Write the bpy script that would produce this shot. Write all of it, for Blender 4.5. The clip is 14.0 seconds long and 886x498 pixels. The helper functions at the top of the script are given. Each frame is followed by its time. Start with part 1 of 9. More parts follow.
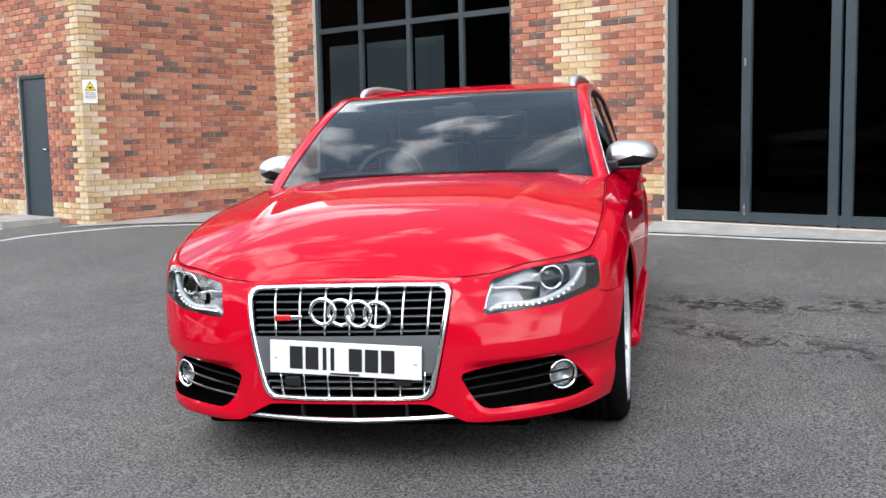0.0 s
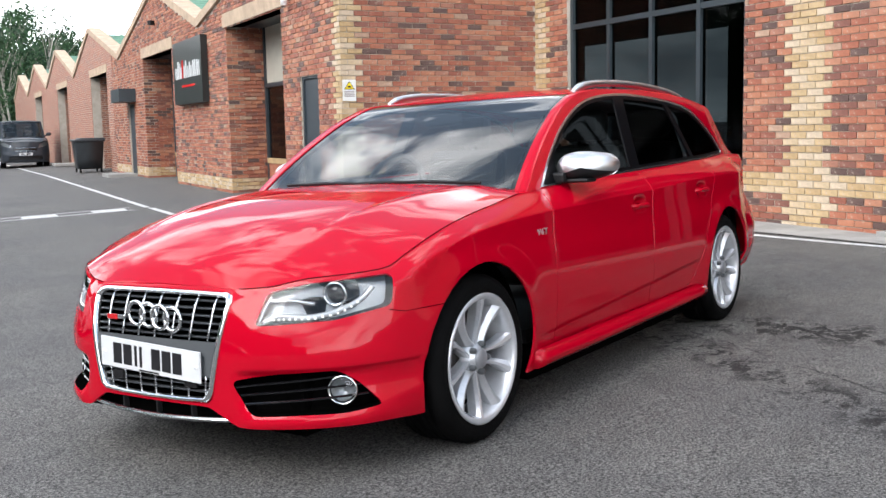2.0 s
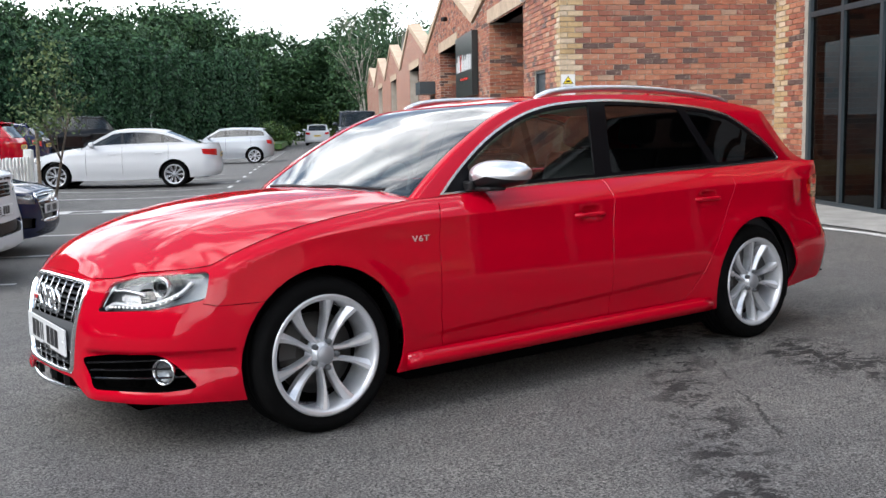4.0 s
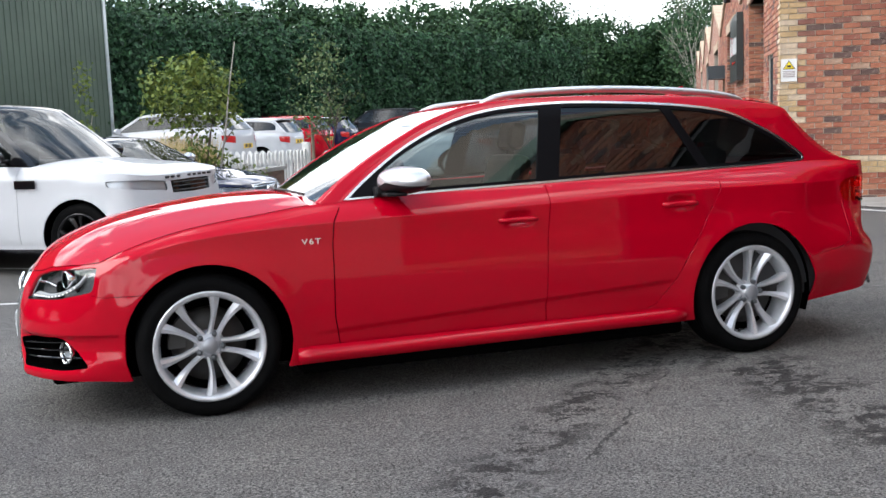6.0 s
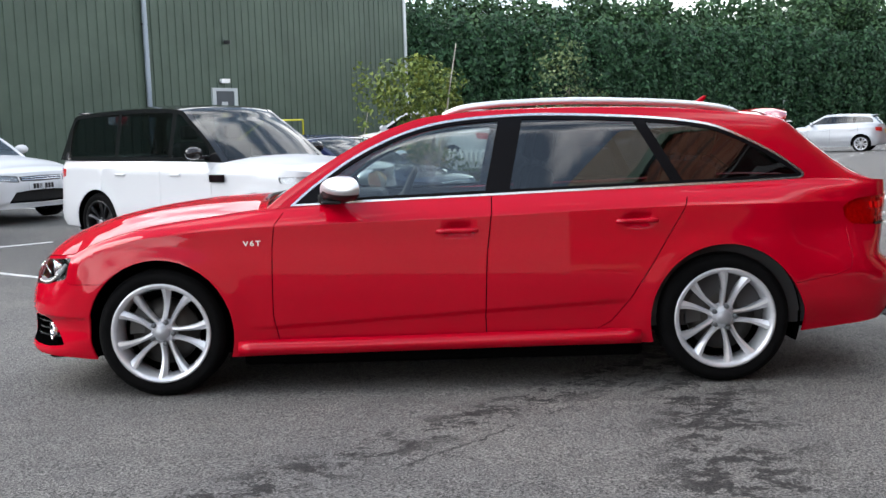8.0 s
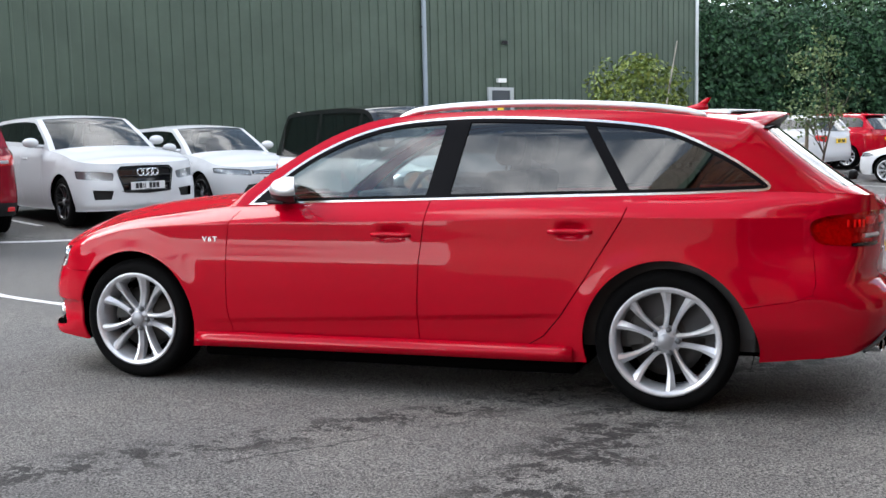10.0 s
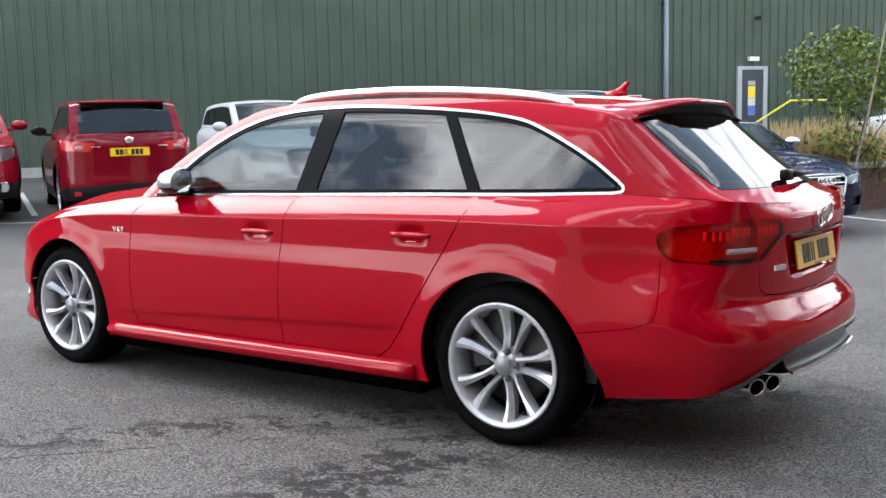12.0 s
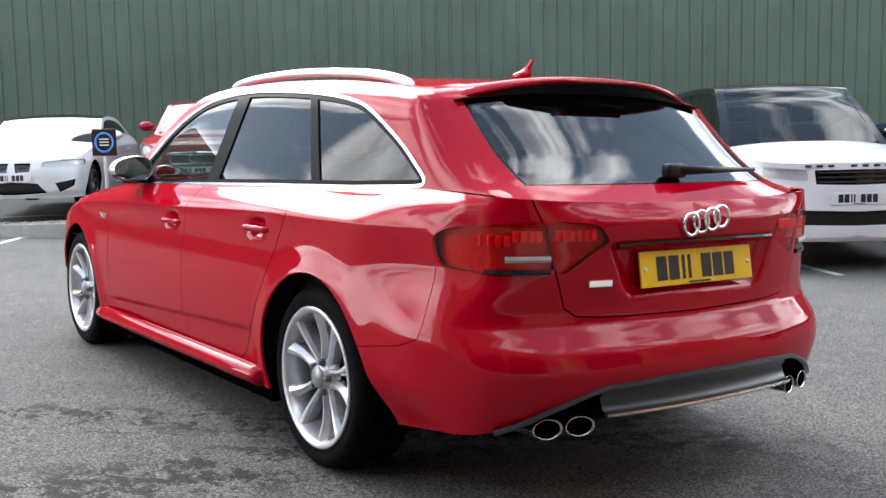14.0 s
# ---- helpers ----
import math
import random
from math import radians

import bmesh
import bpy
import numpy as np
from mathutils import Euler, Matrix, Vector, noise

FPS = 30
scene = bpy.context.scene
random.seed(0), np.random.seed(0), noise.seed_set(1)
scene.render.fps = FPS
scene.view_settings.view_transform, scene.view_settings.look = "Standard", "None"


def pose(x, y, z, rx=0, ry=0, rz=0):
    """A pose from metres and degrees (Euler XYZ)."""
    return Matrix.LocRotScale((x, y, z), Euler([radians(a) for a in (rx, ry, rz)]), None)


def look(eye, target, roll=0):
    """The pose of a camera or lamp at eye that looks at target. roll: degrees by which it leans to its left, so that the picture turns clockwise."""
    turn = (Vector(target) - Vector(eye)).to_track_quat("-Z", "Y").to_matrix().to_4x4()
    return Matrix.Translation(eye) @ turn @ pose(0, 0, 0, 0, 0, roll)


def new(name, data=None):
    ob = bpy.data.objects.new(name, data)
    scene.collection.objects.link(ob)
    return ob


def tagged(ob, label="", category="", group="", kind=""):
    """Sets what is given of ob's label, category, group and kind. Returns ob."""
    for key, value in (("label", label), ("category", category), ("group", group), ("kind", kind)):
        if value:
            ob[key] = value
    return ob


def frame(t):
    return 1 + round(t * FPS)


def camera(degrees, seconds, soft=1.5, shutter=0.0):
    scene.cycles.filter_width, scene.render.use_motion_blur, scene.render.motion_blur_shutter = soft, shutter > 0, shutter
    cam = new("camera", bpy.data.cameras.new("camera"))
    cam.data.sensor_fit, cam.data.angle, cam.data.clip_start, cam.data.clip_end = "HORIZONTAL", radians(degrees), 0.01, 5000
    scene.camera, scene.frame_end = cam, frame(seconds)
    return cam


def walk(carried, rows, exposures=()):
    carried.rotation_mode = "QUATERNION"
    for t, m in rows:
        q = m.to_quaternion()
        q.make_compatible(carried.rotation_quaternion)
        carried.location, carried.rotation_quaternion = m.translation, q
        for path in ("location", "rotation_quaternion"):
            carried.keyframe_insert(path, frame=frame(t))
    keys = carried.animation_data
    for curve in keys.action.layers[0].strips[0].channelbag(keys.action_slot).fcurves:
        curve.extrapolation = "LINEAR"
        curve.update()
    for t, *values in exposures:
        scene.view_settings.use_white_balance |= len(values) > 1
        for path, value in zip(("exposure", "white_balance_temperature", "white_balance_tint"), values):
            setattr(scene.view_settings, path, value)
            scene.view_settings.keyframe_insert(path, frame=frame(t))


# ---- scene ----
cam = camera(46.5, 14.0, soft=1.5)
PATH = [
    (0, (-5.448, -1.025, 1.189), (-3.507, -0.599, 0.961), -1.2),
    (0.5, (-5.33, -1.503, 1.195), (-3.441, -0.886, 0.968), -1.2),
    (1, (-5.164, -1.974, 1.225), (-3.345, -1.177, 0.992), -1.1),
    (1.5, (-4.964, -2.459, 1.245), (-3.226, -1.497, 1.01), -1.2),
    (2, (-4.694, -2.885, 1.249), (-3.041, -1.782, 1.014), -1.2),
    (2.5, (-4.452, -3.334, 1.273), (-2.897, -2.1, 1.036), -1.1),
    (3, (-4.161, -3.718, 1.277), (-2.713, -2.359, 1.039), -1.1),
    (3.5, (-3.833, -4.104, 1.277), (-2.51, -2.622, 1.04), -1.2),
    (4, (-3.479, -4.462, 1.306), (-2.295, -2.869, 1.061), -1.1),
    (4.2, (-3.329, -4.567, 1.304), (-2.201, -2.934, 1.059), -1.1),
    (6.3, (-1.458, -5.63, 1.354), (-0.966, -3.707, 1.105), -1.9),
    (6.5, (-1.284, -5.689, 1.349), (-0.851, -3.751, 1.104), -1.6),
    (7, (-0.831, -5.801, 1.372), (-0.546, -3.837, 1.125), -1.7),
    (7.5, (-0.372, -5.882, 1.376), (-0.24, -3.901, 1.13), -1.7),
    (8, (0.11, -5.918, 1.373), (0.074, -3.933, 1.13), -1.8),
    (8.2, (0.221, -5.919, 1.381), (0.147, -3.936, 1.136), -1.4),
    (10.3, (2.251, -5.371, 1.34), (1.504, -3.531, 1.103), -1.4),
    (10.5, (2.416, -5.266, 1.366), (1.612, -3.452, 1.118), -1.4),
    (11, (2.82, -4.948, 1.365), (1.887, -3.197, 1.113), -1.4),
    (11.5, (3.201, -4.602, 1.354), (2.158, -2.914, 1.102), -1.4),
    (12, (3.535, -4.206, 1.337), (2.378, -2.594, 1.086), -1.4),
    (12.5, (3.823, -3.806, 1.328), (2.543, -2.291, 1.073), -1.4),
    (13, (4.111, -3.389, 1.299), (2.703, -1.991, 1.047), -1.4),
    (13.5, (4.348, -2.956, 1.248), (2.826, -1.68, 1.012), -1.1),
    (14, (4.568, -2.52, 1.216), (2.939, -1.381, 0.99), -1.1),
]
EXPOSURES = [(0.0, 0.16), (2.0, 0.06), (4.0, -0.06), (7.5, 0.12), (11.0, 0.28), (13.0, 0.42), (14.0, 0.48)]
walk(cam, [(t, look(eye, target, roll)) for t, eye, target, roll in PATH], EXPOSURES)

# ---- light ----
SUN_ELEVATION, SUN_AZIMUTH = 41.0, -84.0
world = bpy.data.worlds.new("sky")
scene.world = world
world.use_nodes = True
wn, wl = world.node_tree.nodes, world.node_tree.links
wn.clear()
w_out = wn.new("ShaderNodeOutputWorld")
w_bg = wn.new("ShaderNodeBackground")
w_sky = wn.new("ShaderNodeTexSky")
w_sky.sky_type = "NISHITA"
w_sky.sun_disc = False
w_sky.sun_elevation = radians(SUN_ELEVATION)
w_sky.sun_rotation = radians(SUN_AZIMUTH)
w_map = wn.new("ShaderNodeTexCoord")
w_sc = wn.new("ShaderNodeMapping")
w_sc.inputs["Scale"].default_value = (1.0, 1.0, 2.3)
wl.new(w_map.outputs["Generated"], w_sc.inputs["Vector"])
w_xyz = wn.new("ShaderNodeSeparateXYZ")
wl.new(w_map.outputs["Generated"], w_xyz.inputs["Vector"])


def sky_noise(scale, detail, rough, distortion=0.0):
    n = wn.new("ShaderNodeTexNoise")
    n.inputs["Scale"].default_value, n.inputs["Detail"].default_value = scale, detail
    n.inputs["Roughness"].default_value, n.inputs["Distortion"].default_value = rough, distortion
    wl.new(w_sc.outputs["Vector"], n.inputs["Vector"])
    return n.outputs["Fac"]


def sky_math(kind, a, b):
    q = wn.new("ShaderNodeMath")
    q.operation = kind
    for i, v in enumerate((a, b)):
        if isinstance(v, float):
            q.inputs[i].default_value = v
        else:
            wl.new(v, q.inputs[i])
    return q.outputs["Value"]


# cloud banks low over the land, breaking up into blue overhead
w_height = sky_math("MULTIPLY", sky_math("MAXIMUM", w_xyz.outputs["Z"], 0.0), -0.16)
w_cover = sky_math("ADD", sky_math("ADD", sky_noise(2.7, 8.0, 0.54, 0.35), w_height), 0.055)
w_bank = wn.new("ShaderNodeMapRange")
w_bank.interpolation_type = "SMOOTHSTEP"
w_bank.inputs["From Max"].default_value = 0.24
w_bank.inputs["To Min"].default_value, w_bank.inputs["To Max"].default_value = 0.13, 0.0
wl.new(w_xyz.outputs["Z"], w_bank.inputs["Value"])
w_cover = sky_math("ADD", w_cover, w_bank.outputs["Result"])
w_ramp = wn.new("ShaderNodeValToRGB")
w_ramp.color_ramp.elements[0].position = 0.445
w_ramp.color_ramp.elements[1].position = 0.545
wl.new(w_cover, w_ramp.inputs["Fac"])
w_cloud = wn.new("ShaderNodeValToRGB")
w_cloud.color_ramp.elements[0].position = 0.36
w_cloud.color_ramp.elements[0].color = (25.0, 26.4, 28.5, 1)
w_cloud.color_ramp.elements[1].position = 0.62
w_cloud.color_ramp.elements[1].color = (68.0, 69.0, 71.0, 1)
wl.new(sky_noise(4.6, 6.0, 0.56), w_cloud.inputs["Fac"])
w_mix = wn.new("ShaderNodeMix")
w_mix.data_type = "RGBA"
wl.new(w_ramp.outputs["Color"], w_mix.inputs["Factor"])
w_haze = wn.new("ShaderNodeMix")
w_haze.data_type, w_haze.blend_type = "RGBA", "ADD"
w_haze.inputs["Factor"].default_value = 1.0
w_haze.inputs["B"].default_value = (5.5, 7.2, 9.6, 1)
wl.new(w_sky.outputs["Color"], w_haze.inputs["A"])
wl.new(w_haze.outputs["Result"], w_mix.inputs["A"])
wl.new(w_cloud.outputs["Color"], w_mix.inputs["B"])
wl.new(w_mix.outputs["Result"], w_bg.inputs["Color"])
w_bg.inputs["Strength"].default_value = 0.082
wl.new(w_bg.outputs["Background"], w_out.inputs["Surface"])

sun_data = bpy.data.lights.new("sun", "SUN")
sun_data.energy = 3.5
sun_data.angle = radians(40)
sun_data.color = (1.0, 0.985, 0.97)
sun = new("sun", sun_data)
_az, _el = radians(SUN_AZIMUTH), radians(SUN_ELEVATION)
_sd = Vector((math.sin(_az) * math.cos(_el), math.cos(_az) * math.cos(_el), math.sin(_el)))
sun.matrix_world = look(_sd * 60, (0, 0, 0))


# ---- materials ----
def material(name, color, rough=0.5, metal=0.0, coat=0.0, spec=0.5, noise_scale=0.0, noise_amount=0.0, color2=None, bump=0.0, bump_scale=80.0, island=0.0, emission=None):
    m = bpy.data.materials.new(name)
    m.use_nodes = True
    nodes, links = m.node_tree.nodes, m.node_tree.links
    b = nodes["Principled BSDF"]
    b.inputs["Base Color"].default_value = (*color, 1)
    b.inputs["Roughness"].default_value = rough
    b.inputs["Metallic"].default_value = metal
    b.inputs["Coat Weight"].default_value = coat
    b.inputs["Coat Roughness"].default_value = 0.03
    b.inputs["Specular IOR Level"].default_value = spec
    if emission:
        b.inputs["Emission Color"].default_value = (*emission[:3], 1)
        b.inputs["Emission Strength"].default_value = emission[3]
    coords = nodes.new("ShaderNodeTexCoord")
    last = None
    if noise_amount or color2:
        n = nodes.new("ShaderNodeTexNoise")
        n.inputs["Scale"].default_value = noise_scale or 5.0
        n.inputs["Detail"].default_value = 6
        n.inputs["Roughness"].default_value = 0.65
        links.new(coords.outputs["Object"], n.inputs["Vector"])
        ramp = nodes.new("ShaderNodeValToRGB")
        c2 = color2 or tuple(c * (1 - noise_amount) for c in color)
        ramp.color_ramp.elements[0].position, ramp.color_ramp.elements[1].position = 0.35, 0.65
        ramp.color_ramp.elements[0].color = (*c2, 1)
        ramp.color_ramp.elements[1].color = (*color, 1)
        links.new(n.outputs["Fac"], ramp.inputs["Fac"])
        last = ramp.outputs["Color"]
    if island:
        geo = nodes.new("ShaderNodeNewGeometry")
        hsv = nodes.new("ShaderNodeHueSaturation")
        ma = nodes.new("ShaderNodeMapRange")
        ma.inputs["To Min"].default_value, ma.inputs["To Max"].default_value = 1 - island, 1 + island
        links.new(geo.outputs["Random Per Island"], ma.inputs["Value"])
        links.new(ma.outputs["Result"], hsv.inputs["Value"])
        if last:
            links.new(last, hsv.inputs["Color"])
        else:
            hsv.inputs["Color"].default_value = (*color, 1)
        last = hsv.outputs["Color"]
    if last:
        links.new(last, b.inputs["Base Color"])
    if bump:
        n2 = nodes.new("ShaderNodeTexNoise")
        n2.inputs["Scale"].default_value = bump_scale
        n2.inputs["Detail"].default_value = 5
        links.new(coords.outputs["Object"], n2.inputs["Vector"])
        bp = nodes.new("ShaderNodeBump")
        bp.inputs["Strength"].default_value = bump
        bp.inputs["Distance"].default_value = 0.01
        links.new(n2.outputs["Fac"], bp.inputs["Height"])
        links.new(bp.outputs["Normal"], b.inputs["Normal"])
    return m


def glass(name, tint, ior=1.5):
    """Thin pane: tinted see-through, glossier at a slant."""
    m = bpy.data.materials.new(name)
    m.use_nodes = True
    nodes, links = m.node_tree.nodes, m.node_tree.links
    nodes.clear()
    out = nodes.new("ShaderNodeOutputMaterial")
    tr = nodes.new("ShaderNodeBsdfTransparent")
    tr.inputs["Color"].default_value = (*tint, 1)
    gl = nodes.new("ShaderNodeBsdfGlossy")
    gl.inputs["Roughness"].default_value = 0.008
    lw = nodes.new("ShaderNodeLayerWeight")
    lw.inputs["Blend"].default_value = 0.5
    pw = nodes.new("ShaderNodeMath")
    pw.operation = "POWER"
    pw.inputs[1].default_value = 5.0
    links.new(lw.outputs["Facing"], pw.inputs[0])
    fr = nodes.new("ShaderNodeMapRange")
    fr.inputs["To Min"].default_value, fr.inputs["To Max"].default_value = ((ior - 1) / (ior + 1)) ** 2, 1.0
    links.new(pw.outputs["Value"], fr.inputs["Value"])
    mx = nodes.new("ShaderNodeMixShader")
    links.new(fr.outputs["Result"], mx.inputs["Fac"])
    links.new(tr.outputs["BSDF"], mx.inputs[1])
    links.new(gl.outputs["BSDF"], mx.inputs[2])
    links.new(mx.outputs["Shader"], out.inputs["Surface"])
    return m


def paint(name, color, metal=0.0):
    m = material(name, color, rough=0.5, metal=metal, coat=0.7, spec=0.0)
    b = m.node_tree.nodes["Principled BSDF"]
    b.inputs["Coat Roughness"].default_value = 0.015
    b.inputs["Coat IOR"].default_value = 1.45
    nodes, links = m.node_tree.nodes, m.node_tree.links
    co = nodes.new("ShaderNodeTexCoord")
    n = nodes.new("ShaderNodeTexNoise")
    n.inputs["Scale"].default_value = 1.3
    n.inputs["Detail"].default_value = 3
    links.new(co.outputs["Object"], n.inputs["Vector"])
    mr = nodes.new("ShaderNodeMapRange")
    mr.inputs["To Min"].default_value, mr.inputs["To Max"].default_value = 0.010, 0.03
    links.new(n.outputs["Fac"], mr.inputs["Value"])
    links.new(mr.outputs["Result"], b.inputs["Coat Roughness"])
    return m


RED = paint("red_paint", (0.395, 0.0006, 0.012))
WHITE = paint("white_paint", (0.54, 0.55, 0.565))
NAVY = paint("navy_paint", (0.010, 0.014, 0.045), metal=0.3)
SILVER = paint("silver_paint", (0.45, 0.47, 0.5), metal=0.7)
GREYWHITE = paint("silver_white_paint", (0.55, 0.57, 0.6), metal=0.4)
MAROON = paint("maroon_paint", (0.17, 0.004, 0.012), metal=0.25)
CRIMSON = paint("crimson_paint", (0.24, 0.005, 0.014), metal=0.2)
GRAPHITE = paint("graphite_paint", (0.035, 0.04, 0.048), metal=0.4)
BLACKPAINT = paint("black_paint", (0.006, 0.006, 0.007))
CHROME = material("chrome", (0.86, 0.87, 0.88), 0.06, 1.0)
SATIN = material("satin_aluminium", (0.60, 0.61, 0.63), 0.26, 1.0)
MATT_ALU = material("matt_aluminium", (0.70, 0.71, 0.73), 0.38, 1.0, noise_scale=30, noise_amount=0.06)
RIM = material("silver_alloy", (0.62, 0.63, 0.66), 0.27, 0.5, coat=0.4, noise_scale=40, noise_amount=0.08)
BADGE = material("badge_chrome", (0.82, 0.83, 0.84), 0.35, 0.8)
HUBCAP = material("grey_hub_cap", (0.30, 0.31, 0.33), 0.38, 0.5)
DARKRIM = material("dark_alloy", (0.02, 0.02, 0.022), 0.3, 0.6, coat=0.5)
TYRE = material("tyre_rubber", (0.0040, 0.0040, 0.0042), 0.75, spec=0.06, bump=0.4, bump_scale=220, noise_scale=8, noise_amount=0.4)
BLACK = material("black_plastic", (0.009, 0.009, 0.010), 0.45, spec=0.25, bump=0.1, bump_scale=300)
GLOSSBLACK = material("gloss_black", (0.006, 0.006, 0.007), 0.08)
PILLAR = material("pillar_black", (0.004, 0.004, 0.005), 0.35, spec=0.06)
# near-black without sheen: shade in hollows and undersides is put into the colour
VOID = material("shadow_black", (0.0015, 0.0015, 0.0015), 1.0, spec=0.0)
GREYPLASTIC = material("grey_plastic", (0.07, 0.075, 0.08), 0.42, bump=0.08, bump_scale=300)
DIFFUSER = material("graphite_plastic", (0.05, 0.055, 0.06), 0.3, 0.3)
LEATHER = material("dark_leather", (0.018, 0.018, 0.02), 0.5, bump=0.2, bump_scale=150)
DASH = material("dash_plastic", (0.02, 0.021, 0.023), 0.6, bump=0.2, bump_scale=260)
CABIN_PALE = material("pale_headlining", (0.25, 0.24, 0.23), 0.9)
BRAKE = material("brake_steel", (0.028, 0.026, 0.024), 0.5, 0.6)
CALIPER = material("caliper", (0.03, 0.03, 0.03), 0.5)
PLATE_WHITE = material("white_plate", (0.60, 0.61, 0.62), 0.28, coat=0.4)
PLATE_YELLOW = material("yellow_plate", (0.85, 0.55, 0.01), 0.28, coat=0.4)
INK = material("plate_ink", (0.01, 0.01, 0.012), 0.4)
LAMP_SILVER = material("lamp_silver", (0.48, 0.49, 0.51), 0.30, 0.4, noise_scale=25, noise_amount=0.15)
LAMP_BOWL = material("lamp_reflector", (0.75, 0.76, 0.78), 0.12, 1.0)
LAMP_LED = material("lamp_led", (0.9, 0.9, 0.9), 0.3, emission=(1, 0.98, 0.95, 1.0))
TAIL_RED = material("tail_lamp_red", (0.58, 0.005, 0.009), 0.25, coat=1.0, noise_scale=60, noise_amount=0.4)
TAIL_LED = material("tail_led_red", (0.75, 0.03, 0.03), 0.25, coat=0.5)
AMBER = material("amber_lens", (0.7, 0.2, 0.02), 0.2, coat=1.0)
SCREEN = glass("windscreen_glass", (0.50, 0.56, 0.56), 1.9)
SIDEGLASS = glass("side_glass", (0.56, 0.64, 0.63), 2.0)
TINTGLASS = glass("tinted_glass", (0.10, 0.115, 0.125), 1.75)
CARSCREEN = glass("car_windscreen", (0.36, 0.42, 0.44), 1.65)
LENS = glass("lamp_lens", (0.92, 0.94, 0.95), 1.5)
DARKLENS = glass("smoked_lens", (1.0, 0.30, 0.30), 1.4)
LAMP_DARK = material("lamp_grey", (0.26, 0.268, 0.28), 0.24, 0.6, noise_scale=30, noise_amount=0.3)
CARGLASS = glass("car_glass", (0.22, 0.26, 0.28), 1.65)
SHOPGLASS = glass("shop_glass", (0.11, 0.125, 0.13), 1.15)


# ---- building blocks ----
def finish(bm, name, mat, smooth=False):
    me = bpy.data.meshes.new(name)
    bm.to_mesh(me)
    bm.free()
    if mat:
        me.materials.append(mat)
    if smooth:
        me.polygons.foreach_set("use_smooth", [True] * len(me.polygons))
    return me


def part(name, bm, mat, parent, label="", smooth=False):
    me = bm if isinstance(bm, (bpy.types.Mesh, bpy.types.Curve)) else finish(bm, name, mat, smooth)
    ob = new(name, me)
    ob.parent = parent
    if label:
        tagged(ob, label)
    return ob


def thing(name, label, category, m=None, group="", kind=""):
    ob = new(name)
    ob.empty_display_size = 0.2
    if m is not None:
        ob.matrix_world = m
    return tagged(ob, label, category, group, kind)


def add_box(bm, lo, hi, bevel=0.0, m=None):
    r = bmesh.ops.create_cube(bm, size=1.0)
    c = [(a + b) / 2 for a, b in zip(lo, hi)]
    d = [max(abs(b - a), 1e-4) for a, b in zip(lo, hi)]
    t = Matrix.Translation(c) @ Matrix.Diagonal((*d, 1))
    bmesh.ops.transform(bm, matrix=(m @ t) if m is not None else t, verts=r["verts"])
    if bevel:
        edges = list({e for v in r["verts"] for e in v.link_edges})
        bmesh.ops.bevel(bm, geom=edges, offset=bevel, segments=2, profile=0.5, affect="EDGES")


def box(lo, hi, bevel=0.0, m=None):
    bm = bmesh.new()
    add_box(bm, lo, hi, bevel, m)
    return bm


def add_tube(bm, pts, radius, sides=8, closed=False, cap=True):
    """A round bar along points; radius may be a list."""
    pts = [Vector(p) for p in pts]
    n = len(pts)
    rad = radius if isinstance(radius, (list, tuple)) else [radius] * n
    rings, ref = [], None
    for i, p in enumerate(pts):
        a = pts[(i - 1) % n] if (closed or i > 0) else p
        b = pts[(i + 1) % n] if (closed or i < n - 1) else p
        d = (b - a).normalized()
        if ref is None:
            ref = d.orthogonal().normalized()
        ref = (ref - d * ref.dot(d)).normalized()
        side = d.cross(ref)
        rings.append([bm.verts.new(p + rad[i] * (math.cos(k * 2 * math.pi / sides) * ref + math.sin(k * 2 * math.pi / sides) * side)) for k in range(sides)])
    for i in range(n if closed else n - 1):
        r0, r1 = rings[i], rings[(i + 1) % n]
        for k in range(sides):
            bm.faces.new((r0[k], r0[(k + 1) % sides], r1[(k + 1) % sides], r1[k]))
    if cap and not closed:
        bm.faces.new(rings[0][::-1])
        bm.faces.new(rings[-1])


def tube(pts, radius, sides=8, closed=False):
    bm = bmesh.new()
    add_tube(bm, pts, radius, sides, closed)
    return bm


def add_lathe(bm, profile, steps=48, axis="y", centre=(0, 0, 0), span=2 * math.pi, start=0.0):
    """profile: (radius, along) pairs turned round the axis through centre."""
    full = abs(span - 2 * math.pi) < 1e-6
    rings = []
    for k in range(steps if full else steps + 1):
        a = start + span * k / steps
        c, s = math.cos(a), math.sin(a)
        ring = []
        for r, h in profile:
            p = (r * c, h, r * s) if axis == "y" else ((h, r * c, r * s) if axis == "x" else (r * c, r * s, h))
            ring.append(bm.verts.new(Vector(p) + Vector(centre)))
        rings.append(ring)
    for k in range(steps):
        a, b = rings[k], rings[(k + 1) % len(rings)]
        for i in range(len(profile) - 1):
            bm.faces.new((a[i], a[i + 1], b[i + 1], b[i]))


def add_quad(bm, *pts):
    return bm.faces.new([bm.verts.new(p) for p in pts])


def add_prism(bm, outline, depth):
    """outline: 3D points of a flat polygon; depth: a vector by which it is pushed out."""
    d = Vector(depth)
    a = [bm.verts.new(p) for p in outline]
    b = [bm.verts.new(Vector(p) + d) for p in outline]
    n = len(a)
    bm.faces.new(a[::-1])
    bm.faces.new(b)
    for i in range(n):
        bm.faces.new((a[i], a[(i + 1) % n], b[(i + 1) % n], b[i]))


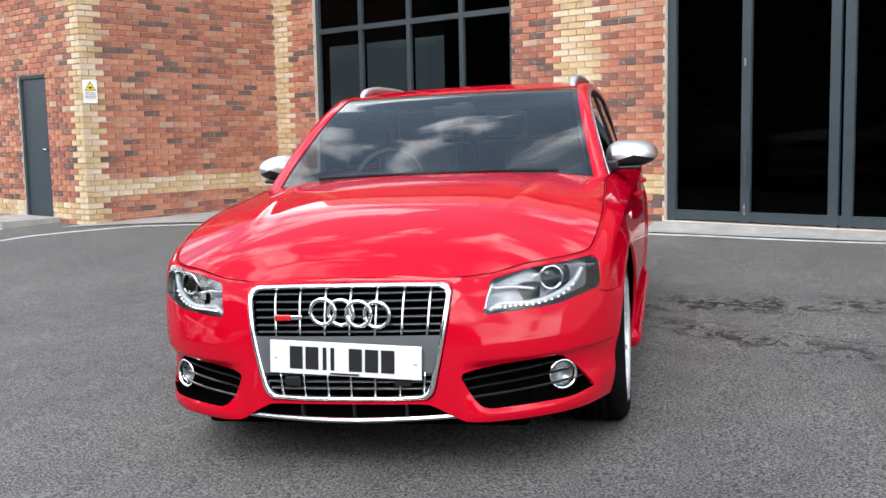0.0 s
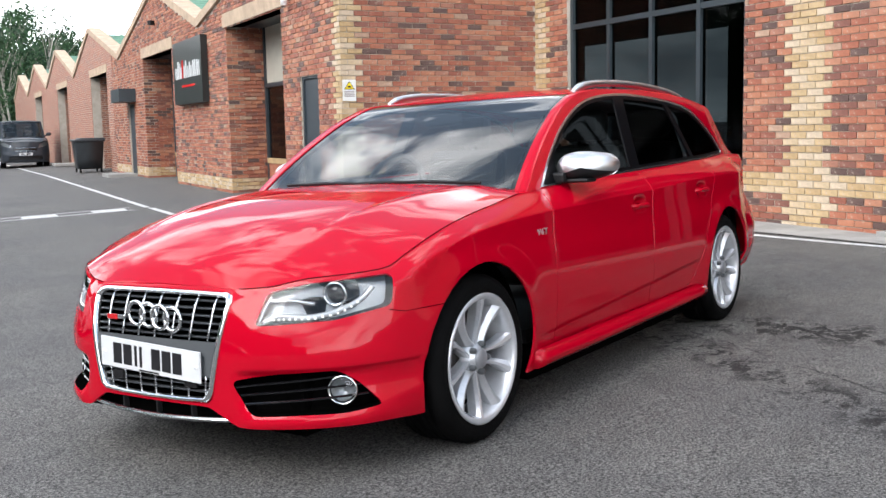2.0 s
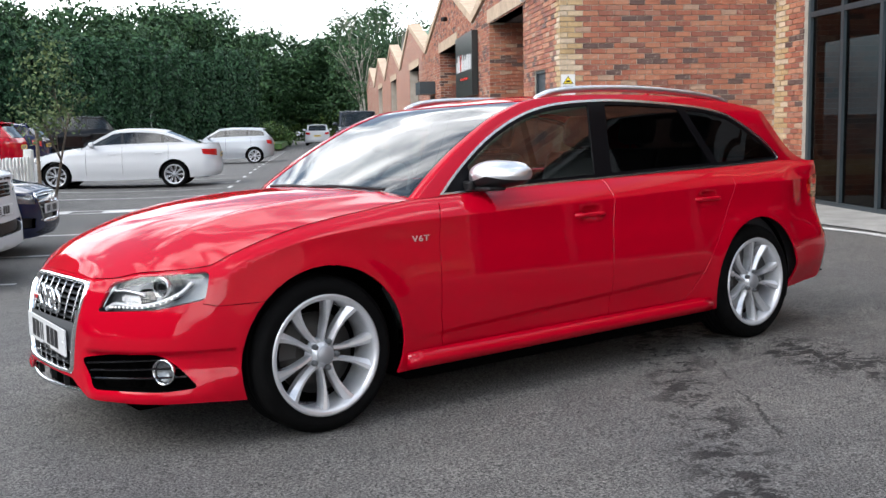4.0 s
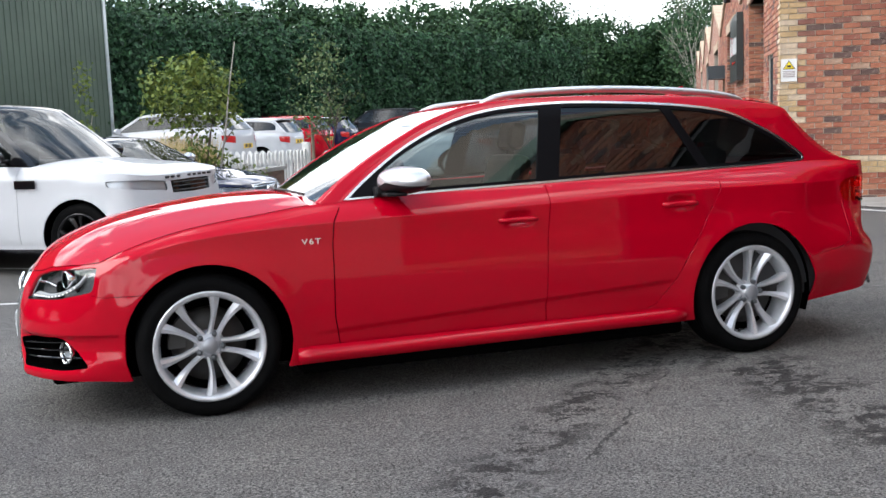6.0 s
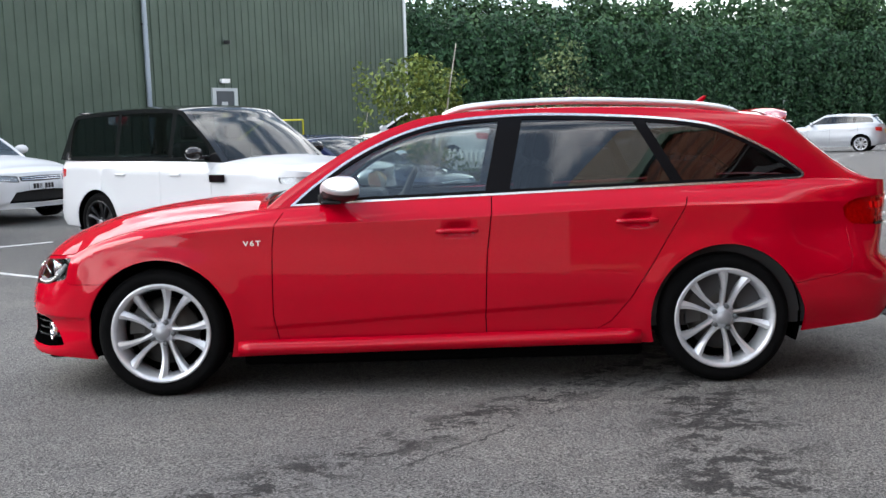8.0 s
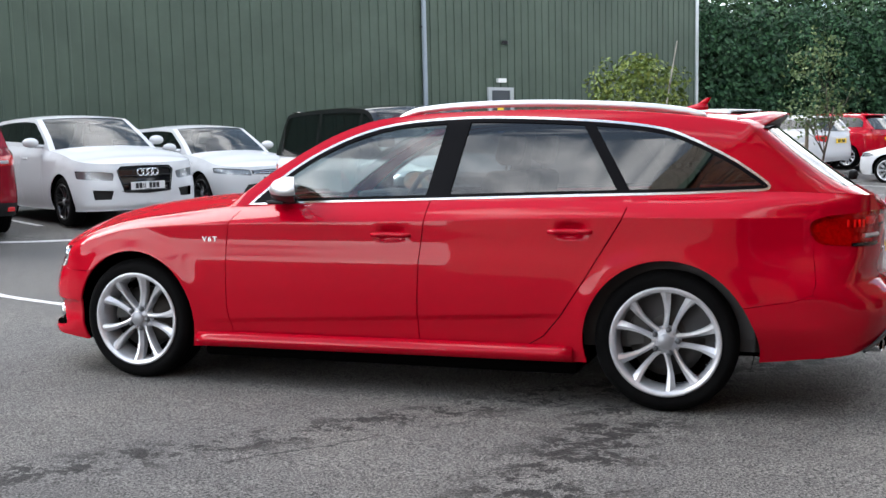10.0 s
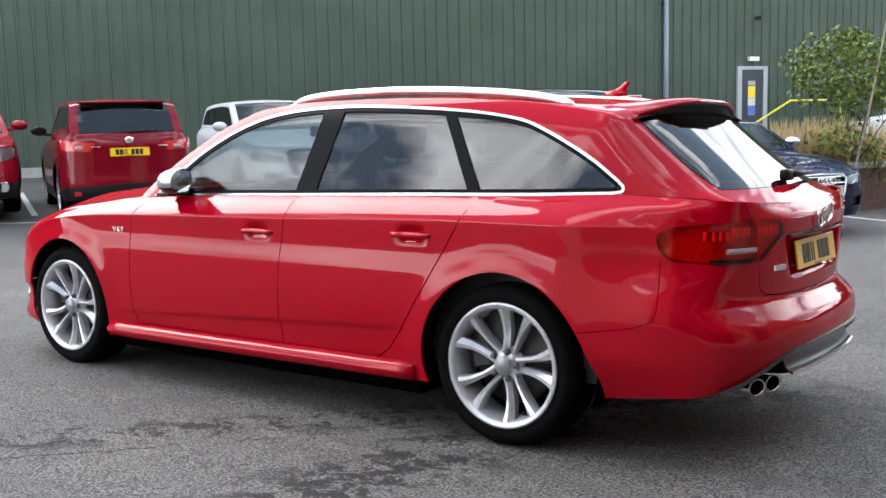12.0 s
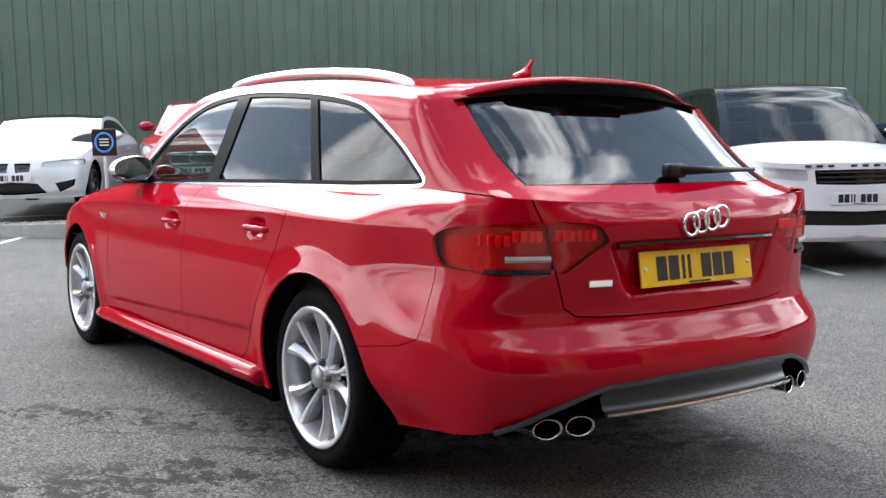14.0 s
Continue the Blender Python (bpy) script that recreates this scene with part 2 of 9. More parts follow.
def pchip(points):
    """A smooth curve through (x, y) points that does not overshoot."""
    p = np.array(sorted(points), float)
    x, y = p[:, 0], p[:, 1]
    h, d = np.diff(x), np.diff(y) / np.diff(x)
    m = np.zeros(len(x))
    m[0], m[-1] = d[0], d[-1]
    for i in range(1, len(x) - 1):
        if d[i - 1] * d[i] > 0:
            w1, w2 = 2 * h[i] + h[i - 1], h[i] + 2 * h[i - 1]
            m[i] = (w1 + w2) / (w1 / d[i - 1] + w2 / d[i])

    def f(v):
        v = np.asarray(v, float)
        c = np.clip(v, x[0], x[-1])
        i = np.clip(np.searchsorted(x, c) - 1, 0, len(x) - 2)
        t = (c - x[i]) / h[i]
        return (2 * t**3 - 3 * t**2 + 1) * y[i] + (t**3 - 2 * t**2 + t) * h[i] * m[i] + (-2 * t**3 + 3 * t**2) * y[i + 1] + (t**3 - t**2) * h[i] * m[i + 1]

    return f


def smooth01(v, a, b):
    t = np.clip((np.asarray(v, float) - a) / (b - a), 0, 1)
    return t * t * (3 - 2 * t)


def inside(poly, pts):
    """Which of the points lie in the polygon."""
    poly, pts = np.asarray(poly, float), np.asarray(pts, float)
    x, y = pts[:, 0], pts[:, 1]
    res = np.zeros(len(pts), bool)
    j = len(poly) - 1
    for i in range(len(poly)):
        (xi, yi), (xj, yj) = poly[i], poly[j]
        if yi != yj:
            res ^= ((yi > y) != (yj > y)) & (x < (xj - xi) * (y - yi) / (yj - yi) + xi)
        j = i
    return res


def dense(poly, step, closed=True):
    out = []
    n = len(poly)
    for i in range(n if closed else n - 1):
        a, b = np.array(poly[i], float), np.array(poly[(i + 1) % n], float)
        k = max(1, int(np.ceil(np.linalg.norm(b - a) / step)))
        out += [tuple(a + (b - a) * j / k) for j in range(k)]
    if not closed:
        out.append(tuple(poly[-1]))
    return out


def rounded(poly, r=0.02, k=4):
    """A closed polygon with its corners rounded."""
    n, out = len(poly), []
    for i in range(n):
        p, a, b = (np.array(poly[j % n], float) for j in (i, i - 1, i + 1))
        da, db = a - p, b - p
        la, lb = np.linalg.norm(da), np.linalg.norm(db)
        ra, rb = min(r, la * 0.45), min(r, lb * 0.45)
        s, e = p + da / la * ra, p + db / lb * rb
        out += [tuple((1 - t) ** 2 * s + 2 * t * (1 - t) * p + t * t * e) for t in np.linspace(0, 1, k + 1)]
    return out


def spline(poly, k=6, closed=False):
    """Catmull-Rom through points of any dimension."""
    p = [np.array(q, float) for q in poly]
    n, out = len(p), []
    for i in range(n if closed else n - 1):
        a, b, c, d = (p[(i + j) % n] if closed else p[min(max(i + j, 0), n - 1)] for j in (-1, 0, 1, 2))
        for t in np.linspace(0, 1, k, endpoint=False):
            out.append(tuple(0.5 * (2 * b + (c - a) * t + (2 * a - 5 * b + 4 * c - d) * t * t + (3 * b - a - 3 * c + d) * t**3)))
    if not closed:
        out.append(tuple(p[-1]))
    return out

# ---- vehicle bodies ----
from mathutils import geometry as mgeo


class Shell:
    """A car body: a lower wall round the plan, and an upper shell over it. Front is -x, the near side is -y."""

    def __init__(self, plan, bottom, top, crease, front, side, rear, inset_top, roof, width, lean, arches, low_crease=None):
        dense_plan = np.array(spline(plan, 40))
        seg = np.r_[0, np.cumsum(np.linalg.norm(np.diff(dense_plan, axis=0), axis=1))]
        zero = np.interp(0.0, dense_plan[:, 0], seg)
        self.tab_s, self.tab = seg - zero, dense_plan
        self.s0, self.s1 = self.tab_s[0], self.tab_s[-1]
        d = np.gradient(dense_plan, self.tab_s, axis=0)
        self.nrm = np.stack([-d[:, 1], d[:, 0]], 1) / np.linalg.norm(d, axis=1)[:, None]
        mid = np.argmax(dense_plan[:, 1])
        self.mid = mid
        if self.nrm[mid, 1] < 0:
            self.nrm = -self.nrm
        self.bottom, self.top = pchip([(self.S(p), z) for p, z in bottom]), pchip([(self.S(p), z) for p, z in top])
        self.crease = pchip([(self.S(p), z) for p, z in crease])
        self.inset_top = pchip([(self.S(p), z) for p, z in inset_top])
        self.front, self.side, self.rear = pchip(front), pchip(side), pchip(rear)
        self.xf, self.xr = plan[0][0], plan[-1][0]
        self.width, self.lean = pchip(width), pchip(lean)
        self.arches, self.low_crease, self.dent, self.front_mid, self.corner_from = arches, low_crease, None, None, 99
        self.roof = np.array(roof, float)

    def S(self, p):
        """Along-the-wall place of ('x', x), ('f', y) or ('r', y)."""
        kind, v = p[0], p[1]
        if kind == "x":
            return float(np.interp(v, self.tab[:, 0], self.tab_s))
        if kind == "f":
            return float(np.interp(v, self.tab[: self.mid + 1, 1], self.tab_s[: self.mid + 1]))
        return float(np.interp(-v, -self.tab[self.mid :, 1], self.tab_s[self.mid :]))

    def poly(self, pts):
        return [(self.S(p), p[2]) for p in pts]

    def wall(self, sz, extra=0.0):
        """3D points of the near side (y < 0) for (s, z) rows; extra: pushed out by this much."""
        s, z = sz[:, 0], sz[:, 1]
        x, y = np.interp(s, self.tab_s, self.tab[:, 0]), np.interp(s, self.tab_s, self.tab[:, 1])
        nx, ny = np.interp(s, self.tab_s, self.nrm[:, 0]), np.interp(s, self.tab_s, self.nrm[:, 1])
        wf = 1 - smooth01(x, self.xf + 0.12, self.xf + 0.50)
        wr = smooth01(x, self.xr - 0.36, self.xr - 0.06)
        zz, zc, zt = z, self.crease(s), self.top(s)
        zb = np.minimum(zz, zc)
        fr = self.front(zb)
        if self.front_mid:
            k = smooth01(y, 0.37, 0.46)
            fr = self.front_mid(zb) * (1 - k) + fr * k
        inn = wf * fr + wr * self.rear(zb) + (1 - wf - wr) * self.side(zb)
        if self.low_crease:
            zl = self.low_crease(x)
            amount = (1 - wf) * (1 - wr) * smooth01(x, self.arches[0][0] + 0.38, self.arches[0][0] + 0.7) * (1 - smooth01(x, self.arches[1][0] - 0.6, self.arches[1][0] - 0.4))
            inn = inn + amount * 0.016 * (1 - smooth01(zb, zl - 0.022, zl + 0.010))
        if self.front_mid:
            k = (1 - wf) * smooth01(x, self.xf + 0.1, self.xf + 0.3) * (1 - smooth01(x, self.arches[0][0] - 0.40, self.arches[0][0] - 0.34))
            inn = inn + 0.016 * k * (smooth01(zb, 0.30, 0.37) - smooth01(zb, 0.416, 0.436))
        t = np.clip((zz - zc) / np.maximum(zt - zc, 1e-3), 0, 1)
        inn = inn + (self.inset_top(s) - inn) * (0.55 * t + 0.45 * t**2)
        for ax, az, ar in self.arches:
            d = np.hypot(x - ax, zz - az)
            inn = inn - 0.012 * np.exp(-(((d - ar) / 0.065) ** 2)) * (zz > az - 0.25)
        if self.dent:
            inn = inn + self.dent(x, y, zz)
        inn = inn - extra
        return np.stack([x - nx * inn, -(y - ny * inn), z], 1)

    def side_y(self, x, z):
        x, z = np.asarray(x, float), np.asarray(z, float)
        return self.width(x) - (z - 0.96) * self.lean(x)

    def glasshouse(self, xz, extra=0.0):
        x, z = xz[:, 0], xz[:, 1]
        return np.stack([x, -(self.side_y(x, z) + extra), z], 1)

    def over(self, tv, lift=0.0):
        """Upper shell: t runs over the rows of the roof table, v across from -1 (near side) to 1."""
        t, v = tv[:, 0], tv[:, 1]
        k = np.arange(len(self.roof))
        cols = [self.roof_f[i](t) for i in range(4)]
        xe, ze, xm, zm = cols
        ye = self.side_y(xe, ze)
        a = 1 - np.abs(v) ** (2.0 + 2.2 * smooth01(t, self.corner_from, self.corner_from + 1))
        b = 1 - np.abs(v) ** 2.3
        return np.stack([xe + (xm - xe) * a, v * ye, ze + (zm - ze) * b + lift], 1)

    def ready(self):
        k = np.arange(len(self.roof))
        self.roof_f = [pchip(list(zip(k, self.roof[:, i]))) for i in range(4)]
        return self


def normals_of(lift, uv, e=0.002):
    a = lift(uv + [e, 0]) - lift(uv - [e, 0])
    b = lift(uv + [0, e]) - lift(uv - [0, e])
    n = np.cross(a, b)
    return n / np.maximum(np.linalg.norm(n, axis=1), 1e-9)[:, None]


def flat_strip(line, w):
    """A thin closed polygon along a 2D line."""
    p = np.array(line, float)
    d = np.gradient(p, axis=0)
    n = np.stack([-d[:, 1], d[:, 0]], 1) / np.maximum(np.linalg.norm(d, axis=1), 1e-9)[:, None]
    return [tuple(q) for q in p + n * w / 2] + [tuple(q) for q in (p - n * w / 2)[::-1]]


def shrink(poly, d):
    """A closed polygon moved inwards by d."""
    p = np.array(poly, float)
    area = 0.5 * np.sum(p[:, 0] * np.roll(p[:, 1], -1) - np.roll(p[:, 0], -1) * p[:, 1])
    a, b = p - np.roll(p, 1, 0), np.roll(p, -1, 0) - p
    a, b = a / np.maximum(np.linalg.norm(a, axis=1), 1e-9)[:, None], b / np.maximum(np.linalg.norm(b, axis=1), 1e-9)[:, None]
    n = np.stack([-(a + b)[:, 1], (a + b)[:, 0]], 1) * np.sign(area)
    ln = np.linalg.norm(n, axis=1)[:, None]
    return [tuple(q) for q in p + n / np.maximum(ln, 1e-9) * (d / np.maximum(ln / 2, 0.5))]


def sheet(outer, cuts, step, lines=()):
    """Cuts a flat region into named pieces. cuts: (name, polygon), the first that holds a triangle names it; '' is thrown away."""
    pts, edges = [], []

    def ring(poly):
        k = len(pts)
        pts.extend(poly)
        edges.extend((k + i, k + (i + 1) % len(poly)) for i in range(len(poly)))

    ring(dense(outer, step))
    for _, poly in cuts:
        ring(dense(poly, step))
    for line in lines:
        k = len(pts)
        pts.extend(line)
        edges.extend((k + i, k + i + 1) for i in range(len(line) - 1))
    fixed = np.array(pts)
    lo, hi = fixed.min(0), fixed.max(0)
    gx, gy = np.meshgrid(np.arange(lo[0], hi[0], step), np.arange(lo[1], hi[1], step * 0.87))
    gx = gx + (np.arange(gy.shape[0]) % 2)[:, None] * step / 2
    grid = np.stack([gx.ravel(), gy.ravel()], 1)
    grid = grid[inside(outer, grid)]
    keep = []
    for chunk in np.array_split(grid, max(1, len(grid) // 800)):
        d = np.abs(chunk[:, None] - fixed[None]).max(-1).min(1)
        keep.append(chunk[d > step * 0.42])
    pts.extend(tuple(p) for p in np.concatenate(keep))
    vs, _, fs, *_ = mgeo.delaunay_2d_cdt([Vector(p) for p in pts], edges, [], 0, 1e-5)
    v = np.array([tuple(p) for p in vs])
    tri = np.array([f for f in fs if len(f) == 3])
    cen = v[tri].mean(1)
    names = np.full(len(tri), "body", object)
    done = ~inside(outer, cen)
    names[done] = ""
    for name, poly in cuts:
        hit = ~done & inside(poly, cen)
        names[hit] = name
        done |= hit
    return v, tri, names


def skin(name, mat, pieces, flange=0.012):
    """One mesh of (points, triangles, normals) pieces, with turned-in edges, shaded by the true normals."""
    vv, ff, nn, k = [], [], [], 0
    for p, tri, n in pieces:
        if not len(tri):
            continue
        used, tri = np.unique(tri, return_inverse=True)
        tri = tri.reshape(-1, 3)
        p, n = p[used], n[used]
        fn = np.cross(p[tri[:, 1]] - p[tri[:, 0]], p[tri[:, 2]] - p[tri[:, 0]])
        flip = (fn * n[tri].mean(1)).sum(1) < 0
        tri[flip] = tri[flip][:, ::-1]
        vv.append(p), nn.append(n)
        ff.extend((tri + k).tolist())
        k += len(p)
        if flange:
            e = np.concatenate([tri[:, [0, 1]], tri[:, [1, 2]], tri[:, [2, 0]]])
            key = np.sort(e, 1)
            _, first, count = np.unique(key, axis=0, return_index=True, return_counts=True)
            rim = e[first[count == 1]]
            rim = rim[~((np.abs(p[rim[:, 0], 1]) < 2e-3) & (np.abs(p[rim[:, 1], 1]) < 2e-3))]
            if len(rim):
                a, b = p[rim[:, 0]], p[rim[:, 1]]
                na, nb = n[rim[:, 0]], n[rim[:, 1]]
                m = len(rim)
                vv += [a, b, b - nb * flange, a - na * flange]
                out = np.cross(b - a, na)
                out /= np.maximum(np.linalg.norm(out, axis=1), 1e-9)[:, None]
                soft = 0.5 * out + 0.5 * na
                nn += [soft, soft, out, out]
                ff.extend([[k + m + i, k + i, k + 3 * m + i, k + 2 * m + i] for i in range(m)])
                k += 4 * m
    me = bpy.data.meshes.new(name)
    v, n = np.concatenate(vv), np.concatenate(nn)
    me.from_pydata(v.tolist(), [], ff)
    me.materials.append(mat)
    me.polygons.foreach_set("use_smooth", [True] * len(me.polygons))
    n = n / np.maximum(np.linalg.norm(n, axis=1), 1e-9)[:, None]
    me.normals_split_custom_set_from_vertices(n.tolist())
    return me


def mirrored(piece):
    p, tri, n = piece
    f = np.array([1, -1, 1])
    return p * f, tri[:, ::-1], n * f


def grid_piece(lift, us, vs, keep=None, flip=False):
    """A regular patch (points, triangles, normals) over u and v values."""
    u, v = np.meshgrid(us, vs, indexing="ij")
    uv = np.stack([u.ravel(), v.ravel()], 1)
    p = lift(uv)
    nu, nv = len(us), len(vs)
    i = np.arange(nu * nv).reshape(nu, nv)
    a, b, c, d = i[:-1, :-1].ravel(), i[1:, :-1].ravel(), i[1:, 1:].ravel(), i[:-1, 1:].ravel()
    tri = np.concatenate([np.stack([a, b, c], 1), np.stack([a, c, d], 1)])
    if keep is not None:
        cu = uv[tri].mean(1)
        tri = tri[keep(cu)]
    e = 1e-3
    n = np.cross(lift(uv + [e, 0]) - lift(uv - [e, 0]), lift(uv + [0, e]) - lift(uv - [0, e]))
    n = n / np.maximum(np.linalg.norm(n, axis=1), 1e-9)[:, None]
    return p, tri, -n if flip else n


def wheel_meshes(radius, rim_r, width, spokes=5, twin=True, rim_mat=None, face=0.0, spoke_w=0.044):
    """Meshes of a wheel at the origin: axle along y, outer face towards -y."""
    out = {}
    bm = bmesh.new()
    w, r, q = width, radius, rim_r
    prof = [(q - 0.012, 0.0), (q + 0.004, -0.004), (q + 0.02, -0.006), (q + (r - q) * 0.5, -0.012), (r - 0.022, -0.004), (r - 0.006, 0.012), (r, 0.03)]
    for k in range(5):
        y = 0.03 + (w - 0.06) * (k + 0.5) / 5
        g = (w - 0.06) / 5
        prof += [(r, y - g * 0.36), (r, y + g * 0.30), (r - 0.008, y + g * 0.38), (r - 0.008, y + g * 0.46)]
    prof += [(r, w - 0.03), (r - 0.02, w - 0.005), (q + 0.01, w), (q - 0.02, w - 0.01)]
    add_lathe(bm, prof, 56)
    out["tyre"] = finish(bm, "tyre", TYRE, True)
    bm = bmesh.new()
    add_lathe(bm, [(q + 0.003, -0.004), (q + 0.005, -0.009), (q - 0.003, -0.012), (q - 0.016, -0.007), (q - 0.021, 0.002), (q - 0.026, 0.02), (q - 0.034, 0.06), (q - 0.036, w - 0.03), (q, w - 0.005)], 64)
    # hub
    add_lathe(bm, [(0.0, 0.006), (0.036, 0.006), (0.044, 0.016), (0.062, 0.034), (0.07, 0.06)], 30)
    turned = len(bm.faces)
    for k in range(spokes):
        base = 2 * math.pi * k / spokes + math.pi / 2
        for sgn in ((-1, 1) if twin else (0,)):
            rows = []
            for j in range(11):
                f = j / 10
                rr = 0.036 + (q - 0.016 - 0.036) * f
                if twin:
                    spread = sgn * (0.019 + 0.004 * f + 0.046 * f**2.3)
                    wid = spoke_w * (0.74 - 0.10 * math.sin(math.pi * min(1, f * 1.4)) + 0.95 * f**3.6)
                else:
                    spread, wid = 0.0, spoke_w * (1.4 - 0.5 * math.sin(math.pi * f))
                yy = 0.026 * (1 - f) ** 2 + 0.014 * math.sin(math.pi * f) - 0.004 * f
                c, s = math.cos(base), math.sin(base)
                t = Vector((-s, 0, c))
                o = Vector((c, 0, s)) * rr + t * spread
                hw = wid / 2
                k = -sgn if twin else 1
                rows.append([o + t * (k * x * hw) + Vector((0, yy + d, 0)) for x, d in ((-1.0, 0.016), (-0.72, 0.001), (0.05, 0.0), (1.0, 0.020), (0.85, 0.055), (-0.85, 0.055))])
            vs = [[bm.verts.new(p) for p in row] for row in rows]
            for a, b in zip(vs, vs[1:]):
                for i in range(6):
                    bm.faces.new((a[i], a[(i + 1) % 6], b[(i + 1) % 6], b[i]))
    bmesh.ops.recalc_face_normals(bm, faces=bm.faces)
    out["rim"] = finish(bm, "rim", rim_mat or RIM, True)
    out["rim"].polygons.foreach_set("use_smooth", [i < turned for i in range(len(out["rim"].polygons))])
    bm = bmesh.new()
    add_lathe(bm, [(0.0, -0.002), (0.034, -0.001), (0.039, 0.006), (0.039, 0.02)], 24)
    out["hub_cap"] = finish(bm, "hub_cap", HUBCAP, True)
    bm = bmesh.new()
    add_lathe(bm, [(0.0, -0.002), (0.008, -0.002), (0.012, 0.002), (0.013, 0.02)], 8)
    out["wheel_bolt"] = finish(bm, "wheel_bolt", GREYPLASTIC, True)
    bm = bmesh.new()
    add_lathe(bm, [(0.05, 0.07), (0.085, 0.072), (0.17, 0.088), (0.17, 0.11), (0.05, 0.11)], 40)
    out["brake_disc"] = finish(bm, "brake_disc", BRAKE, True)
    bm = bmesh.new()
    add_lathe(bm, [(0.105, 0.07), (0.18, 0.07), (0.185, 0.1), (0.105, 0.1)], 10, span=1.1, start=2.5)
    out["brake_caliper"] = finish(bm, "brake_caliper", CALIPER)
    # added black disc behind the spokes, painted as the shade inside the wheel
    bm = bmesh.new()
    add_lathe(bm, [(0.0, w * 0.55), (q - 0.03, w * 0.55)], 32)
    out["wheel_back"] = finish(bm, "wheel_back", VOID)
    return out


def place_wheel(meshes, parent, at, near, tilt=0.0):
    e = new("wheel", meshes["tyre"])
    e.parent = parent
    e.matrix_local = pose(*at, 0, tilt, 0 if near else 180)
    e.name = "wheel"
    for k, me in meshes.items():
        if k == "wheel_bolt":
            for j in range(5):
                a = 2 * math.pi * j / 5 + math.pi / 2
                part(k, me, None, e).location = (0.056 * math.cos(a), 0.004, 0.056 * math.sin(a))
        elif k != "tyre":
            part(k, me, None, e)
    return e

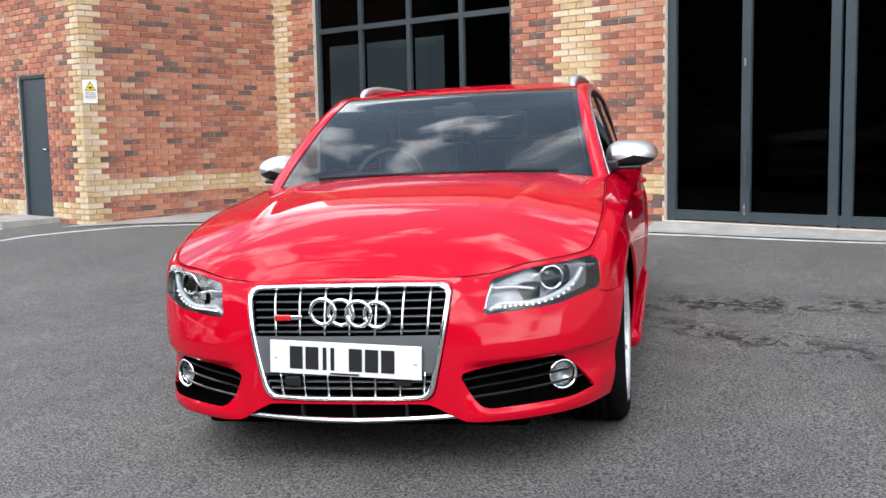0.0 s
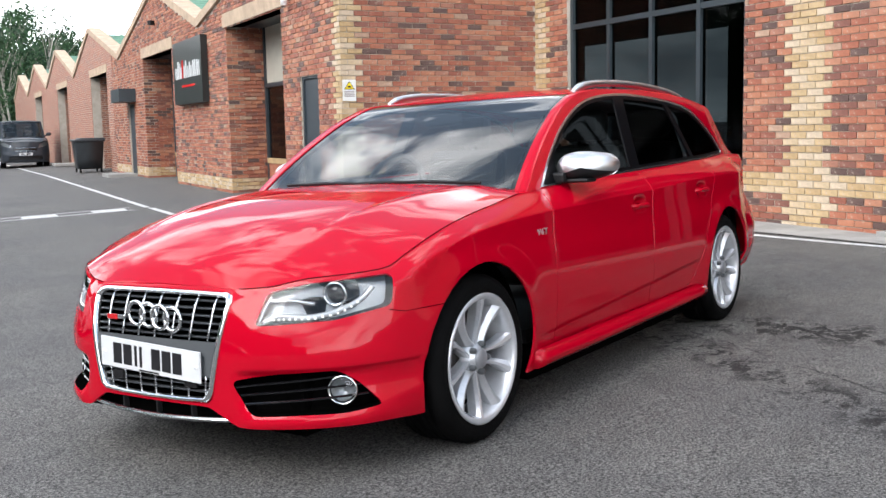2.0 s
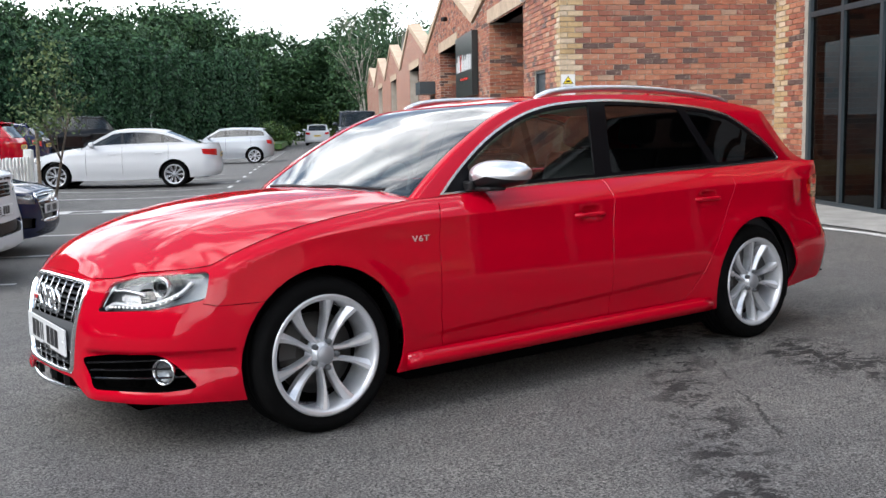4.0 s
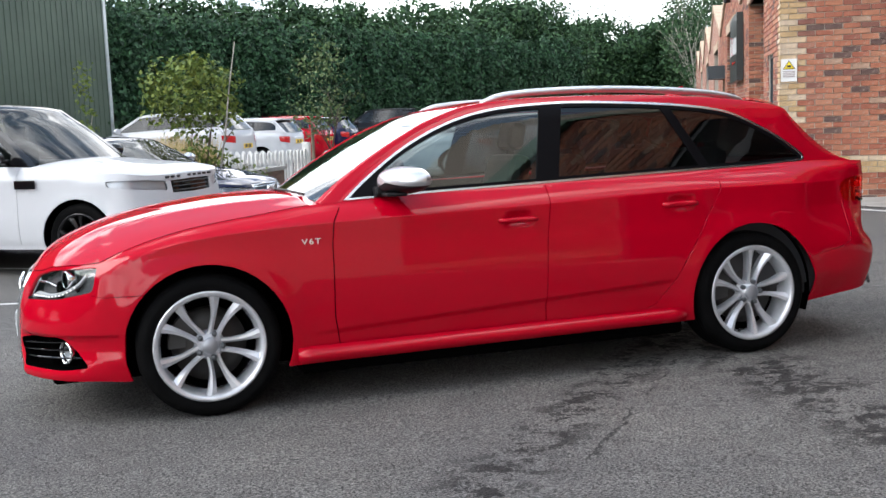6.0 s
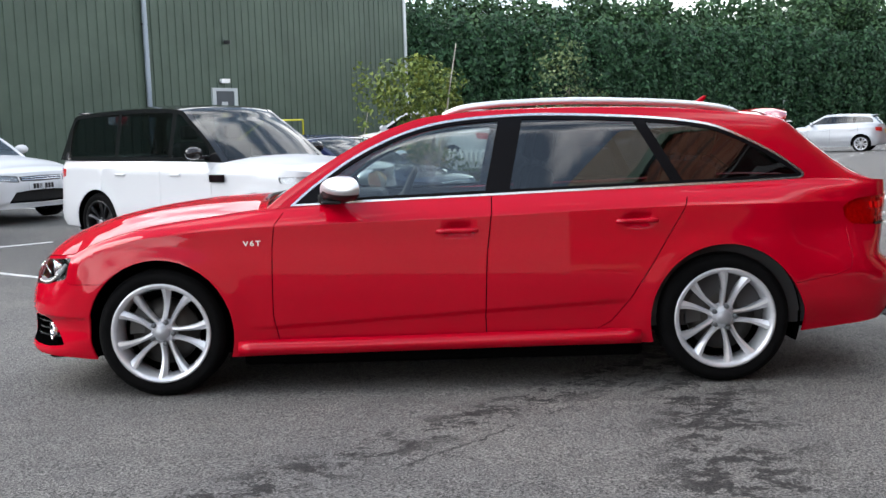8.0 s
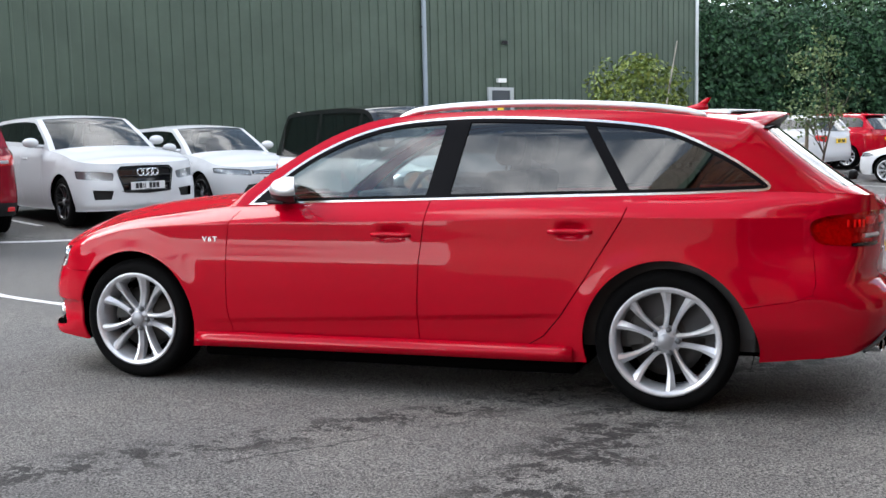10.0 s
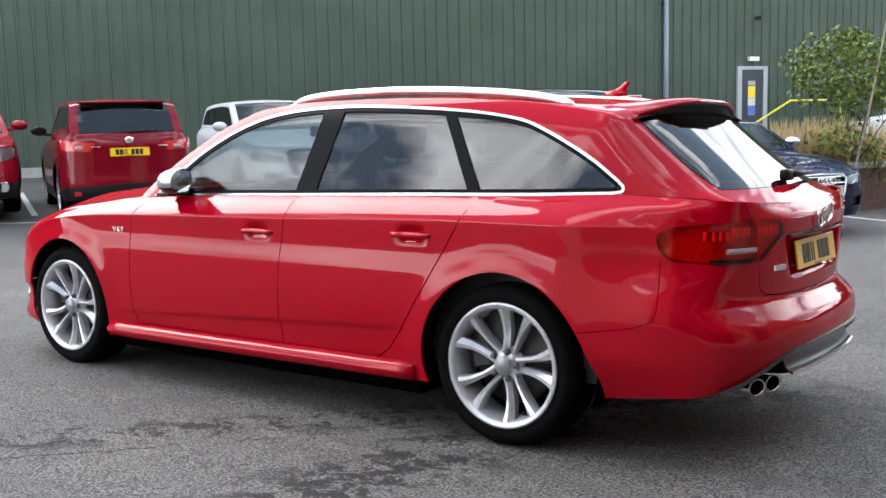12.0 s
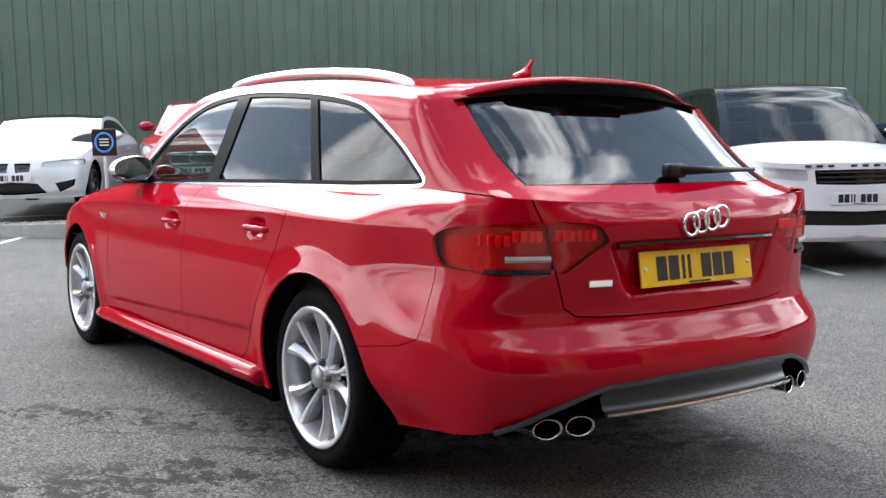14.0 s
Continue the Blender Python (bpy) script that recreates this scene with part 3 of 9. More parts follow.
# ---- the red estate car ----
CAR = thing("estate_car", "glossy red estate car with silver roof rails, parked on asphalt", "car", pose(0, 0, 0, -1.604, 0, 0))
ARCH = [(-1.4055, 0.345, 0.372), (1.4055, 0.345, 0.372)]
hero = Shell(
    plan=[(-2.264, 0.0), (-2.260, 0.2), (-2.242, 0.38), (-2.17, 0.55), (-2.06, 0.70), (-1.94, 0.80), (-1.80, 0.858), (-1.5, 0.893), (-1.0, 0.903), (0.0, 0.910), (1.0, 0.910), (1.5, 0.902), (1.8, 0.890), (2.02, 0.868), (2.17, 0.822), (2.275, 0.748), (2.36, 0.605), (2.412, 0.40), (2.434, 0.2), (2.440, 0.0)],
    bottom=[(("f", 0.0), 0.295), (("f", 0.26), 0.295), (("f", 0.34), 0.262), (("f", 0.40), 0.232), (("f", 0.55), 0.228), (("x", -1.9), 0.222), (("x", -1.78), 0.215), (("x", -1.0), 0.215), (("x", 1.0), 0.235), (("x", 1.76), 0.252), (("x", 1.94), 0.268), (("x", 2.10), 0.288), (("r", 0.76), 0.316), (("r", 0.69), 0.340), (("r", 0.60), 0.387), (("r", 0.50), 0.428), (("r", 0.43), 0.448), (("r", 0.2), 0.457), (("r", 0.0), 0.459)],
    top=[(("f", 0.0), 0.705), (("f", 0.38), 0.697), (("f", 0.50), 0.702), (("f", 0.63), 0.726), (("x", -1.88), 0.748), (("x", -1.78), 0.785), (("x", -1.65), 0.828), (("x", -1.45), 0.875), (("x", -1.15), 0.915), (("x", -0.86), 0.948), (("x", -0.77), 0.952), (("x", -0.37), 0.968), (("x", 0.25), 0.982), (("x", 0.9), 0.996), (("x", 1.46), 1.006), (("x", 1.85), 1.018), (("x", 2.1), 1.012), (("r", 0.68), 1.0), (("r", 0.4), 0.985), (("r", 0.0), 0.98)],
    crease=[(("f", 0.0), 0.60), (("f", 0.5), 0.64), (("x", -1.88), 0.69), (("x", -1.7), 0.765), (("x", -1.45), 0.825), (("x", -1.1), 0.855), (("x", -0.81), 0.865), (("x", -0.27), 0.876), (("x", 0.26), 0.886), (("x", 0.85), 0.903), (("x", 1.2), 0.908), (("x", 1.95), 0.905), (("r", 0.68), 0.92), (("r", 0.0), 0.93)],
    front=[(0.2, 0.01), (0.25, -0.012), (0.285, 0.0), (0.33, 0.022), (0.40, 0.028), (0.435, 0.005), (0.47, 0.004), (0.53, 0.014), (0.60, 0.034), (0.70, 0.07)],
    side=[(0.2, 0.05), (0.26, 0.032), (0.34, 0.018), (0.45, 0.006), (0.56, 0.0), (0.68, 0.004), (0.78, 0.014), (0.86, 0.016), (0.91, 0.018)],
    rear=[(0.2, 0.16), (0.30, 0.07), (0.36, 0.035), (0.44, 0.008), (0.49, 0.0), (0.54, 0.008), (0.595, 0.052), (0.625, 0.080), (0.66, 0.082), (0.72, 0.074), (0.85, 0.066), (0.93, 0.060)],
    inset_top=[(("f", 0.0), 0.09), (("f", 0.5), 0.085), (("x", -1.88), 0.06), (("x", -1.6), 0.075), (("x", -1.2), 0.10), (("x", -0.86), 0.118), (("x", -0.3), 0.112), (("x", 0.5), 0.108), (("x", 1.0), 0.118), (("x", 1.5), 0.145), (("x", 1.86), 0.160), (("x", 2.05), 0.138), (("x", 2.17), 0.10), (("r", 0.70), 0.060), (("r", 0.56), 0.085), (("r", 0.4), 0.105), (("r", 0.0), 0.115)],
    roof=[(-0.86, 0.950, -0.955, 0.972), (-0.77, 1.025, -0.87, 1.022), (-0.535, 1.183, -0.64, 1.150), (-0.243, 1.330, -0.35, 1.297), (-0.03, 1.388, -0.14, 1.384), (0.3, 1.410, 0.24, 1.430), (0.65, 1.412, 0.62, 1.437), (0.95, 1.405, 0.95, 1.432), (1.26, 1.387, 1.26, 1.418), (1.54, 1.355, 1.55, 1.398), (1.75, 1.312, 1.80, 1.372), (1.795, 1.262, 1.89, 1.300), (1.865, 1.185, 1.99, 1.218), (1.965, 1.095, 2.12, 1.115), (2.06, 1.040, 2.225, 1.040), (2.19, 1.002, 2.322, 0.980)],
    width=[(-0.9, 0.782), (-0.77, 0.79), (-0.3, 0.797), (0.3, 0.800), (1.0, 0.790), (1.5, 0.758), (1.86, 0.722), (2.05, 0.704), (2.23, 0.690)],
    lean=[(-0.9, 0.34), (0.0, 0.34), (1.0, 0.32), (1.6, 0.24), (1.9, 0.15), (2.2, 0.12)],
    arches=ARCH,
    low_crease=lambda x: 0.37 + 0.051 * (x + 0.73),
).ready()
hero.corner_from = 9.8
hero.front_mid = pchip([(0.2, 0.01), (0.30, 0.006), (0.40, 0.007), (0.47, 0.010), (0.53, 0.016), (0.60, 0.034), (0.70, 0.07)])
hero.dent = lambda x, y, z: 0.055 * smooth01(x, 1.65, 2.02) * smooth01(z, 0.55, 0.80) * (1 - smooth01(z, 0.90, 1.0)) * (1 - smooth01(x, 2.12, 2.32)) + 0.075 * smooth01(x, 1.60, 1.78) * (1 - smooth01(z, 0.23, 0.44)) * (1 - smooth01(x, 2.0, 2.25)) + 0.036 * smooth01(x, 2.2, 2.3) * (1 - smooth01(np.abs(y), 0.27 + 0.5 * (z - 0.70), 0.33 + 0.5 * (z - 0.70))) * smooth01(z, 0.685, 0.73) * (1 - smooth01(z, 0.848, 0.860)) + 0.024 * np.exp(-(((z - 0.822) / 0.030) ** 4)) * np.exp(-(((x - 0.095) / 0.062) ** 4)) + 0.024 * np.exp(-(((z - 0.846) / 0.030) ** 4)) * np.exp(-(((x - 0.98) / 0.062) ** 4))

F, X, R = (lambda y, z: ("f", y, z)), (lambda x, z: ("x", x, z)), (lambda y, z: ("r", y, z))


def arch_poly(h, ax, az, ar, n=40, flare=0.0):
    """A round wheel opening; flare draws its lower back edge rearwards."""
    grow = lambda a: 1 + 0.15 * flare * math.exp(-(((a + 0.35 + math.pi) % (2 * math.pi) - math.pi) / 0.55) ** 2)
    return h.poly([X(ax + ar * grow(a) * math.cos(a), az + ar * math.sin(a)) for a in np.linspace(0, 2 * math.pi, n, endpoint=False)])


LAMP = rounded(hero.poly([F(0.462, 0.577), F(0.505, 0.688), F(0.63, 0.713), X(-1.875, 0.732), X(-1.895, 0.625), F(0.70, 0.588)]), 0.025)
GRILLE = hero.poly([F(0.0, 0.694), F(0.20, 0.693), F(0.340, 0.690), F(0.362, 0.682), F(0.372, 0.662), F(0.340, 0.510), F(0.303, 0.350), F(0.292, 0.322), F(0.270, 0.306), F(0.15, 0.301), F(0.0, 0.300)])
FOGHOLE = rounded(hero.poly([F(0.375, 0.392), F(0.53, 0.413), F(0.70, 0.418), F(0.755, 0.370), F(0.805, 0.285), F(0.72, 0.272), F(0.60, 0.274), F(0.455, 0.272), F(0.425, 0.30)]), 0.03)
TAIL_OUT = rounded(hero.poly([X(2.025, 0.885), X(2.03, 0.835), X(2.07, 0.79), R(0.74, 0.775), R(0.578, 0.777), R(0.612, 0.935), R(0.74, 0.930), X(2.10, 0.913)]), 0.03)
TAIL_IN = rounded(hero.poly([R(0.570, 0.777), R(0.535, 0.780), R(0.392, 0.868), R(0.425, 0.915), R(0.47, 0.928), R(0.604, 0.935)]), 0.02)
DOOR_F = hero.poly([X(-0.745, 1.1), X(-0.775, 0.93), X(-0.814, 0.871), X(-0.827, 0.762), X(-0.834, 0.429), X(-0.812, 0.285), X(0.224, 0.285), X(0.221, 0.384), X(0.235, 0.693), X(0.262, 0.90), X(0.275, 1.1)])
DOOR_R = hero.poly([X(0.275, 1.1), X(0.262, 0.90), X(0.235, 0.693), X(0.221, 0.384), X(0.224, 0.285), X(0.70, 0.288), X(0.773, 0.305), X(0.846, 0.350), X(0.933, 0.454), X(1.05, 0.634), X(1.21, 0.896), X(1.231, 0.952), X(1.22, 1.1)])
TAILGATE = hero.poly([R(0.0, 1.1), R(0.668, 1.1), R(0.660, 1.0), R(0.632, 0.94), R(0.575, 0.77), R(0.545, 0.675), R(0.50, 0.648), R(0.40, 0.640), R(0.0, 0.634)])
F_LINE = [X(-1.905, 0.61), X(-1.85, 0.598), X(-1.74, 0.600), X(-1.6, 0.60)]
R_LINE = [X(1.6, 0.50), X(1.76, 0.515), X(1.95, 0.545), X(2.03, 0.575), X(2.045, 0.62), X(2.045, 0.79)]
BUMPER_F = hero.poly([F(-0.01, 0.1), F(-0.01, 0.8), F(0.44, 0.8), F(0.47, 0.60), F(0.70, 0.60), X(-1.905, 0.61), X(-1.85, 0.598), X(-1.74, 0.60), X(-1.5, 0.60), X(-1.5, 0.1)])
BUMPER_R = hero.poly([X(1.5, 0.1), X(1.5, 0.49), X(1.76, 0.515), X(1.95, 0.545), X(2.03, 0.575), X(2.045, 0.62), X(2.045, 0.775), R(0.592, 0.77), R(0.545, 0.675), R(0.50, 0.648), R(0.40, 0.640), R(0.0, 0.634), R(0.0, 0.1)])
gaps = [dense(DOOR_F[1:6], 0.03, False), dense(DOOR_F[6:11], 0.03, False), dense(DOOR_R[4:12], 0.03, False), dense([DOOR_F[5], DOOR_F[6]], 0.05, False), dense(TAILGATE[2:9], 0.03, False), dense(hero.poly(F_LINE), 0.03, False), dense(hero.poly(R_LINE), 0.03, False)]
ss = np.linspace(hero.s0, hero.s1, 240)
outer = [(s, float(hero.bottom(s))) for s in ss] + [(s, float(hero.top(s))) for s in ss[::-1]]
cuts = [("", arch_poly(hero, *ARCH[0])), ("", arch_poly(hero, *ARCH[1], 60, 1.0)), ("", GRILLE), ("", FOGHOLE), ("headlamp", LAMP), ("tail_lamp", TAIL_OUT), ("tail_lamp_inner", TAIL_IN)]
cuts += [("gap", flat_strip(g, 0.003 if any(g is q for q in gaps[-2:]) else 0.0055)) for g in gaps]
cuts += [("door_front", DOOR_F), ("door_rear", DOOR_R), ("tailgate", TAILGATE), ("bumper_front", BUMPER_F), ("bumper_rear", BUMPER_R), ("wing_front", [(hero.s0, 0), (hero.S(("x", -0.2)), 0), (hero.S(("x", -0.2)), 1.2), (hero.s0, 1.2)])]
shoulder = np.linspace(hero.S(("x", -1.6)), hero.S(("x", 2.0)), 110)
wing_s = np.linspace(hero.S(("f", 0.52)), hero.S(("x", -0.80)), 110)
wing_lines = [[(s, float(hero.crease(s) + f * (hero.top(s) - hero.crease(s)))) for s in wing_s] for f in (0.2, 0.4, 0.6, 0.8)]
wing_lines += [[(hero.S(("x", ax + (ar + d) * math.cos(a))), az + (ar + d) * math.sin(a)) for a in np.linspace(-0.1, math.pi + 0.1, 60)] for ax, az, ar in ARCH for d in (0.022, 0.045, 0.07, 0.10, 0.13)]
lip_s = np.linspace(hero.S(("f", 0.40)), hero.S(("x", -1.80)), 50)
wing_lines += [[(s, z) for s in lip_s] for z in (0.236, 0.25, 0.266, 0.415, 0.426, 0.437)]
v2, tri, names = sheet(outer, cuts, 0.023, [[(s, float(hero.crease(s)) + d) for s in shoulder] for d in (-0.004, 0.004)] + [[(hero.S(("x", x)), float(hero.low_crease(x)) + d) for x in np.linspace(-0.95, 0.95, 60)] for d in (-0.022, -0.003, 0.016)] + wing_lines)
P, N = hero.wall(v2), normals_of(hero.wall, v2)
N *= np.sign((N * (P - [0.0, 0.0, 0.6])).sum(1))[:, None]


def wall_piece(name):
    return P, tri[names == name].copy(), N


hero_body = part("body", skin("body", RED, [q for w in ("body",) for q in (wall_piece(w), mirrored(wall_piece(w)))]), None, CAR)
part("front_bumper", skin("front_bumper", RED, [wall_piece("bumper_front"), mirrored(wall_piece("bumper_front"))]), None, CAR)
part("rear_bumper", skin("rear_bumper", RED, [wall_piece("bumper_rear"), mirrored(wall_piece("bumper_rear"))]), None, CAR)
tailgate = part("tailgate", skin("tailgate", RED, [wall_piece("tailgate"), mirrored(wall_piece("tailgate"))]), None, CAR)
doors = {}
for key, w in (("front", "door_front"), ("rear", "door_rear")):
    for near in (True, False):
        q = wall_piece(w)
        doors[key, near] = part("door", skin("door", RED, [q if near else mirrored(q)]), None, CAR)
wings = {near: part("wing", skin("wing", RED, [wall_piece("wing_front") if near else mirrored(wall_piece("wing_front"))]), None, CAR) for near in (True, False)}
gp = (hero.wall(v2, -0.010), tri[names == "gap"].copy(), N)
tagged(part("panel_gap", skin("panel_gap", VOID, [gp, mirrored(gp)], 0), None, CAR), kind="stuff")

# bonnet: a crowned sheet from the wing tops to the nose
edge_s = np.linspace(hero.s0, hero.S(("x", -0.86)), 400)
edge = hero.wall(np.stack([edge_s, hero.top(edge_s)], 1))
order = np.argsort(edge[:, 0])
edge = edge[order]
hood_c = pchip([(edge[0, 0], edge[0, 2]), (-2.12, 0.768), (-2.0, 0.838), (-1.75, 0.922), (-1.45, 0.970), (-1.15, 0.994), (-0.95, 0.998), (-0.86, 0.990)])
x_nose, x_cowl = edge[0, 0] + 0.001, -0.865


def hood(uv):
    u = np.clip(uv[:, 0], 0, 1)
    v = np.clip(uv[:, 1], -1, 1)
    x = x_nose + (x_cowl - x_nose) * u**1.8
    ye, ze = np.interp(x, edge[:, 0], -edge[:, 1]), np.interp(x, edge[:, 0], edge[:, 2])
    a = np.abs(v)
    z = ze + (hood_c(x) - ze) * (1 - a**2.6)
    yc = 0.40 + 0.16 * u
    crease_at = (a * ye - yc) / 0.05
    z = z + 0.007 * np.exp(-np.where(crease_at > 0, (crease_at / 1.5) ** 2, (crease_at / 0.55) ** 2)) * smooth01(u, 0.3, 0.75)
    return np.stack([x - 0.06 * (1 - v * v) * smooth01(u, 0.55, 1.0), v * ye * 0.997, z + 0.001], 1)


us, vs_ = np.linspace(0.0, 1, 100), np.linspace(-1, 1, 141)
p_, t_, n_ = grid_piece(hood, us, vs_)
n_ = np.where((n_[:, 2] < 0)[:, None], -n_, n_)
n_[us.repeat(len(vs_)) < 0.03] = (-0.75, 0, 0.66)
n_[us.repeat(len(vs_)) > 0.985] = (-0.05, 0, 0.998)
part("bonnet", skin("bonnet", RED, [(p_, t_, n_)], 0.01), None, CAR)

for sg in (-1, 1):
    shut = [(x, y * sg, z) for x, y, z in zip(edge[:, 0], -edge[:, 1] * 0.995, edge[:, 2] + 0.0015) if y > 0.36 and x < -0.9]
    part("panel_gap", tube(shut[::3], 0.0018, 5), VOID, CAR)

# glasshouse sides
DLO = spline([(-0.745, 0.958), (-0.62, 1.063), (-0.42, 1.198), (-0.19, 1.304), (0.04, 1.362), (0.33, 1.385), (0.62, 1.384), (1.05, 1.358), (1.34, 1.320), (1.49, 1.270), (1.68, 1.172), (1.80, 1.090), (1.845, 1.050), (1.840, 1.026), (1.80, 1.018)], 5) + [(1.46, 1.006), (0.88, 0.996), (0.25, 0.981), (-0.37, 0.967)]
k_ = len(hero.roof)
tt = np.linspace(0, k_ - 1, 500)
top_edge = np.stack([hero.roof_f[0](tt), hero.roof_f[1](tt)], 1)
side_s = np.linspace(hero.S(("x", -0.86)), hero.S(("r", 0.69)), 120)
belt = hero.wall(np.stack([side_s, hero.top(side_s)], 1))
gx = np.linspace(-0.86, 2.225, 140)
belt_z = np.interp(gx, belt[:, 0], belt[:, 2])
g_outer = [(x, z) for x, z in zip(gx, belt_z)] + [tuple(q) for q in top_edge[::-3][1:-1]]
inner = shrink(DLO, 0.011)
pane_in = shrink(DLO, 0.027)


def clip_x(poly, lines):
    """Cuts a polygon by half planes given as ((x0, z0), (x1, z1), keep_right)."""
    for (x0, z0), (x1, z1), right in lines:
        out = []
        side = [((x1 - x0) * (z - z0) - (z1 - z0) * (x - x0)) * (-1 if right else 1) for x, z in poly]
        for i in range(len(poly)):
            a, b, sa, sb = poly[i - 1], poly[i], side[i - 1], side[i]
            if sa * sb < 0:
                f = sa / (sa - sb)
                out.append((a[0] + (b[0] - a[0]) * f, a[1] + (b[1] - a[1]) * f))
            if sb >= 0:
                out.append(b)
        poly = out
    return poly


pane_f = clip_x(pane_in, [((0.230, 0.98), (0.318, 1.38), False), ((-0.55, 0.9), (-0.55, 1.5), True)])
pane_r = clip_x(pane_in, [((0.352, 0.98), (0.440, 1.38), True), ((1.185, 1.0), (0.990, 1.35), False)])
pane_q = clip_x(pane_in, [((1.245, 1.0), (1.045, 1.35), True)])
corner = clip_x(pane_in, [((-0.585, 0.9), (-0.585, 1.5), False)])
gcuts = [("front_window", pane_f), ("rear_window", pane_r), ("quarter_window", pane_q), ("pillar", inner), ("trim", DLO)]
roof_lines = [[(q[0], q[1] - d) for q in top_edge[40:-150:5]] for d in (0.02,)]
v3, tri3, names3 = sheet(g_outer, gcuts, 0.03, roof_lines)
PG = hero.glasshouse(v3)
NG = normals_of(hero.glasshouse, v3)
NG *= np.sign(-NG[:, 1])[:, None]
# roll the outer skin softly into the roof
to_top = np.linalg.norm(v3[:, None] - top_edge[None], axis=-1)
near_top = to_top.min(1)
edge_way = np.gradient(top_edge, axis=0)
edge_way /= np.linalg.norm(edge_way, axis=1)[:, None]
edge_way = edge_way[to_top.argmin(1)]
roll_x = -edge_way[:, 1] * smooth01(v3[:, 0], 1.3, 1.8)
roll = np.stack([roll_x, 0 * roll_x, np.sqrt(1 - roll_x**2)], 1)
NG = NG + roll * (0.55 * np.clip(1 - near_top / 0.12, 0, 1) ** 1.5)[:, None]
NG /= np.linalg.norm(NG, axis=1)[:, None]


def side_piece(name, push=0.0):
    return PG + NG * push, tri3[names3 == name].copy(), NG


part("side_frame", skin("side_frame", RED, [side_piece("body"), mirrored(side_piece("body"))], 0.0), None, CAR)
for near in (True, False):
    f = (lambda q: q) if near else mirrored
    part("window_trim", skin("window_trim", SATIN, [f(side_piece("trim", 0.003))], 0.006), None, CAR, "bright aluminium window trim")
    part("pillar_cover", skin("pillar_cover", PILLAR, [f(side_piece("pillar", -0.001))], 0.008), None, CAR)
    part("side_window", skin("side_window", SIDEGLASS, [f(side_piece("front_window", -0.007))], 0.0), None, doors["front", near]).visible_shadow = False
    part("side_window", skin("side_window", TINTGLASS, [f(side_piece("rear_window", -0.007))], 0.0), None, doors["rear", near], "dark tinted glass").visible_shadow = False
    part("quarter_window", skin("quarter_window", TINTGLASS, [f(side_piece("quarter_window", -0.007))], 0.0), None, CAR, "dark tinted glass").visible_shadow = False

# upper shell: windscreen, roof, rear window
T_HEAD, T_TAIL, T_GLASS, T_END = 4.05, 10.45, 14.05, 15.0
over = hero.over
vs_ = np.linspace(-1, 1, 49)


def over_piece(t0, t1, nt, v0=-1.0, v1=1.0, push=0.0, soft=0.0):
    """A patch of the upper shell; soft: how far from its side edges the shading rolls over."""
    f = (lambda tv: over(np.stack([np.clip(tv[:, 0], 0, k_ - 1), np.clip(tv[:, 1], -1, 1)], 1)))
    p, t, n = grid_piece(f, np.linspace(t0, t1, nt), np.linspace(v0, v1, 49))
    mid = np.array([0.8, 0, 0.6])
    n = np.where(((p - mid) * n).sum(1)[:, None] < 0, -n, n)
    bad = np.linalg.norm(n, axis=1) < 0.5
    n[bad] = (0, 0, 1)
    if soft:
        v = np.tile(np.linspace(v0, v1, 49), nt)
        n = n + np.stack([0 * v, np.sign(v) * 0.75 * np.clip((np.abs(v) - 1 + soft) / soft, 0, 1) ** 1.5, 0 * v], 1)
        n /= np.linalg.norm(n, axis=1)[:, None]
    return p + n * push, t, n


for a, b in ((-1.0, -0.93), (0.93, 1.0)):
    part("a_pillar", skin("a_pillar", RED, [over_piece(0, T_HEAD, 30, a, b, 0.0, 0.06)], 0.006), None, CAR)
part("roof", skin("roof", RED, [over_piece(T_HEAD, T_TAIL, 60, -1.0, 1.0, 0.0, 0.10)], 0.004), None, CAR)
part("windscreen", skin("windscreen", SCREEN, [over_piece(0.15, T_HEAD - 0.03, 40, -0.905, 0.905, -0.004)], 0.0), None, CAR, "curved windscreen mirroring the clouds").visible_shadow = False
bandt = [over_piece(0.15, T_HEAD - 0.03, 30, a, b, -0.006) for a, b in ((-0.935, -0.90), (0.90, 0.935))] + [over_piece(-0.0, 0.35, 6, -0.93, 0.93, -0.007), over_piece(T_HEAD - 0.16, T_HEAD, 4, -0.93, 0.93, -0.007)]
part("windscreen_border", skin("windscreen_border", GLOSSBLACK, bandt, 0.0), None, CAR)
part("rear_window", skin("rear_window", TINTGLASS, [over_piece(10.6, T_GLASS, 40, -0.80, 0.80, 0.0)], 0.004), None, tailgate, "dark heated rear window").visible_shadow = False
part("window_border", skin("window_border", GLOSSBLACK, [over_piece(10.5, T_GLASS + 0.04, 30, a, b, -0.004) for a, b in ((-0.83, -0.77), (0.77, 0.83))] + [over_piece(10.5, 10.9, 6, -0.83, 0.83, -0.005), over_piece(T_GLASS - 0.10, T_GLASS + 0.06, 4, -0.83, 0.83, -0.005)], 0.0), None, tailgate)
for a, b in ((-1.0, -0.815), (0.815, 1.0)):
    part("d_pillar", skin("d_pillar", RED, [over_piece(T_TAIL - 0.05, T_END, 30, a, b, 0.0, 0.17)], 0.004), None, CAR)
part("tailgate_ledge", skin("tailgate_ledge", RED, [over_piece(T_GLASS + 0.04, T_END, 10, -0.815, 0.815)], 0.004), None, tailgate)
bm = bmesh.new()
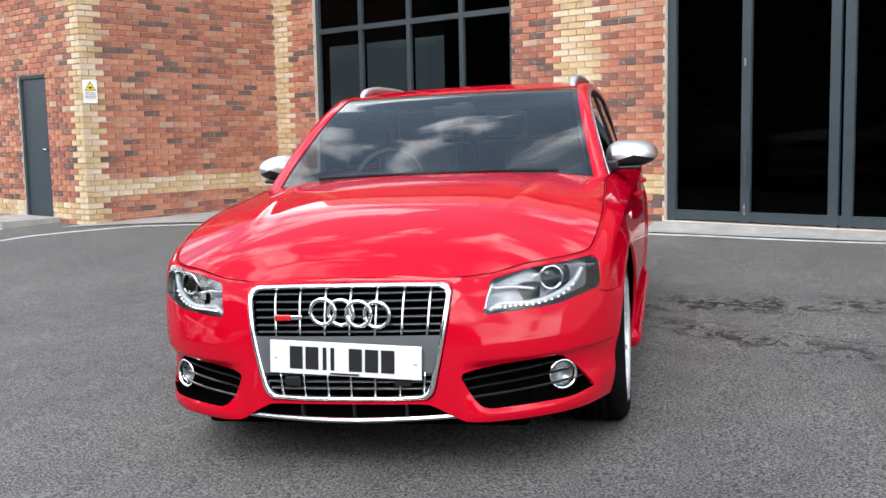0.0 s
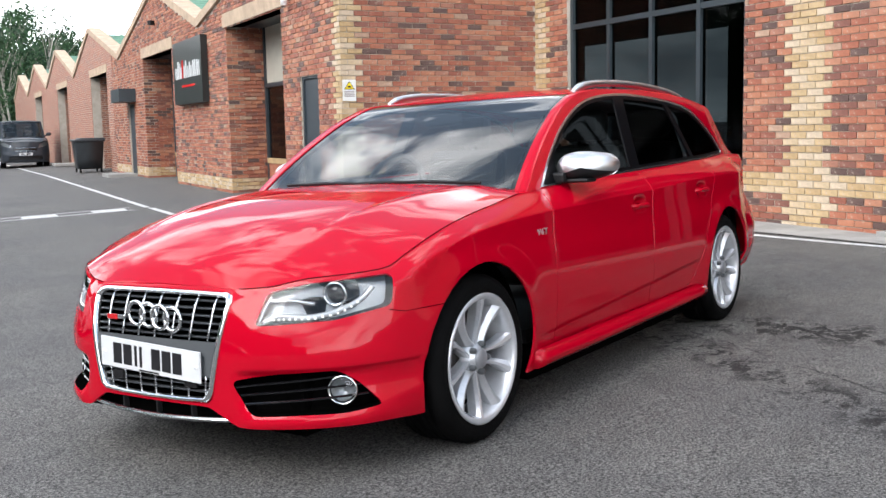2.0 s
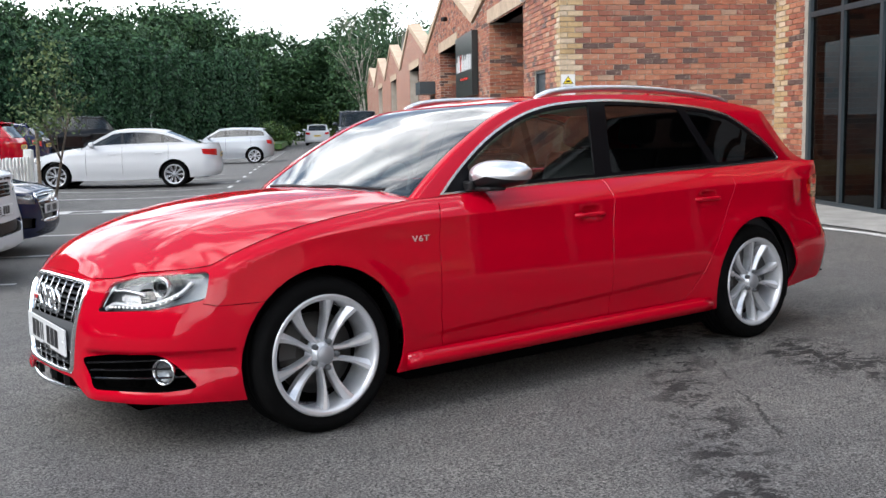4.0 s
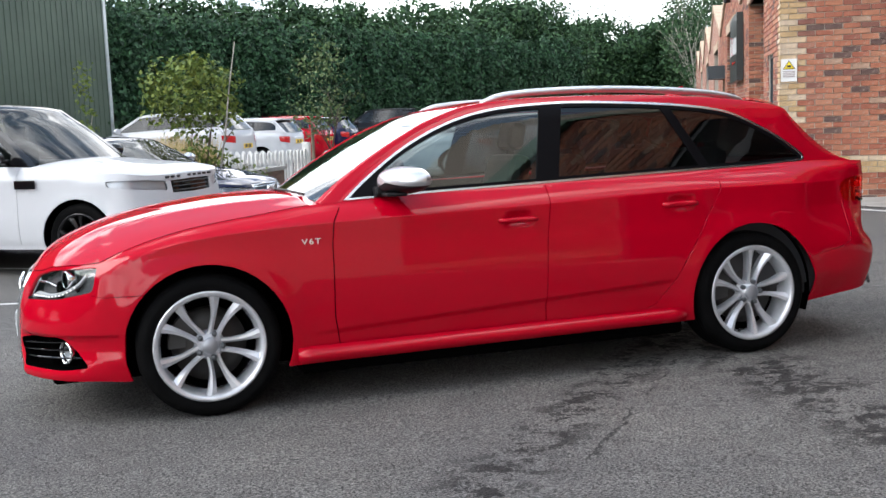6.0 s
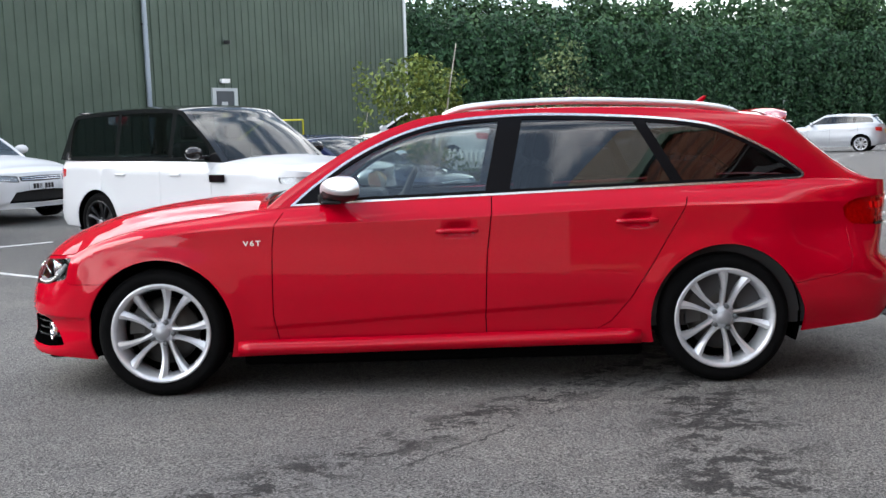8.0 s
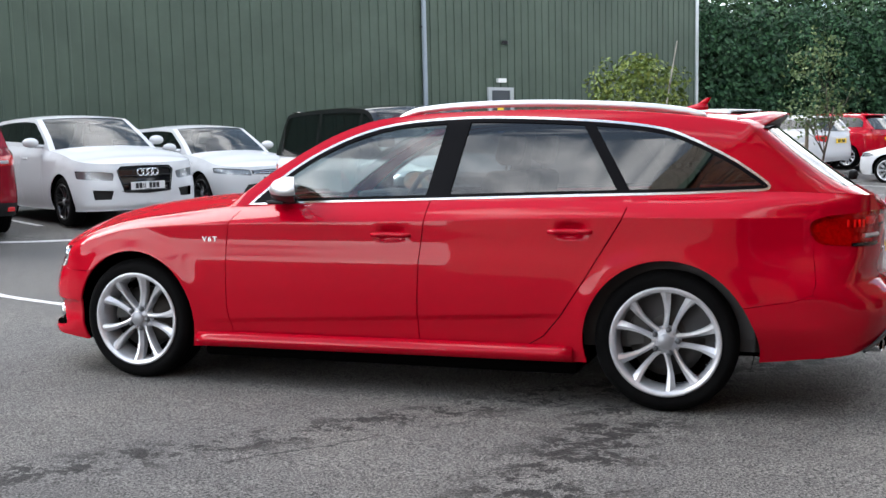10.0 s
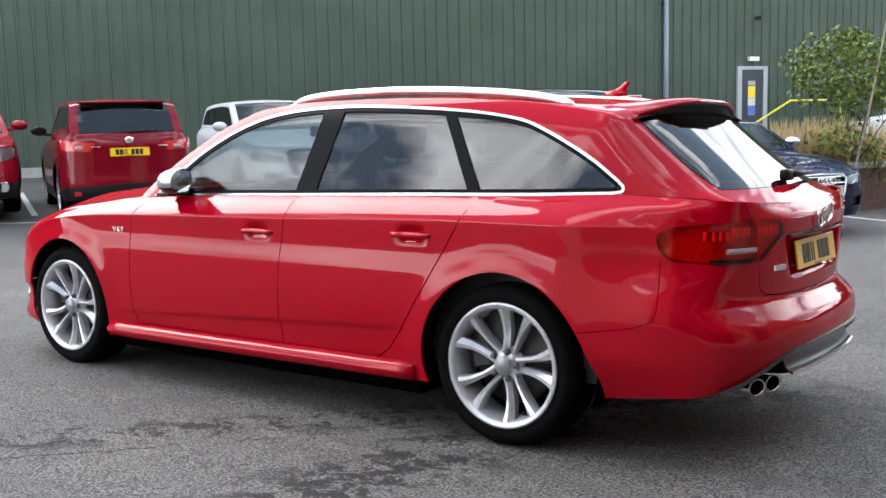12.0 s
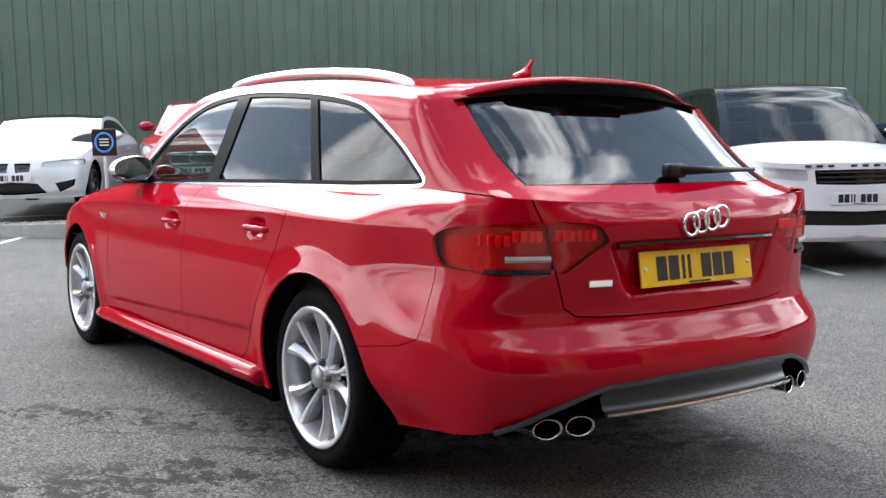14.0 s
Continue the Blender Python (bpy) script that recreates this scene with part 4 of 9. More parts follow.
for i in range(14):
    t = 11.2 + 2.7 * i / 13
    pts = over(np.array([(t, v) for v in np.linspace(-0.7, 0.7, 15)]))
    add_tube(bm, pts - [0.004, 0, 0.004], 0.0008, 4)
part("heater_lines", finish(bm, "heater_lines", BLACK), None, tailgate)

# roof spoiler: a red lid over an underside coloured black for its shade
def spoiler_row(y):
    e = abs(y) / 0.585
    x_tip, z_tip = 1.912 - 0.135 * e**2.4, 1.388 - 0.085 * e**2.6
    base = over(np.array([[9.55, y / 0.70]]))[0]
    foot = over(np.array([[10.62, y / 0.70]]))[0]
    lid = [(base[0], y, base[2] + 0.001), ((base[0] * 2 + x_tip) / 3, y, base[2] * 0.62 + z_tip * 0.38 + 0.010 * (1 - e**3)), ((base[0] + 2 * x_tip) / 3, y, base[2] * 0.30 + z_tip * 0.70 + 0.010 * (1 - e**3)), (x_tip, y, z_tip), (x_tip + 0.004, y, z_tip - 0.010), (x_tip - 0.004, y, z_tip - 0.016)]
    under = [(x_tip - 0.004, y, z_tip - 0.016), (x_tip - 0.03, y, z_tip - 0.024), (foot[0] + 0.012, y, foot[2] + 0.006), (foot[0] - 0.03, y, foot[2] + 0.004)]
    return lid, under


for nm_, k_row, mat_ in (("roof_spoiler", 0, RED), ("spoiler_underside", 1, BLACK)):
    bm = bmesh.new()
    rows = [[bm.verts.new(q) for q in spoiler_row(y)[k_row]] for y in np.linspace(-0.575, 0.575, 41)]
    for a, b in zip(rows, rows[1:]):
        for i in range(len(a) - 1):
            bm.faces.new((a[i], a[i + 1], b[i + 1], b[i]))
    bmesh.ops.recalc_face_normals(bm, faces=bm.faces)
    part(nm_, finish(bm, nm_, mat_, True), None, tailgate)
part("brake_light", box((1.905, -0.17, 1.374), (1.917, 0.17, 1.382), 0.002), TAIL_RED, tailgate)

# wheels
hero_wheel = wheel_meshes(0.324, 0.247, 0.225, spoke_w=0.038)
for ax in (-1.4055, 1.4055):
    for near in (True, False):
        y = -0.872 if near else 0.872
        place_wheel(hero_wheel, CAR, (ax, y, 0.345), near, 23 if ax < 0 else 15)
    # wheel wells coloured shadow black, with their shade in the material
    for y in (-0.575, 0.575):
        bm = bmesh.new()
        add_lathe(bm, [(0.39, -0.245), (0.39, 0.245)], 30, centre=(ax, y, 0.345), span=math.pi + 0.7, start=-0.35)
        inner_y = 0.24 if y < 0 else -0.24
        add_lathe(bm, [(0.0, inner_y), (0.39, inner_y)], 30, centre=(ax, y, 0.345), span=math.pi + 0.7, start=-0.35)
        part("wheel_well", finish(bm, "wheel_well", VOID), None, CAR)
# underside and cabin floor: shade-black boxes, set low to darken the ground below
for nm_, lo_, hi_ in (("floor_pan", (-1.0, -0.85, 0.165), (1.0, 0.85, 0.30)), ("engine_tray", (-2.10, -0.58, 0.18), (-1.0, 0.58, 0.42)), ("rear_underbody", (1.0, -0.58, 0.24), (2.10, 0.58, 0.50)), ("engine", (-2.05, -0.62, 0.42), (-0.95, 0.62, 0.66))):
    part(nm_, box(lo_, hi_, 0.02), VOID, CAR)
for near in (True, False):
    sg = -1 if near else 1
    prof = [(0.868, 0.222), (0.902, 0.226), (0.922, 0.250), (0.924, 0.266), (0.900, 0.292), (0.880, 0.300)]
    bm = bmesh.new()
    rows = []
    for x in np.linspace(-1.015, 0.985, 30):
        e = 1 - 0.10 * (smooth01(-x, 0.9, 1.02) + smooth01(x, 0.75, 0.99))
        rows.append([bm.verts.new((x, sg * (0.868 + (y - 0.868) * e), z + 0.010 * smooth01(x, -1, 1))) for y, z in prof])
    for a, b in zip(rows, rows[1:]):
        for i in range(len(prof) - 1):
            bm.faces.new((a[i], a[i + 1], b[i + 1], b[i]))
    bm.faces.new(rows[0]), bm.faces.new(rows[-1])
    bmesh.ops.recalc_face_normals(bm, faces=bm.faces)
    part("side_skirt", finish(bm, "side_skirt", RED, True), None, CAR)

# roof rails
for sg in (-1, 1):
    line = spline([(0.03, 1.398), (0.10, 1.420), (0.18, 1.434), (0.35, 1.446), (0.65, 1.450), (0.94, 1.441), (1.24, 1.421), (1.43, 1.397), (1.53, 1.372), (1.56, 1.358)], 6)
    bm = bmesh.new()
    rows = []
    for i, (x, z) in enumerate(line):
        y = float(hero.side_y(x, 1.40)) - 0.075
        e = min(1.0, i / 6, (len(line) - 1 - i) / 6)
        w, h = 0.010 + 0.012 * e, 0.008 + 0.009 * e
        rows.append([bm.verts.new((x, sg * (y + w * c), z + h * s)) for c, s in ((-1, -1), (-1, 0.2), (-0.6, 0.85), (0, 1), (0.6, 0.85), (1, 0.2), (1, -1))])
    for a, b in zip(rows, rows[1:]):
        for i in range(7):
            bm.faces.new((a[i], a[(i + 1) % 7], b[(i + 1) % 7], b[i]))
    bm.faces.new(rows[0]), bm.faces.new(rows[-1])
    bmesh.ops.recalc_face_normals(bm, faces=bm.faces)
    part("roof_rail", finish(bm, "roof_rail", MATT_ALU, True), None, CAR, "polished aluminium roof rail")
# aerial fin
bm = bmesh.new()
rows = []
for f in np.linspace(0, 1, 14):
    z = 1.418 + 0.062 * f
    x0 = float(np.interp(f, (0, 0.15, 0.30, 0.45, 0.60, 1.0), (1.395, 1.398, 1.412, 1.448, 1.472, 1.508)))
    x1 = float(np.interp(f, (0, 0.3, 0.5, 1.0), (1.515, 1.518, 1.510, 1.532)))
    w = 0.026 * (1 - smooth01(np.array([f]), 0.15, 0.5)[0]) + 0.004
    rows.append([bm.verts.new(q) for q in ((x0, 0, z), ((x0 * 2 + x1) / 3, -w, z), ((x0 + 2 * x1) / 3, -w * 0.9, z), (x1, 0, z), ((x0 + 2 * x1) / 3, w * 0.9, z), ((x0 * 2 + x1) / 3, w, z))])
for a, b in zip(rows, rows[1:]):
    for i in range(6):
        bm.faces.new((a[i], a[(i + 1) % 6], b[(i + 1) % 6], b[i]))
bm.faces.new(rows[-1])
bmesh.ops.recalc_face_normals(bm, faces=bm.faces)
part("aerial_fin", finish(bm, "aerial_fin", RED, True), None, CAR)


def wall_point(p, out=0.0):
    return Vector(hero.wall(np.array([[hero.S(p), p[2]]]), out)[0])


def flip_y(v, near):
    return Vector((v[0], v[1] if near else -v[1], v[2]))


# headlamps: a bowl behind a clear lens
lamp_tri = tri[names == "headlamp"].copy()
for near in (True, False):
    f = (lambda q: q) if near else mirrored
    lens = part("headlamp", skin("headlamp", LENS, [f((hero.wall(v2, 0.001), lamp_tri, N))], 0.0), None, CAR, "clear headlamp with projector and white running lights")
    lens.visible_shadow = False
    bowl = hero.wall(v2, -0.055)
    part("lamp_bowl", skin("lamp_bowl", LAMP_DARK, [f((bowl, lamp_tri, N))], 0), None, lens)
    rim = np.array(LAMP + LAMP[:1])
    a, b = hero.wall(rim), hero.wall(rim, -0.058)
    bm = bmesh.new()
    ra, rb = [bm.verts.new(flip_y(q, near)) for q in a], [bm.verts.new(flip_y(q, near)) for q in b]
    for i in range(len(ra) - 1):
        bm.faces.new((ra[i], ra[i + 1], rb[i + 1], rb[i]))
    part("lamp_housing", finish(bm, "lamp_housing", BLACK, True), None, lens)
    # projector
    c = flip_y(wall_point(F(0.715, 0.672), -0.045), near)
    aim = Vector((-0.92, -0.38 if near else 0.38, 0)).normalized()
    turn = aim.to_track_quat("-Y", "Z").to_matrix().to_4x4()
    bm = bmesh.new()
    add_lathe(bm, [(0.0, 0.004), (0.070, 0.004), (0.078, 0.012)], 24)
    bmesh.ops.transform(bm, matrix=Matrix.Translation(c) @ turn, verts=bm.verts)
    part("projector_surround", finish(bm, "projector_surround", GLOSSBLACK, True), None, lens)
    bm = bmesh.new()
    add_lathe(bm, [(0.036, -0.03), (0.040, -0.033), (0.043, -0.028), (0.043, 0.01)], 28)
    bmesh.ops.transform(bm, matrix=Matrix.Translation(c) @ turn, verts=bm.verts)
    part("projector_ring", finish(bm, "projector_ring", CHROME, True), None, lens)
    bm = bmesh.new()
    bmesh.ops.create_uvsphere(bm, u_segments=20, v_segments=12, radius=0.036)
    bmesh.ops.transform(bm, matrix=Matrix.Translation(c) @ turn @ Matrix.Diagonal((1, 0.7, 1, 1)), verts=bm.verts)
    part("projector", finish(bm, "projector", GLOSSBLACK, True), None, lens)
    # running-light swoosh of small lamps
    line = spline([(0.490, 0.585), (0.530, 0.604), (0.575, 0.602), (0.625, 0.598), (0.675, 0.604), (0.73, 0.622), (0.775, 0.652), (0.80, 0.690)], 8)
    pts = [flip_y(wall_point(F(y, z), -0.022), near) for y, z in line]
    bm = bmesh.new()
    add_tube(bm, pts, 0.010, 6)
    part("lamp_strip", finish(bm, "lamp_strip", LAMP_SILVER, True), None, lens)
    bm = bmesh.new()
    for y, z in spline([(0.515, 0.592), (0.575, 0.592), (0.65, 0.592), (0.73, 0.613), (0.785, 0.660)], 4)[:15]:
        q = flip_y(wall_point(F(y, z + 0.004), -0.010), near)
        bmesh.ops.create_icosphere(bm, subdivisions=1, radius=0.0045, matrix=Matrix.Translation(q))
    part("running_lights", finish(bm, "running_lights", LAMP_LED, True), None, lens)
    top = spline([(0.50, 0.665), (0.525, 0.655), (0.58, 0.655), (0.65, 0.640)], 6)
    bm = bmesh.new()
    add_tube(bm, [flip_y(wall_point(F(y, z), -0.024), near) for y, z in top], 0.007, 6)
    add_tube(bm, [flip_y(wall_point(F(y, z), -0.018), near) for y, z in spline([(0.475, 0.59), (0.49, 0.63), (0.515, 0.672)], 6)], 0.005, 6)
    part("lamp_inner_trim", finish(bm, "lamp_inner_trim", SATIN, True), None, lens)

# tail lamps
for near in (True, False):
    f = (lambda q: q) if near else mirrored
    for key, poly, own in (("tail_lamp", TAIL_OUT, CAR), ("tail_lamp_inner", TAIL_IN, tailgate)):
        tr = tri[names == key].copy()
        lens = part("tail_lamp", skin("tail_lamp", DARKLENS, [f((hero.wall(v2, 0.003), tr, N))], 0.006), None, own, "dark red tail lamp with light-emitting diodes")
        part("lamp_body", skin("lamp_body", TAIL_RED, [f((hero.wall(v2, -0.028), tr, N))], 0), None, lens)
        spans = np.linspace(0.635, 0.80, 8) if own is CAR else np.linspace(0.45, 0.575, 6)
        for y in spans:
            q = flip_y(wall_point(R(y, 0.890 - 0.012 * (own is CAR) * (y > 0.72)), -0.010), near)
            part("diode", box(q - Vector((0.006, 0.0100, 0.017)), q + Vector((0.006, 0.0100, 0.017)), 0.003), TAIL_LED, lens)
        if own is CAR:
            for z0, lo_, hi_, mat_, nm_, rad in ((0.824, 0.60, 0.735, LAMP_SILVER, "reversing_light", 0.0105), (0.786, 0.60, 0.79, GLOSSBLACK, "lamp_foot", 0.008)):
                pts = [flip_y(wall_point(R(y, z0), 0.0), near) for y in np.linspace(lo_, hi_, 12)]
                part(nm_, tube(pts, rad, 8), mat_, lens)

# grille
zf = lambda y, z, out=0.0: flip_y(wall_point(F(abs(y), z), out), y <= 0)
gout = [(0.0, 0.690), (0.20, 0.689), (0.335, 0.686), (0.356, 0.678), (0.365, 0.660), (0.334, 0.510), (0.298, 0.352), (0.288, 0.328), (0.268, 0.312), (0.15, 0.307), (0.0, 0.306)]
loop = [(-y, z) for y, z in gout] + [(y, z) for y, z in gout[::-1][1:-1]]
loop = dense(loop, 0.03)
n = len(loop)
# grille back and sides in shadow black: shade behind the bars as colour
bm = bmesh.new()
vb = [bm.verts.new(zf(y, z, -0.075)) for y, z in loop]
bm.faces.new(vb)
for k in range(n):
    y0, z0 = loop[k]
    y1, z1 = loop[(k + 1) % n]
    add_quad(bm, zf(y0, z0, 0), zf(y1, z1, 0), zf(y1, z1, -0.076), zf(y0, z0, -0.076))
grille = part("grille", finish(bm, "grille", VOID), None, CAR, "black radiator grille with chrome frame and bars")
bm = bmesh.new()
n = len(loop)
rows = []
for y, z in loop:
    o = zf(y, z, 0.006)
    i = zf(y * 0.945, 0.5 + (z - 0.5) * 0.925, 0.004)
    rows.append([o + Vector((0.02, 0, 0)), o, o * 0.5 + i * 0.5 + Vector((-0.006, 0, 0)), i, i + Vector((0.03, 0, 0))])
vs = [[bm.verts.new(q) for q in r] for r in rows]
for k in range(n):
    a, b = vs[k], vs[(k + 1) % n]
    for i in range(4):
        bm.faces.new((a[i], a[i + 1], b[i + 1], b[i]))
bmesh.ops.recalc_face_normals(bm, faces=bm.faces)
part("grille_frame", finish(bm, "grille_frame", CHROME, True), None, grille, "chrome frame")


def half_w(z):
    return float(np.interp(z, [0.306, 0.312, 0.352, 0.510, 0.660, 0.678, 0.690], [0.26, 0.262, 0.285, 0.318, 0.348, 0.345, 0.33]))


bars = [0.655, 0.630, 0.605, 0.580, 0.555, 0.533, 0.390, 0.367, 0.344]
for z in bars:
    w = half_w(z) * 0.985
    bm = bmesh.new()
    rows = []
    for y in np.linspace(-w, w, 17):
        o = zf(y, z, -0.014)
        rows.append([bm.verts.new(o + Vector(q)) for q in ((0, 0, 0.0035), (-0.003, 0, 0), (0, 0, -0.0035), (0.03, 0, -0.0015), (0.03, 0, 0.0015))])
    for a, b in zip(rows, rows[1:]):
        for i in range(5):
            bm.faces.new((a[i], a[(i + 1) % 5], b[(i + 1) % 5], b[i]))
    bmesh.ops.recalc_face_normals(bm, faces=bm.faces)
    part("grille_slat", finish(bm, "grille_slat", DIFFUSER, True), None, grille)
for y0 in (-0.285, -0.197, -0.105, -0.015, 0.073, 0.163, 0.252):
    for za, zb in ((0.524, 0.672), (0.318, 0.402)):
        bm = bmesh.new()
        add_tube(bm, [zf(y0 * (0.90 + 0.12 * (z - 0.31) / 0.36), z, -0.004) for z in np.linspace(za, zb, 6)], 0.0048 if za > 0.5 else 0.0035, 6)
        part("grille_bar", finish(bm, "grille_bar", SATIN, True), None, grille)
for y0 in (-0.19, 0.19):
    q = zf(y0, 0.372, -0.004)
    part("parking_sensor", box(q - Vector((0.006, 0.028, 0.016)), q + Vector((0.02, 0.028, 0.016)), 0.004), BLACK, grille)
# plate holder panel
bm = bmesh.new()
rows = []
for z in np.linspace(0.398, 0.522, 6):
    w = half_w(z) * 1.0
    rows.append([bm.verts.new(zf(y, z, -0.002)) for y in np.linspace(-w, w, 15)])
for a, b in zip(rows, rows[1:]):
    for i in range(14):
        bm.faces.new((a[i], a[i + 1], b[i + 1], b[i]))
bmesh.ops.recalc_face_normals(bm, faces=bm.faces)
part("plate_holder", finish(bm, "plate_holder", GREYPLASTIC, True), None, grille)


def rings(parent, centre, r, gap, tube_r, m, mat):
    """Four linked rings as one raised badge, flat in the local xz plane."""
    bm = bmesh.new()
    for k in range(4):
        cx = (k - 1.5) * gap
        pts = [(cx + r * math.cos(a), 0.0015 * (1 if k % 2 else -1), r * math.sin(a)) for a in np.linspace(0, 2 * math.pi, 32, endpoint=False)]
        add_tube(bm, pts, tube_r, 8, True)
    bmesh.ops.transform(bm, matrix=Matrix.Translation(centre) @ m, verts=bm.verts)
    return part("ring_badge", finish(bm, "ring_badge", mat, True), None, parent, "chrome badge of four rings")


face_front = pose(0, 0, 0, 0, 0, -90)
lean = math.degrees(math.atan2(0.09, 0.4))
rings(grille, zf(0, 0.598, 0.014) + Vector((0.0, -0.02, 0)), 0.042, 0.0615, 0.0072, pose(0, 0, 0, 0, 4, -90), CHROME)
part("badge", box((-2.242, 0.19, 0.574), (-2.232, 0.245, 0.594), 0.003), TAIL_RED, grille)
part("badge", box((-2.240, 0.15, 0.576), (-2.230, 0.19, 0.592), 0.003), CHROME, grille)


def number_plate(parent, m, mat, bars):
    """A plate facing -y in its own frame; the characters become plain bars."""
    bm = box((-0.26, -0.004, -0.0555), (0.26, 0.004, 0.0555), 0.002)
    bmesh.ops.transform(bm, matrix=m, verts=bm.verts)
    pl = part("number_plate", bm, mat, parent)
    for x0, x1 in bars:
        bm = box((x0, -0.0055, -0.038), (x1, -0.0035, 0.038))
        bmesh.ops.transform(bm, matrix=m, verts=bm.verts)
        part("plate_bar", bm, INK, pl)
    bm = box((-0.05, -0.0055, -0.052), (0.05, -0.0035, -0.046))
    bmesh.ops.transform(bm, matrix=m, verts=bm.verts)
    part("plate_maker_bar", bm, INK, pl)
    for x in (-0.24, 0.24):
        bm = bmesh.new()
        add_lathe(bm, [(0.0, -0.008), (0.006, -0.0075), (0.008, -0.004)], 12, centre=(x, 0, 0))
        bmesh.ops.transform(bm, matrix=m, verts=bm.verts)
        part("plate_screw", finish(bm, "plate_screw", PLATE_WHITE, True), None, pl)
    return pl


PLATE_BARS = [(-0.19, -0.145), (-0.135, -0.09), (-0.075, -0.062), (-0.048, -0.035), (0.015, 0.06), (0.07, 0.115), (0.125, 0.17)]
pz = zf(0, 0.448, 0.0)
number_plate(CAR, Matrix.Translation((pz.x - 0.008, 0.0, 0.447)) @ pose(0, 0, 0, 0, 3, -90), PLATE_WHITE, PLATE_BARS)
number_plate(CAR, Matrix.Translation((2.352, 0.0, 0.776)) @ pose(0, 0, 0, 0, 0, 90) @ pose(0, 0, 0, -9, 0, 0), PLATE_YELLOW, PLATE_BARS)
part("plate_light_strip", tube([(float(wall_point(R(abs(y), 0.862))[0]) + 0.002, y, 0.862 - 0.01 * abs(y)) for y in np.linspace(-0.36, 0.36, 15)], 0.006, 6), GLOSSBLACK, tailgate)
rings(tailgate, Vector((float(wall_point(R(0, 0.92))[0]) + 0.006, 0.0, 0.922)), 0.034, 0.048, 0.0055, pose(0, 0, 0, 0, -8, 90), CHROME)
q = wall_point(R(0.425, 0.745), 0.002)
part("badge", box((-0.004, -0.042, -0.011), (0.004, 0.042, 0.011), 0.003, Matrix.Translation(q) @ pose(0, 0, 0, 0, 0, -12)), CHROME, tailgate, "small chrome model badge")
# front lower intake, a black sheet painted as its shade, and blade
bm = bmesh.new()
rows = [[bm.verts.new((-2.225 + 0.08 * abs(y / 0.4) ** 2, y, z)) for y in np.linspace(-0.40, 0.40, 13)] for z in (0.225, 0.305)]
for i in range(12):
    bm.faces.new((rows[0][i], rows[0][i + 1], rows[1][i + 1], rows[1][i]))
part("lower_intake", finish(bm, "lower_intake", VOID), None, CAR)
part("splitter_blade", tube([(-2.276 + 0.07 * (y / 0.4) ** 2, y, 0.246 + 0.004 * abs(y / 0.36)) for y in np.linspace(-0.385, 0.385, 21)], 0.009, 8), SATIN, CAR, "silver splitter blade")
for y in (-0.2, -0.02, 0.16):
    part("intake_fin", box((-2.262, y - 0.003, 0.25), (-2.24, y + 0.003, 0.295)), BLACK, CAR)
# fog lamp intakes: hollows coloured black to paint the shade in them
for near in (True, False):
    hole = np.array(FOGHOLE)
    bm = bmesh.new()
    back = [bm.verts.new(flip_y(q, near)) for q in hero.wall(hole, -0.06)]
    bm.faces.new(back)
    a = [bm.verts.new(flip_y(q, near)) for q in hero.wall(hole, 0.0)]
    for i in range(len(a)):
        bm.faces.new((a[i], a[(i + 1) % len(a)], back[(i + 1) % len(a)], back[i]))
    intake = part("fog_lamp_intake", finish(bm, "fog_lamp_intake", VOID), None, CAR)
    for z0, z1 in ((0.368, 0.398), (0.338, 0.362), (0.308, 0.326)):
        pts = [flip_y(wall_point(F(y, z0 + (z1 - z0) * k / 11), -0.010), near) for k, y in enumerate(np.linspace(0.385, 0.775, 12))]
        part("intake_slat", tube(pts, 0.0045, 6), GLOSSBLACK, intake)
    c = flip_y(wall_point(F(0.713, 0.345), -0.012), near)
    aim = Vector((-0.86, -0.5 if near else 0.5, 0)).normalized()
    turn = Matrix.Translation(c) @ aim.to_track_quat("-Y", "Z").to_matrix().to_4x4()
    bm = bmesh.new()
    add_lathe(bm, [(0.046, 0.03), (0.052, -0.004), (0.050, -0.010), (0.046, -0.009), (0.044, 0.0)], 28)
    bmesh.ops.transform(bm, matrix=turn, verts=bm.verts)
    fog = part("fog_lamp", finish(bm, "fog_lamp", CHROME, True), None, CAR, "round fog lamp with chrome ring")
    bm = bmesh.new()
    add_lathe(bm, [(0.0, -0.004), (0.02, -0.003), (0.042, 0.004)], 24)
    bmesh.ops.transform(bm, matrix=turn, verts=bm.verts)
    part("fog_lens", finish(bm, "fog_lens", LENS, True), None, fog)
    bm = bmesh.new()
    add_lathe(bm, [(0.0, 0.03), (0.016, 0.028), (0.03, 0.018), (0.042, 0.006)], 24)
    bmesh.ops.transform(bm, matrix=turn, verts=bm.verts)
    part("fog_reflector", finish(bm, "fog_reflector", LAMP_DARK, True), None, fog)
# rear diffuser and exhausts
def lip_z(a):
    return float(np.interp(a, [0, 0.2, 0.43, 0.50, 0.60, 0.69, 0.76], [0.459, 0.457, 0.448, 0.428, 0.387, 0.340, 0.316]))


